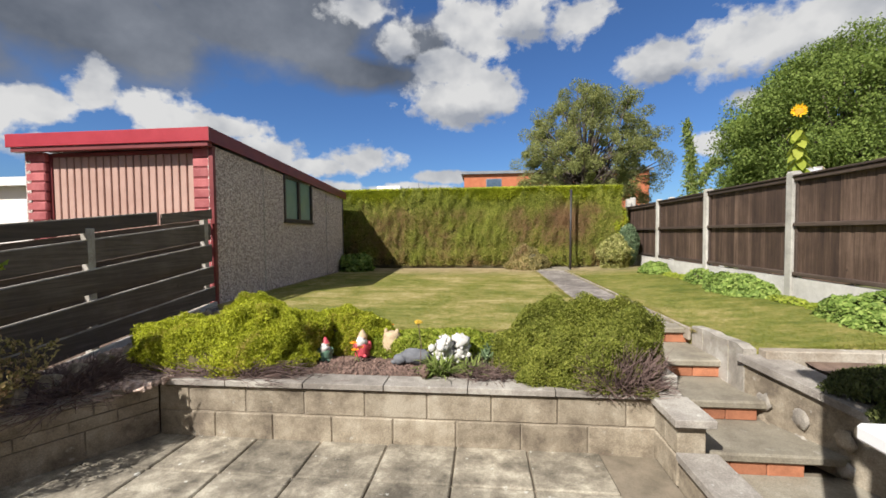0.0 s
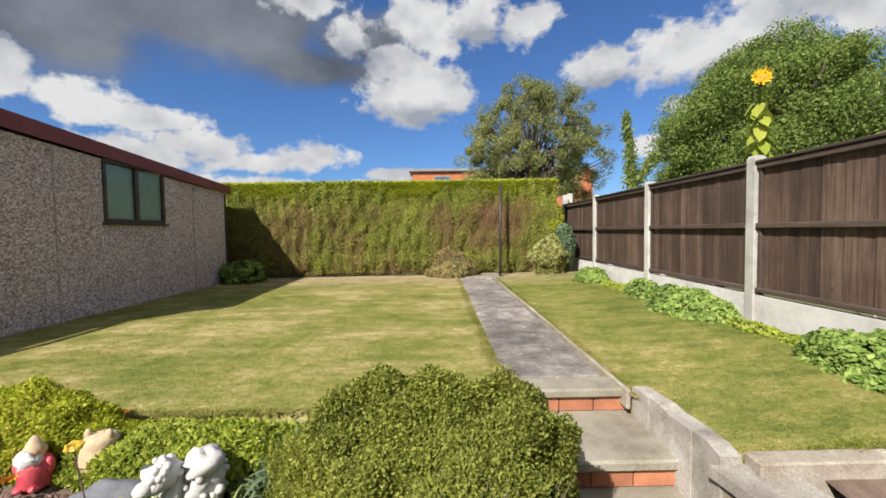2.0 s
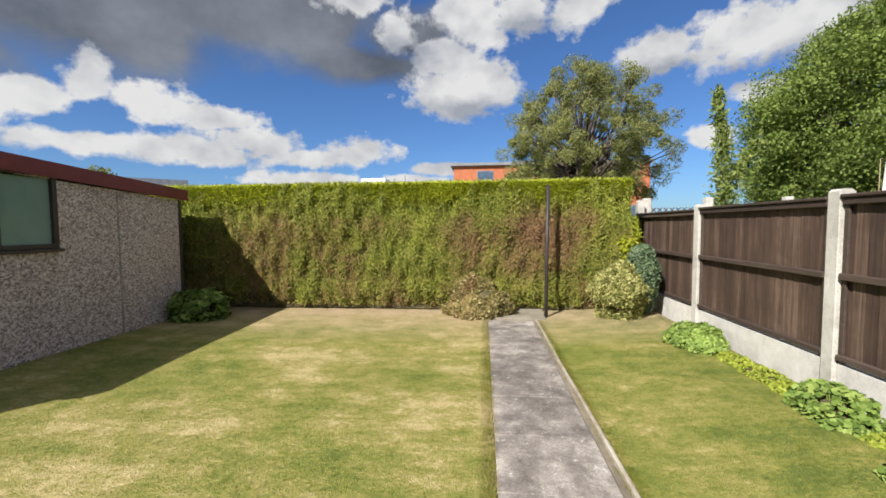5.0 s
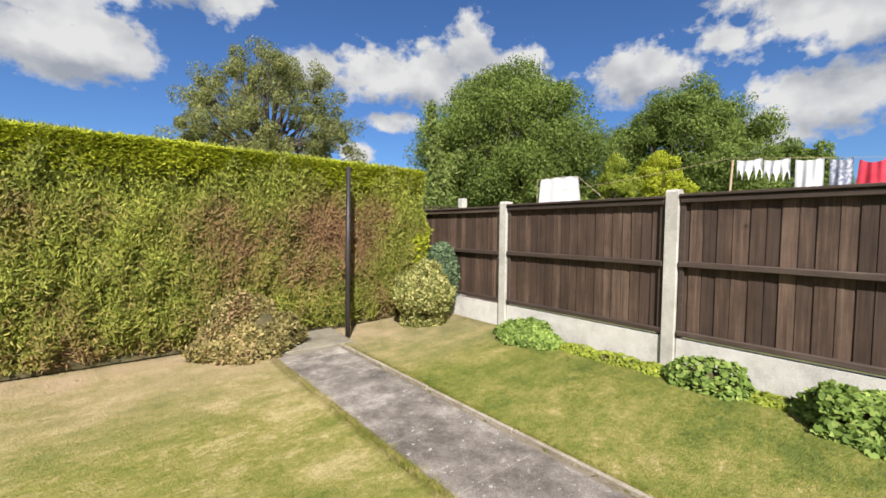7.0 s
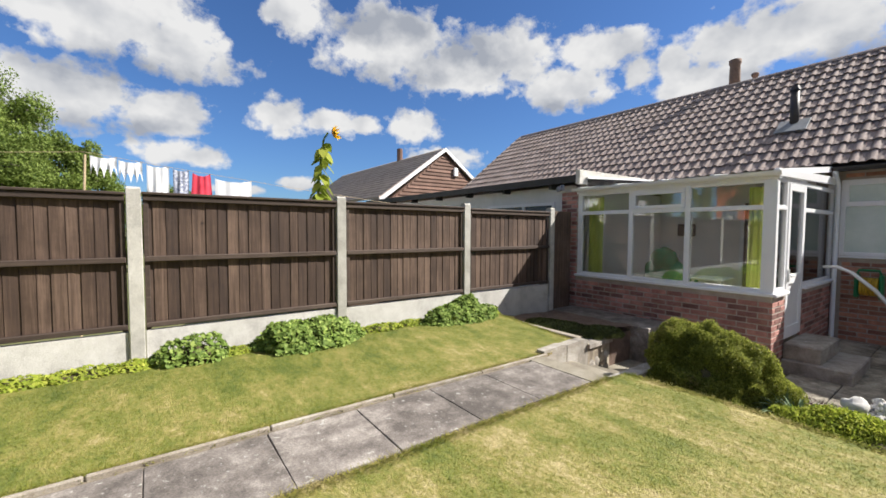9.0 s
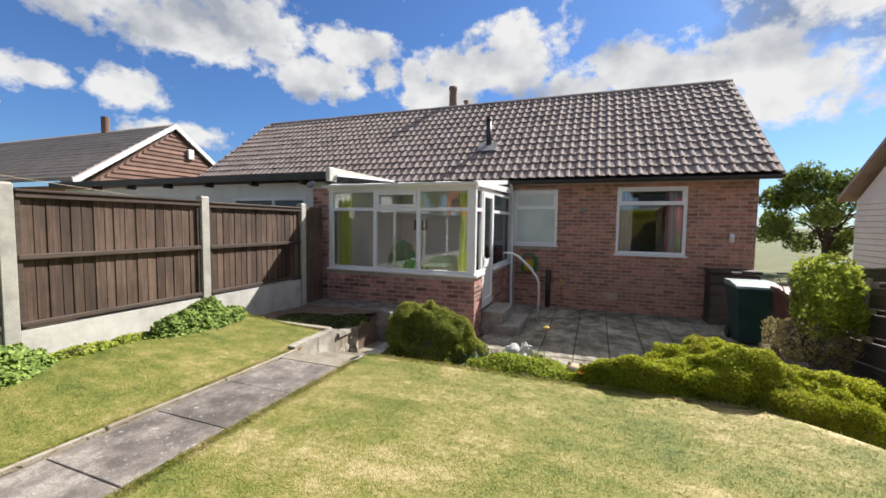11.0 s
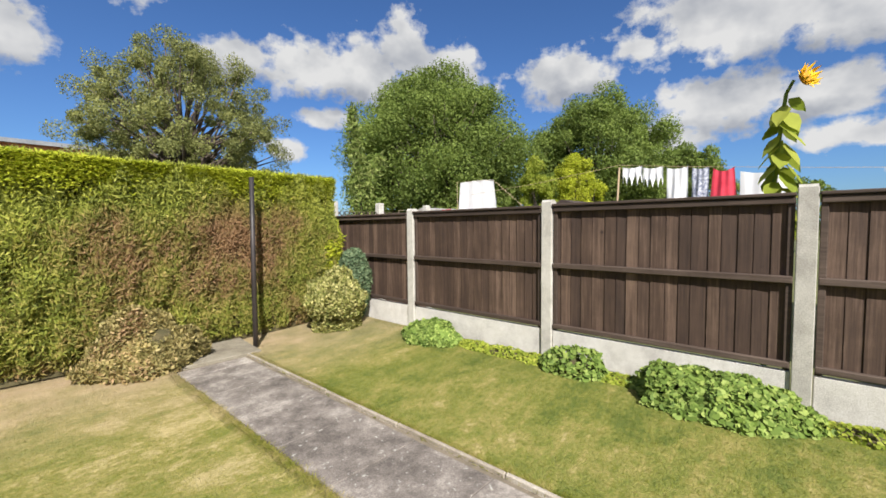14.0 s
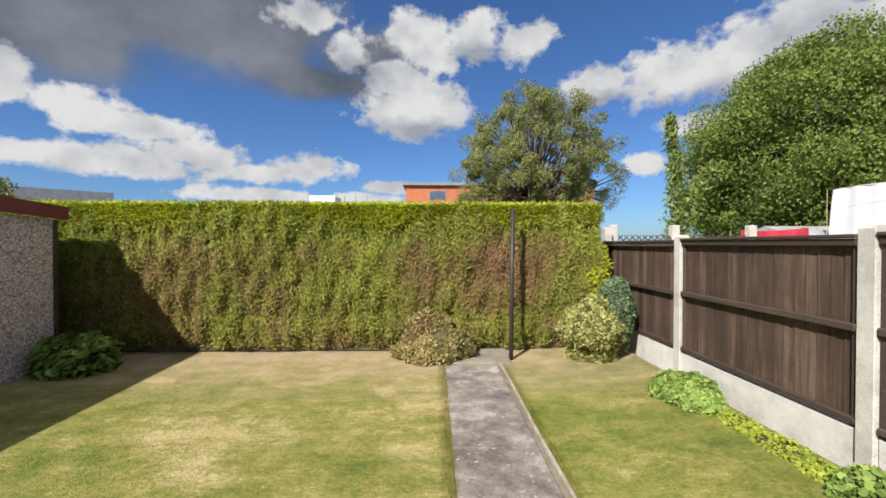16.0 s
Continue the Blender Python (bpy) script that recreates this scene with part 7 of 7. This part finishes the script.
# ---- sunflower ----
sf = thing("sunflower", (4.44, 6.62, -0.05), "tall sunflower with one yellow head above the fence", "sunflower")
part("stem", Shape().tube([(4.44, 6.62, -0.05), (4.46, 6.62, 1.5), (4.38, 6.58, 2.5), (4.33, 6.54, 2.90), (4.30, 6.50, 2.98)], [0.018, 0.017, 0.014, 0.012, 0.01], 8), M_GERAN, sf, "", True)
v, f = [], []
for k in range(32):
    z, a = 2.06 + 0.026 * k, k * 2.4 + random.uniform(-0.5, 0.5)
    ln = 0.15 - 0.001 * k
    d, w = Vector((math.cos(a), math.sin(a), random.uniform(-1.1, -0.1))), Vector((-math.sin(a), math.cos(a), random.uniform(-0.4, 0.4)))
    o = Vector((4.40 - 0.07 * k / 32, 6.58 - 0.04 * k / 32, z))
    n = len(v)
    for u, h in ((0.12, 0.01), (0.45, 0.056), (0.75, 0.044), (1.0, 0.005)):
        c = o + d * ln * u - Vector((0, 0, 0.05 * u * u))
        v += [tuple(c - w * h), tuple(c + Vector((0, 0, -0.012))), tuple(c + w * h)]
    f += [(n + 3 * i + j, n + 3 * i + j + 1, n + 3 * i + j + 4, n + 3 * i + j + 3) for i in range(3) for j in range(2)]
ob = new("leaves", fast_mesh("leaves", np.array(v) - np.array(base_of(sf)), f, M_LIMELEAF))
ob.parent = sf
hd = pose(4.27, 6.44, 2.97, 72, 0, -32) @ Matrix.Scale(0.66, 4)
s = Shape()
for k in range(26):
    a, r = 2 * math.pi * k / 26, 0.110 + 0.015 * (k % 3)
    c, q = math.cos(a), math.sin(a)
    bend = 0.05 + 0.03 * math.sin(k * 2.7)
    pts = [(0.05 * c, 0.05 * q, 0), (0.10 * c - 0.022 * q, 0.10 * q + 0.022 * c, bend * 0.6), (r * c, r * q, bend * (1.2 + 0.4 * (k % 2))), (0.10 * c + 0.022 * q, 0.10 * q - 0.022 * c, bend * 0.6)]
    s.add([tuple(hd @ Vector(p)) for p in pts], [(0, 1, 2, 3)])
part("petals", s, M_YELLOW, sf, "golden yellow ray petals")
s = Shape().lathe([(0.03, -0.03), (0.075, -0.012), (0.078, 0.01), (0.05, 0.022), (0.01, 0.024)], (0, 0, 0), 16)
s.v = [tuple(hd @ Vector(p)) for p in s.v]
part("disc", s, M_SEED, sf, "brown seed disc", True)

# ---- beyond the garden ----


def tree(name, x, y, height, radius, base, mat, count, leaf, label, seed, lean=0.0, clump=(0.10, 0.22), clumps=70):
    """Tapered trunk, forking limbs and a crown of leaf clumps with gaps between."""
    t = thing(name, (x, y, -0.06), label, "tree")
    rnd = random.Random(seed)
    mid = base + (height - base) * 0.45
    s = Shape().tube([(x, y, -0.06), (x + 0.1, y, base * 0.6), (x + lean, y, mid)], [0.30 * radius / 5, 0.24 * radius / 5, 0.15 * radius / 5], 9)
    part("trunk", s, M_BARK, t, "", True)
    lim = Shape()
    centres = []
    for k in range(clumps):
        a, u = rnd.uniform(0, 2 * math.pi), rnd.uniform(-1, 1)
        rr = rnd.uniform(0.35, 1.0) ** 0.5
        w = math.sqrt(1 - u * u)
        wz = (height - base) / 2
        taper = 1.0 - 0.18 * u
        c = Vector((x + lean + radius * rr * w * math.cos(a) * taper, y + radius * rr * w * math.sin(a) * taper, base + wz + wz * rr * u * 0.92))
        centres.append((c, rnd.uniform(*clump) * radius))
        if k % 2 == 0:
            o = Vector((x + lean * 0.5, y, base * 0.7 + (mid - base * 0.7) * rnd.uniform(0.2, 1.0)))
            m = o.lerp(c, 0.5) + Vector((rnd.uniform(-.3, .3), rnd.uniform(-.3, .3), 0.25))
            lim.tube([o, m, c], [0.11 * radius / 5, 0.06 * radius / 5, 0.02 * radius / 5], 5)
    part("limb_work", lim, M_BARK, t, "", True)
    pts, nrm = [], []
    per = count // clumps
    for c, r in centres:
        d = RNG.normal(0, 1, (per, 3))
        d /= np.linalg.norm(d, axis=1)[:, None]
        q = d * np.array([1, 1, 0.92]) * r * (RNG.uniform(0.25, 1.0, (per, 1)) ** (0.5))
        q *= (1 + 0.25 * lumps(q + np.array(c), 2.5 / r))[:, None]
        pts.append(np.array(c) + q)
        nrm.append(d + np.array([0, 0, 0.3]))
    leaf_part("crown", np.concatenate(pts), np.concatenate(nrm), leaf, leaf * 0.6, mat, t, "crown of many small leaves", 0.9)
    return t


tree("ash_tree", 8.2, 33.5, 13.2, 5.5, 2.2, M_TREEB, 105000, 0.115, "open-crowned olive-green tree beyond the hedge", 3, 0.2, clump=(0.05, 0.13), clumps=340)
tree("broadleaf_tree", 17.0, 21.3, 10.3, 5.0, 0.8, M_TREE, 230000, 0.115, "dense rounded green tree beyond the fence", 8, clump=(0.10, 0.22), clumps=420)
tree("broadleaf_tree", 27.2, 16.6, 10.8, 4.6, 0.8, M_TREE, 140000, 0.14, "dense green tree standing further off", 12, clump=(0.11, 0.23), clumps=300)
tree("broadleaf_tree", 31.5, 12.4, 7.6, 2.8, 0.8, M_TREE, 45000, 0.16, "smaller green tree at the end of the row", 15, clump=(0.13, 0.26), clumps=140)
def sapling(x, y):
    """A slender bent sapling hung with long drooping leaves."""
    t = thing("willow_sapling", (x, y, -0.06), "slender bent sapling with drooping bright green leaves", "tree")
    main = [(x + 0.22 * math.sin(u * 2.6) - 0.30 * u, y, -0.06 + 5.35 * u) for u in np.linspace(0, 1, 9)]
    arm = [main[4], (x + 0.35, y, 3.35), (x + 0.75, y, 3.95), (x + 0.95, y, 3.85)]
    part("trunk", Shape().tube(main, [0.05 - 0.005 * k for k in range(9)], 7), M_BARK, t, "", True)
    part("side_branch", Shape().tube(arm, [0.02, 0.015, 0.01, 0.005], 6), M_BARK, t, "", True)
    pts = []
    for line, lo, wide, n in ((main, 0.2, 0.42, 3400), (arm, 0.2, 0.24, 1200)):
        u = RNG.uniform(lo, 1, n) * (len(line) - 1)
        k = np.minimum(u.astype(int), len(line) - 2)
        ln = np.array(line)
        c = ln[k] + (ln[k + 1] - ln[k]) * (u - k)[:, None]
        r = wide * (1.05 - 0.85 * u / (len(line) - 1))[:, None]
        d = RNG.normal(0, 0.55, (n, 3)) * r
        d[:, 2] -= np.abs(d[:, 0]) * 0.8
        pts.append(c + d)
    p = np.concatenate(pts)
    side_ = RNG.normal(0, 1, p.shape) * np.array([1, 1, 0.3])
    leaf_part("crown", p, side_, 0.13, 0.045, M_STRAP, t, "long drooping leaves", 0.5, 0.6)


sapling(7.5, 15.8)
tree("golden_conifer", 18.9, 14.3, 5.5, 1.2, 0.5, M_HEDGETOP, 50000, 0.08, "rounded golden conifer beyond the fence", 5, clump=(0.18, 0.34), clumps=120)
tree("green_conifer", 17.0, 15.4, 5.2, 0.9, 0.4, M_LIMELEAF, 26000, 0.08, "narrow green conifer beside the golden one", 6, clump=(0.18, 0.34), clumps=80)
tree("dark_shrub", 12.5, 16.4, 3.6, 1.5, 0.3, M_TREE, 15000, 0.12, "dark green shrub beyond the fence", 7, clumps=40)
tree("dark_shrub", 22.5, 9.3, 3.7, 1.4, 0.3, M_TREE, 13000, 0.12, "dark green shrub behind the washing", 9, clumps=40)
tree("dark_shrub", 22.0, 7.4, 3.6, 1.3, 0.3, M_LIMELEAF, 10000, 0.12, "bright green shrub behind the washing", 10, clumps=36)
tree("distant_tree", 40.0, 6.5, 5.6, 3.2, 0.6, M_TREE, 14000, 0.2, "distant round green tree", 11, clumps=40)
tree("distant_tree", -22.0, 25.5, 6.0, 3.4, 0.6, M_TREEB, 14000, 0.2, "distant green trees behind the garages", 13, clumps=40)
tree("distant_tree", -15.0, 20.5, 4.4, 1.7, 0.6, M_TREEB, 9000, 0.16, "wispy treetop behind the garages", 14, clumps=26)


def block_building(name, cx, cy, turn, length, depth, height, mat, bands, label, roof_over=0.8):
    t = thing(name, (cx, cy, -0.06), label, "building")
    m = pose(cx, cy, 0, 0, 0, turn)
    part("wall", Shape().box(-length / 2, length / 2, 0, depth, -0.06, height, 0, m), mat, t)
    part("roof", Shape().box(-length / 2 - roof_over, length / 2 + roof_over, -roof_over, depth + roof_over, height, height + 0.45, 0, m), M_STEEL, t, "flat grey roof edge")
    for z0, z1, n, wd in bands:
        for k in range(n):
            x = -length / 2 + length * (k + 0.5) / n
            w = part("window", Shape().box(x - wd / 2, x + wd / 2, -0.08, -0.003, z0, z1, 0, m), M_STEEL, t)
            part("pane", Shape().box(x - wd / 2 + 0.1, x + wd / 2 - 0.1, -0.10, -0.082, z0 + 0.1, z1 - 0.1, 0, m), M_FARGLASS, w)
    return t


sch = block_building("school_building", 12.0, 70.0, 0, 30.0, 14.0, 11.4, M_SCHOOL, [(9.2, 10.6, 3, 2.6), (3.0, 5.0, 8, 2.2)], "orange-red brick school building with a flat grey roof", 0.5)
low = block_building("school_building", -18.0, 66.0, 6, 22.0, 14.0, 7.6, M_STEEL, [(5.0, 6.6, 8, 2.3)], "low grey school block with overhanging roof", 1.4)
plant = thing("roof_plant", (-15.5, 66.0, 8.0), "white plant housing on the flat school roof", "roof plant")
part("housing", Shape().box(-17.6, -13.6, 68.0, 72.0, 8.0, 9.5, 0.1), M_WHITE, plant)
part("parapet", Shape().box(-18.4, -12.8, 67.6, 72.4, 8.02, 8.4), M_STEEL, plant)
for k in range(3):
    part("mast", Shape().tube([(-12.2 + 1.7 * k, 68, 8.0), (-12.2 + 1.7 * k, 68, 9.4 + 0.5 * (k == 1))], 0.07, 6), M_STEEL, plant)
gre = block_building("office_building", -58.0, 60.0, 42, 40.0, 14.0, 8.2, M_BUFF, [(4.6, 7.6, 12, 2.9)], "long buff and grey building with glazed upper storey", 1.2)
part("plant_room", Shape().box(2, 14, 3, 10, 8.6, 10.2, 0, pose(-58, 60, 0, 0, 0, 42)), M_STEEL, gre)

# the next bungalow along the row
nb = thing("neighbouring_bungalow", (21, -3.1, 0), "neighbouring bungalow with a tile-hung gable and white bargeboards", "house")
NX0, NX1, NYC, NW, NE, NR = 15.2, 27.5, -3.1, 3.35, 3.15, 5.55
part("wall", Shape().box(NX0 + 0.1, NX1, NYC - 3.0, NYC + 3.0, -0.06, NE - 0.1), M_BRICK, nb)
part("gable", Shape().prism([(NYC - 3.1, NE - 0.15), (NYC + 3.1, NE - 0.15), (NYC, NR - 0.12)], "x", NX0 + 0.02, NX0 + 0.2), M_HUNG, nb, "brown tile-hung gable")
for k in range(14):
    z = NE - 0.1 + k * 0.165
    hw = 3.0 * (NR - 0.2 - z) / (NR - NE)
    if hw > 0.1:
        part("hung_tile_course", Shape().add(
            [(NX0 - 0.03, NYC - hw, z), (NX0 - 0.03, NYC + hw, z), (NX0 + 0.015, NYC + hw - 0.1, z + 0.17), (NX0 + 0.015, NYC - hw + 0.1, z + 0.17)], [(0, 1, 2, 3)]).add(
            [(NX0 - 0.03, NYC - hw, z), (NX0 - 0.03, NYC + hw, z), (NX0 + 0.02, NYC + hw, z - 0.005), (NX0 + 0.02, NYC - hw, z - 0.005)], [(0, 1, 2, 3)]), M_HUNG, nb)
for sgn in (-1, 1):
    part("bargeboard", Shape().prism([(NYC + sgn * (NW + 0.1), NE - 0.16), (NYC, NR - 0.04), (NYC, NR + 0.14), (NYC + sgn * (NW + 0.1), NE + 0.04)], "x", NX0 - 0.12, NX0 - 0.06), M_UPVC, nb, "white bargeboard")
    part("roof_slope", Shape().prism([(NYC + sgn * (NW + 0.1), NE), (NYC, NR + 0.06), (NYC, NR + 0.14), (NYC + sgn * (NW + 0.1), NE + 0.08)], "x", NX0 - 0.06, NX1), M_LIGHTERTILE, nb)
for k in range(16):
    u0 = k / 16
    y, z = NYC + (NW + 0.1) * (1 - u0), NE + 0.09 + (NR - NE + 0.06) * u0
    part("tile_course", Shape().box(NX0 - 0.05, NX1, y - 0.22, y, z - 0.02, z + 0.03, 0, None), M_LIGHTERTILE, nb)
part("flue", Shape().tube([(NX0 + 4.2, NYC, NR), (NX0 + 4.2, NYC, NR + 0.75)], 0.16, 10), M_HUNG, nb)
part("gable_lamp", Shape().box(NX0 - 0.12, NX0 - 0.03, NYC - 0.75, NYC - 0.50, NR - 1.15, NR - 0.75, 0.02), M_UPVC, nb)
ng2 = thing("felt_roofed_shed", (9.5, 4.2, 0), "low shed with a pale flat roof beyond the fence", "shed")
part("wall", Shape().box(7.4, 12.5, 3.2, 5.2, 0, 2.18), M_FENCE, ng2)
part("roof", Shape().box(7.2, 12.7, 3.0, 5.45, 2.20, 2.30, 0.01), M_WHITE, ng2, "pale roof edge")
sh2 = thing("garden_shed", (13, 11.5, 0), "brown garden shed with a shallow felt roof", "shed")
part("wall", Shape().box(11.8, 14.2, 10.6, 12.6, 0, 2.35), M_FENCE, sh2)
part("roof", Shape().prism([(10.4, 2.36), (11.6, 2.72), (12.8, 2.36), (12.8, 2.30), (10.4, 2.30)], "x", 11.5, 14.5), M_BUNKER, sh2)
sh3 = thing("garden_shed", (10, 14.3, 0), "low grey-roofed shed among the shrubs", "shed")
part("wall", Shape().box(8.6, 11.4, 13.4, 15.0, 0, 2.2), M_FENCE, sh3)
part("roof", Shape().prism([(13.2, 2.2), (14.2, 2.5), (15.2, 2.2)], "x", 8.4, 11.6), M_ROOFING, sh3)

# the house on the other side, its white-clad wall and a drive fence
wh = thing("white_clad_house", (-11, -3, 0), "pale weatherboarded house on the neighbouring plot", "house")
part("wall", Shape().box(-15.0, -7.6, -7.0, -0.4, -0.06, 2.75), M_BRICK, wh)
for k in range(17):
    part("cladding_board", Shape().box(-15.02, -7.58, -0.40, -0.375 + 0.004 * (k % 2), 0.05 + 0.16 * k, 0.195 + 0.16 * k, 0.004), M_WHITE, wh)
    part("cladding_board", Shape().box(-7.60, -7.575 + 0.004 * (k % 2), -7.0, -0.40, 0.05 + 0.16 * k, 0.195 + 0.16 * k, 0.004), M_WHITE, wh)
for sgn in (-1, 1):
    part("roof_slope", Shape().prism([(-3.7 + sgn * 3.7, 2.72), (-3.7, 5.3), (-3.7, 5.42), (-3.7 + sgn * 3.7, 2.84)], "x", -15.3, -7.3), M_TILE, wh)
part("gable", Shape().prism([(-7.0, 2.75), (-0.4, 2.75), (-3.7, 5.25)], "x", -7.75, -7.6), M_WHITE, wh)
tree("garden_tree", -13.0, 3.6, 4.6, 1.6, 0.6, M_TREE, 16000, 0.10, "leafy green garden tree on the neighbouring plot", 31, clumps=60)
tree("garden_tree", -8.4, 2.2, 2.6, 0.9, 0.4, M_LIMELEAF, 9000, 0.07, "rounded green shrub on the neighbouring plot", 33, clumps=40)
tree("distant_tree", -26.0, -4.0, 6.5, 3.2, 0.6, M_TREE, 16000, 0.2, "distant trees closing the view behind the houses", 35, clumps=60)
tree("distant_tree", -30.0, 6.0, 6.0, 3.4, 0.6, M_TREE, 16000, 0.2, "distant trees closing the view behind the houses", 36, clumps=60)

tree("distant_tree", -9.5, -13.0, 4.6, 2.6, 0.5, M_TREE, 14000, 0.16, "distant trees closing the view behind the houses", 41, clumps=60)
tree("distant_tree", -15.0, -16.0, 5.4, 3.0, 0.5, M_TREEB, 14000, 0.18, "distant trees closing the view behind the houses", 42, clumps=60)

# washing on the line
LXX = 8.4
linep = solid("clothes_prop", Shape().tube([(LXX, 9.15, 0.0), (LXX, 9.02, 3.05)], 0.018, 6), M_TERRA, "thin wooden clothes prop holding up the line", "prop")
solid("washing_line", Shape().tube([(LXX, 12.5, 2.75), (LXX, 10.8, 2.88), (LXX, 9.02, 3.09), (LXX, 8.0, 2.96), (LXX, 6.2, 2.76), (LXX, 2.0, 2.35)], 0.004, 4), M_TERRA, "white plastic washing line strung across the next garden", "line")


def washing(name, y0, y1, drop, mat, label, x=LXX, sag=0.03, scallop=0.0, top=None, flare=0.0):
    ztop = top or (2.76 + 0.33 * (min(y0, y1) - 6.2) / 2.82)

    def fn(u, v):
        y = y0 + (y1 - y0) * (u + flare * (u - 0.5) * (1 - v))
        z = ztop - sag * 4 * u * (1 - u) - (1 - v) * drop * (1 - scallop * abs(math.sin(u * 4 * math.pi)))
        return (x + 0.03 * math.sin(u * 7 + v * 3) * (1 - v) + 0.006 * math.sin(u * 19), y, z)

    s = Shape().sheet(36, 10, fn)
    n = len(s.v)
    s.v += [(a + 0.008, b, c) for a, b, c in s.v[:n]]
    s.f += [tuple(i + n for i in reversed(q)) for q in list(s.f)]
    return solid(name, s, mat, label, "laundry", "washing on the line", smooth=True)


solid("washing_line", Shape().tube([(8.9, 13.36, -0.05), (8.9, 13.36, 3.16), (8.9, 12.2, 3.12), (8.9, 11.2, 2.30), (8.9, 11.2, -0.05)], 0.006, 5), M_TERRA, "slack washing line on thin poles near the fence", "line")
solid("washing_line", Shape().tube([(8.2, 14.9, -0.05), (8.2, 14.9, 2.44), (8.2, 13.8, 2.415), (8.2, 12.8, 2.43), (8.2, 12.8, -0.05)], 0.006, 5), M_TERRA, "low washing line on thin poles behind the trellis", "line")
washing("underwear", 8.62, 8.96, 0.32, M_LINEN, "row of small white garments pegged on the line", scallop=0.5)
washing("underwear", 8.28, 8.60, 0.34, M_LINEN, "row of small white garments pegged on the line", scallop=0.45)
washing("towel", 7.90, 8.22, 0.62, M_LINEN, "white towel hanging on the line")
washing("shirt", 7.60, 7.84, 0.50, M_PATTERN, "blue and white patterned shirt on the line")
washing("red_blouse", 7.26, 7.54, 0.56, M_REDCLOTH, "bright red blouse hanging on the line", flare=0.3, sag=0.06)
washing("bed_sheet", 6.55, 7.18, 0.52, M_LINEN, "white sheet draped over the line", sag=0.05)
washing("bed_sheet", 12.2, 13.25, 1.15, M_LINEN, "white sheet billowing near the fence", x=8.9, sag=-0.02, top=3.13, flare=0.25)
washing("red_towel", 13.0, 14.6, 0.30, M_REDCLOTH, "red patterned cloth hanging low behind the trellis", x=8.2, top=2.42)

# ---- bricks and roof tiles, piece by piece ----
BL, BH, BJ = 0.211, 0.060, 0.0155
brick_cache = {}


def brick_mesh(length, mat):
    key = (round(length, 3), mat.name)
    if key not in brick_cache:
        brick_cache[key] = Shape().box(-length / 2, length / 2, -0.018, 0.018, -BH / 2, BH / 2, 0.004).mesh("brick", mat)
    return brick_cache[key]


def brick_face(parent, origin, along, out, run, z0, z1, holes, mat, budget):
    """Stretcher courses on a wall face; past the budget the bricks are joined in one part."""
    turn = math.atan2(along[1], along[0])
    k, made, rv, rf = 0, 0, [], []
    z = z0
    spots = []
    while z + BH <= z1 + 0.01:
        s = -(BL + BJ) * (0.5 if k % 2 else 0.0)
        while s < run:
            a, b = max(s, 0.0), min(s + BL, run)
            cuts = [(a, b)]
            for h0, h1, hz0, hz1 in holes:
                if z < hz1 and z + BH > hz0:
                    nxt = []
                    for c, d in cuts:
                        if d <= h0 or c >= h1:
                            nxt.append((c, d))
                        else:
                            if c < h0:
                                nxt.append((c, h0))
                            if d > h1:
                                nxt.append((h1, d))
                    cuts = nxt
            for c, d in cuts:
                if d - c > 0.03:
                    spots.append(((c + d) / 2, round((d - c) / 0.02) * 0.02 if d - c < BL - 0.02 else BL, z + BH / 2))
            s += BL + BJ
        z += BH + BJ
        k += 1
    for i, (u, ln, zz) in enumerate(spots):
        ln = max(ln, 0.03)
        p = Vector((origin[0] + along[0] * u, origin[1] + along[1] * u, zz)) + Vector((out[0], out[1], 0)) * (-0.018 + random.uniform(0, 0.003))
        if i < budget:
            piece("brick", brick_mesh(ln, mat), parent, p, (0, 0, turn))
        else:
            me = brick_mesh(ln, mat)
            v = np.array([q.co[:] for q in me.vertices]) @ np.array(Matrix.Rotation(turn, 3, "Z")).T + np.array(p)
            for poly in me.polygons:
                f = [q + sum(len(x) for x in rv) for q in poly.vertices]
                rf.append(tuple(f))
            rv.append(v)
    if rv:
        me = bpy.data.meshes.new("bricks")
        me.from_pydata(np.concatenate(rv) - np.array(base_of(parent)), [], rf)
        me.materials.append(mat)
        ob = new("bricks", me)
        ob.parent, ob["kind"] = parent, "stuff"


flip_x = lambda h: (1.20 - h[1], 1.20 - h[0], h[2] - 0.04, h[3])
brick_face(dwarf, (CX1, CY, 0), (-1, 0), (0, 1), CX1 - CX0, 0.0, SILL - 0.04, [], M_BRICK2, 300)
brick_face(dwarf, (CX0, CY - 0.0, 0), (0, -1), (-1, 0), CY - DY1, 0.0, SILL - 0.04, [], M_BRICK2, 60)
brick_face(dwarf, (CX0, DY0, 0), (0, -1), (-1, 0), DY0 - HY, 0.0, SILL - 0.04, [], M_BRICK2, 0)
brick_face(pier, (4.52, CY, 0), (-1, 0), (0, 1), 4.52 - CX1 - 0.004, 0.0, 2.55, [], M_BRICK2, 80)
brick_face(wall_n, (1.20, HY, 0), (-1, 0), (0, 1), 1.20 - HXR, 0.02, WTOP - 0.01, [flip_x(SW), flip_x(BW)], M_BRICK, 300)
for o, jig in TILE_SPOTS:
    ob = new("tile", tile_me)
    ob.parent = roof_n
    ob.location = o + Vector((0, 0, jig)) - base_of(roof_n)
    ob.rotation_euler = (Matrix.Rotation(-pitch, 3, "X") @ Matrix.Rotation(math.pi, 3, "Z")).to_euler()
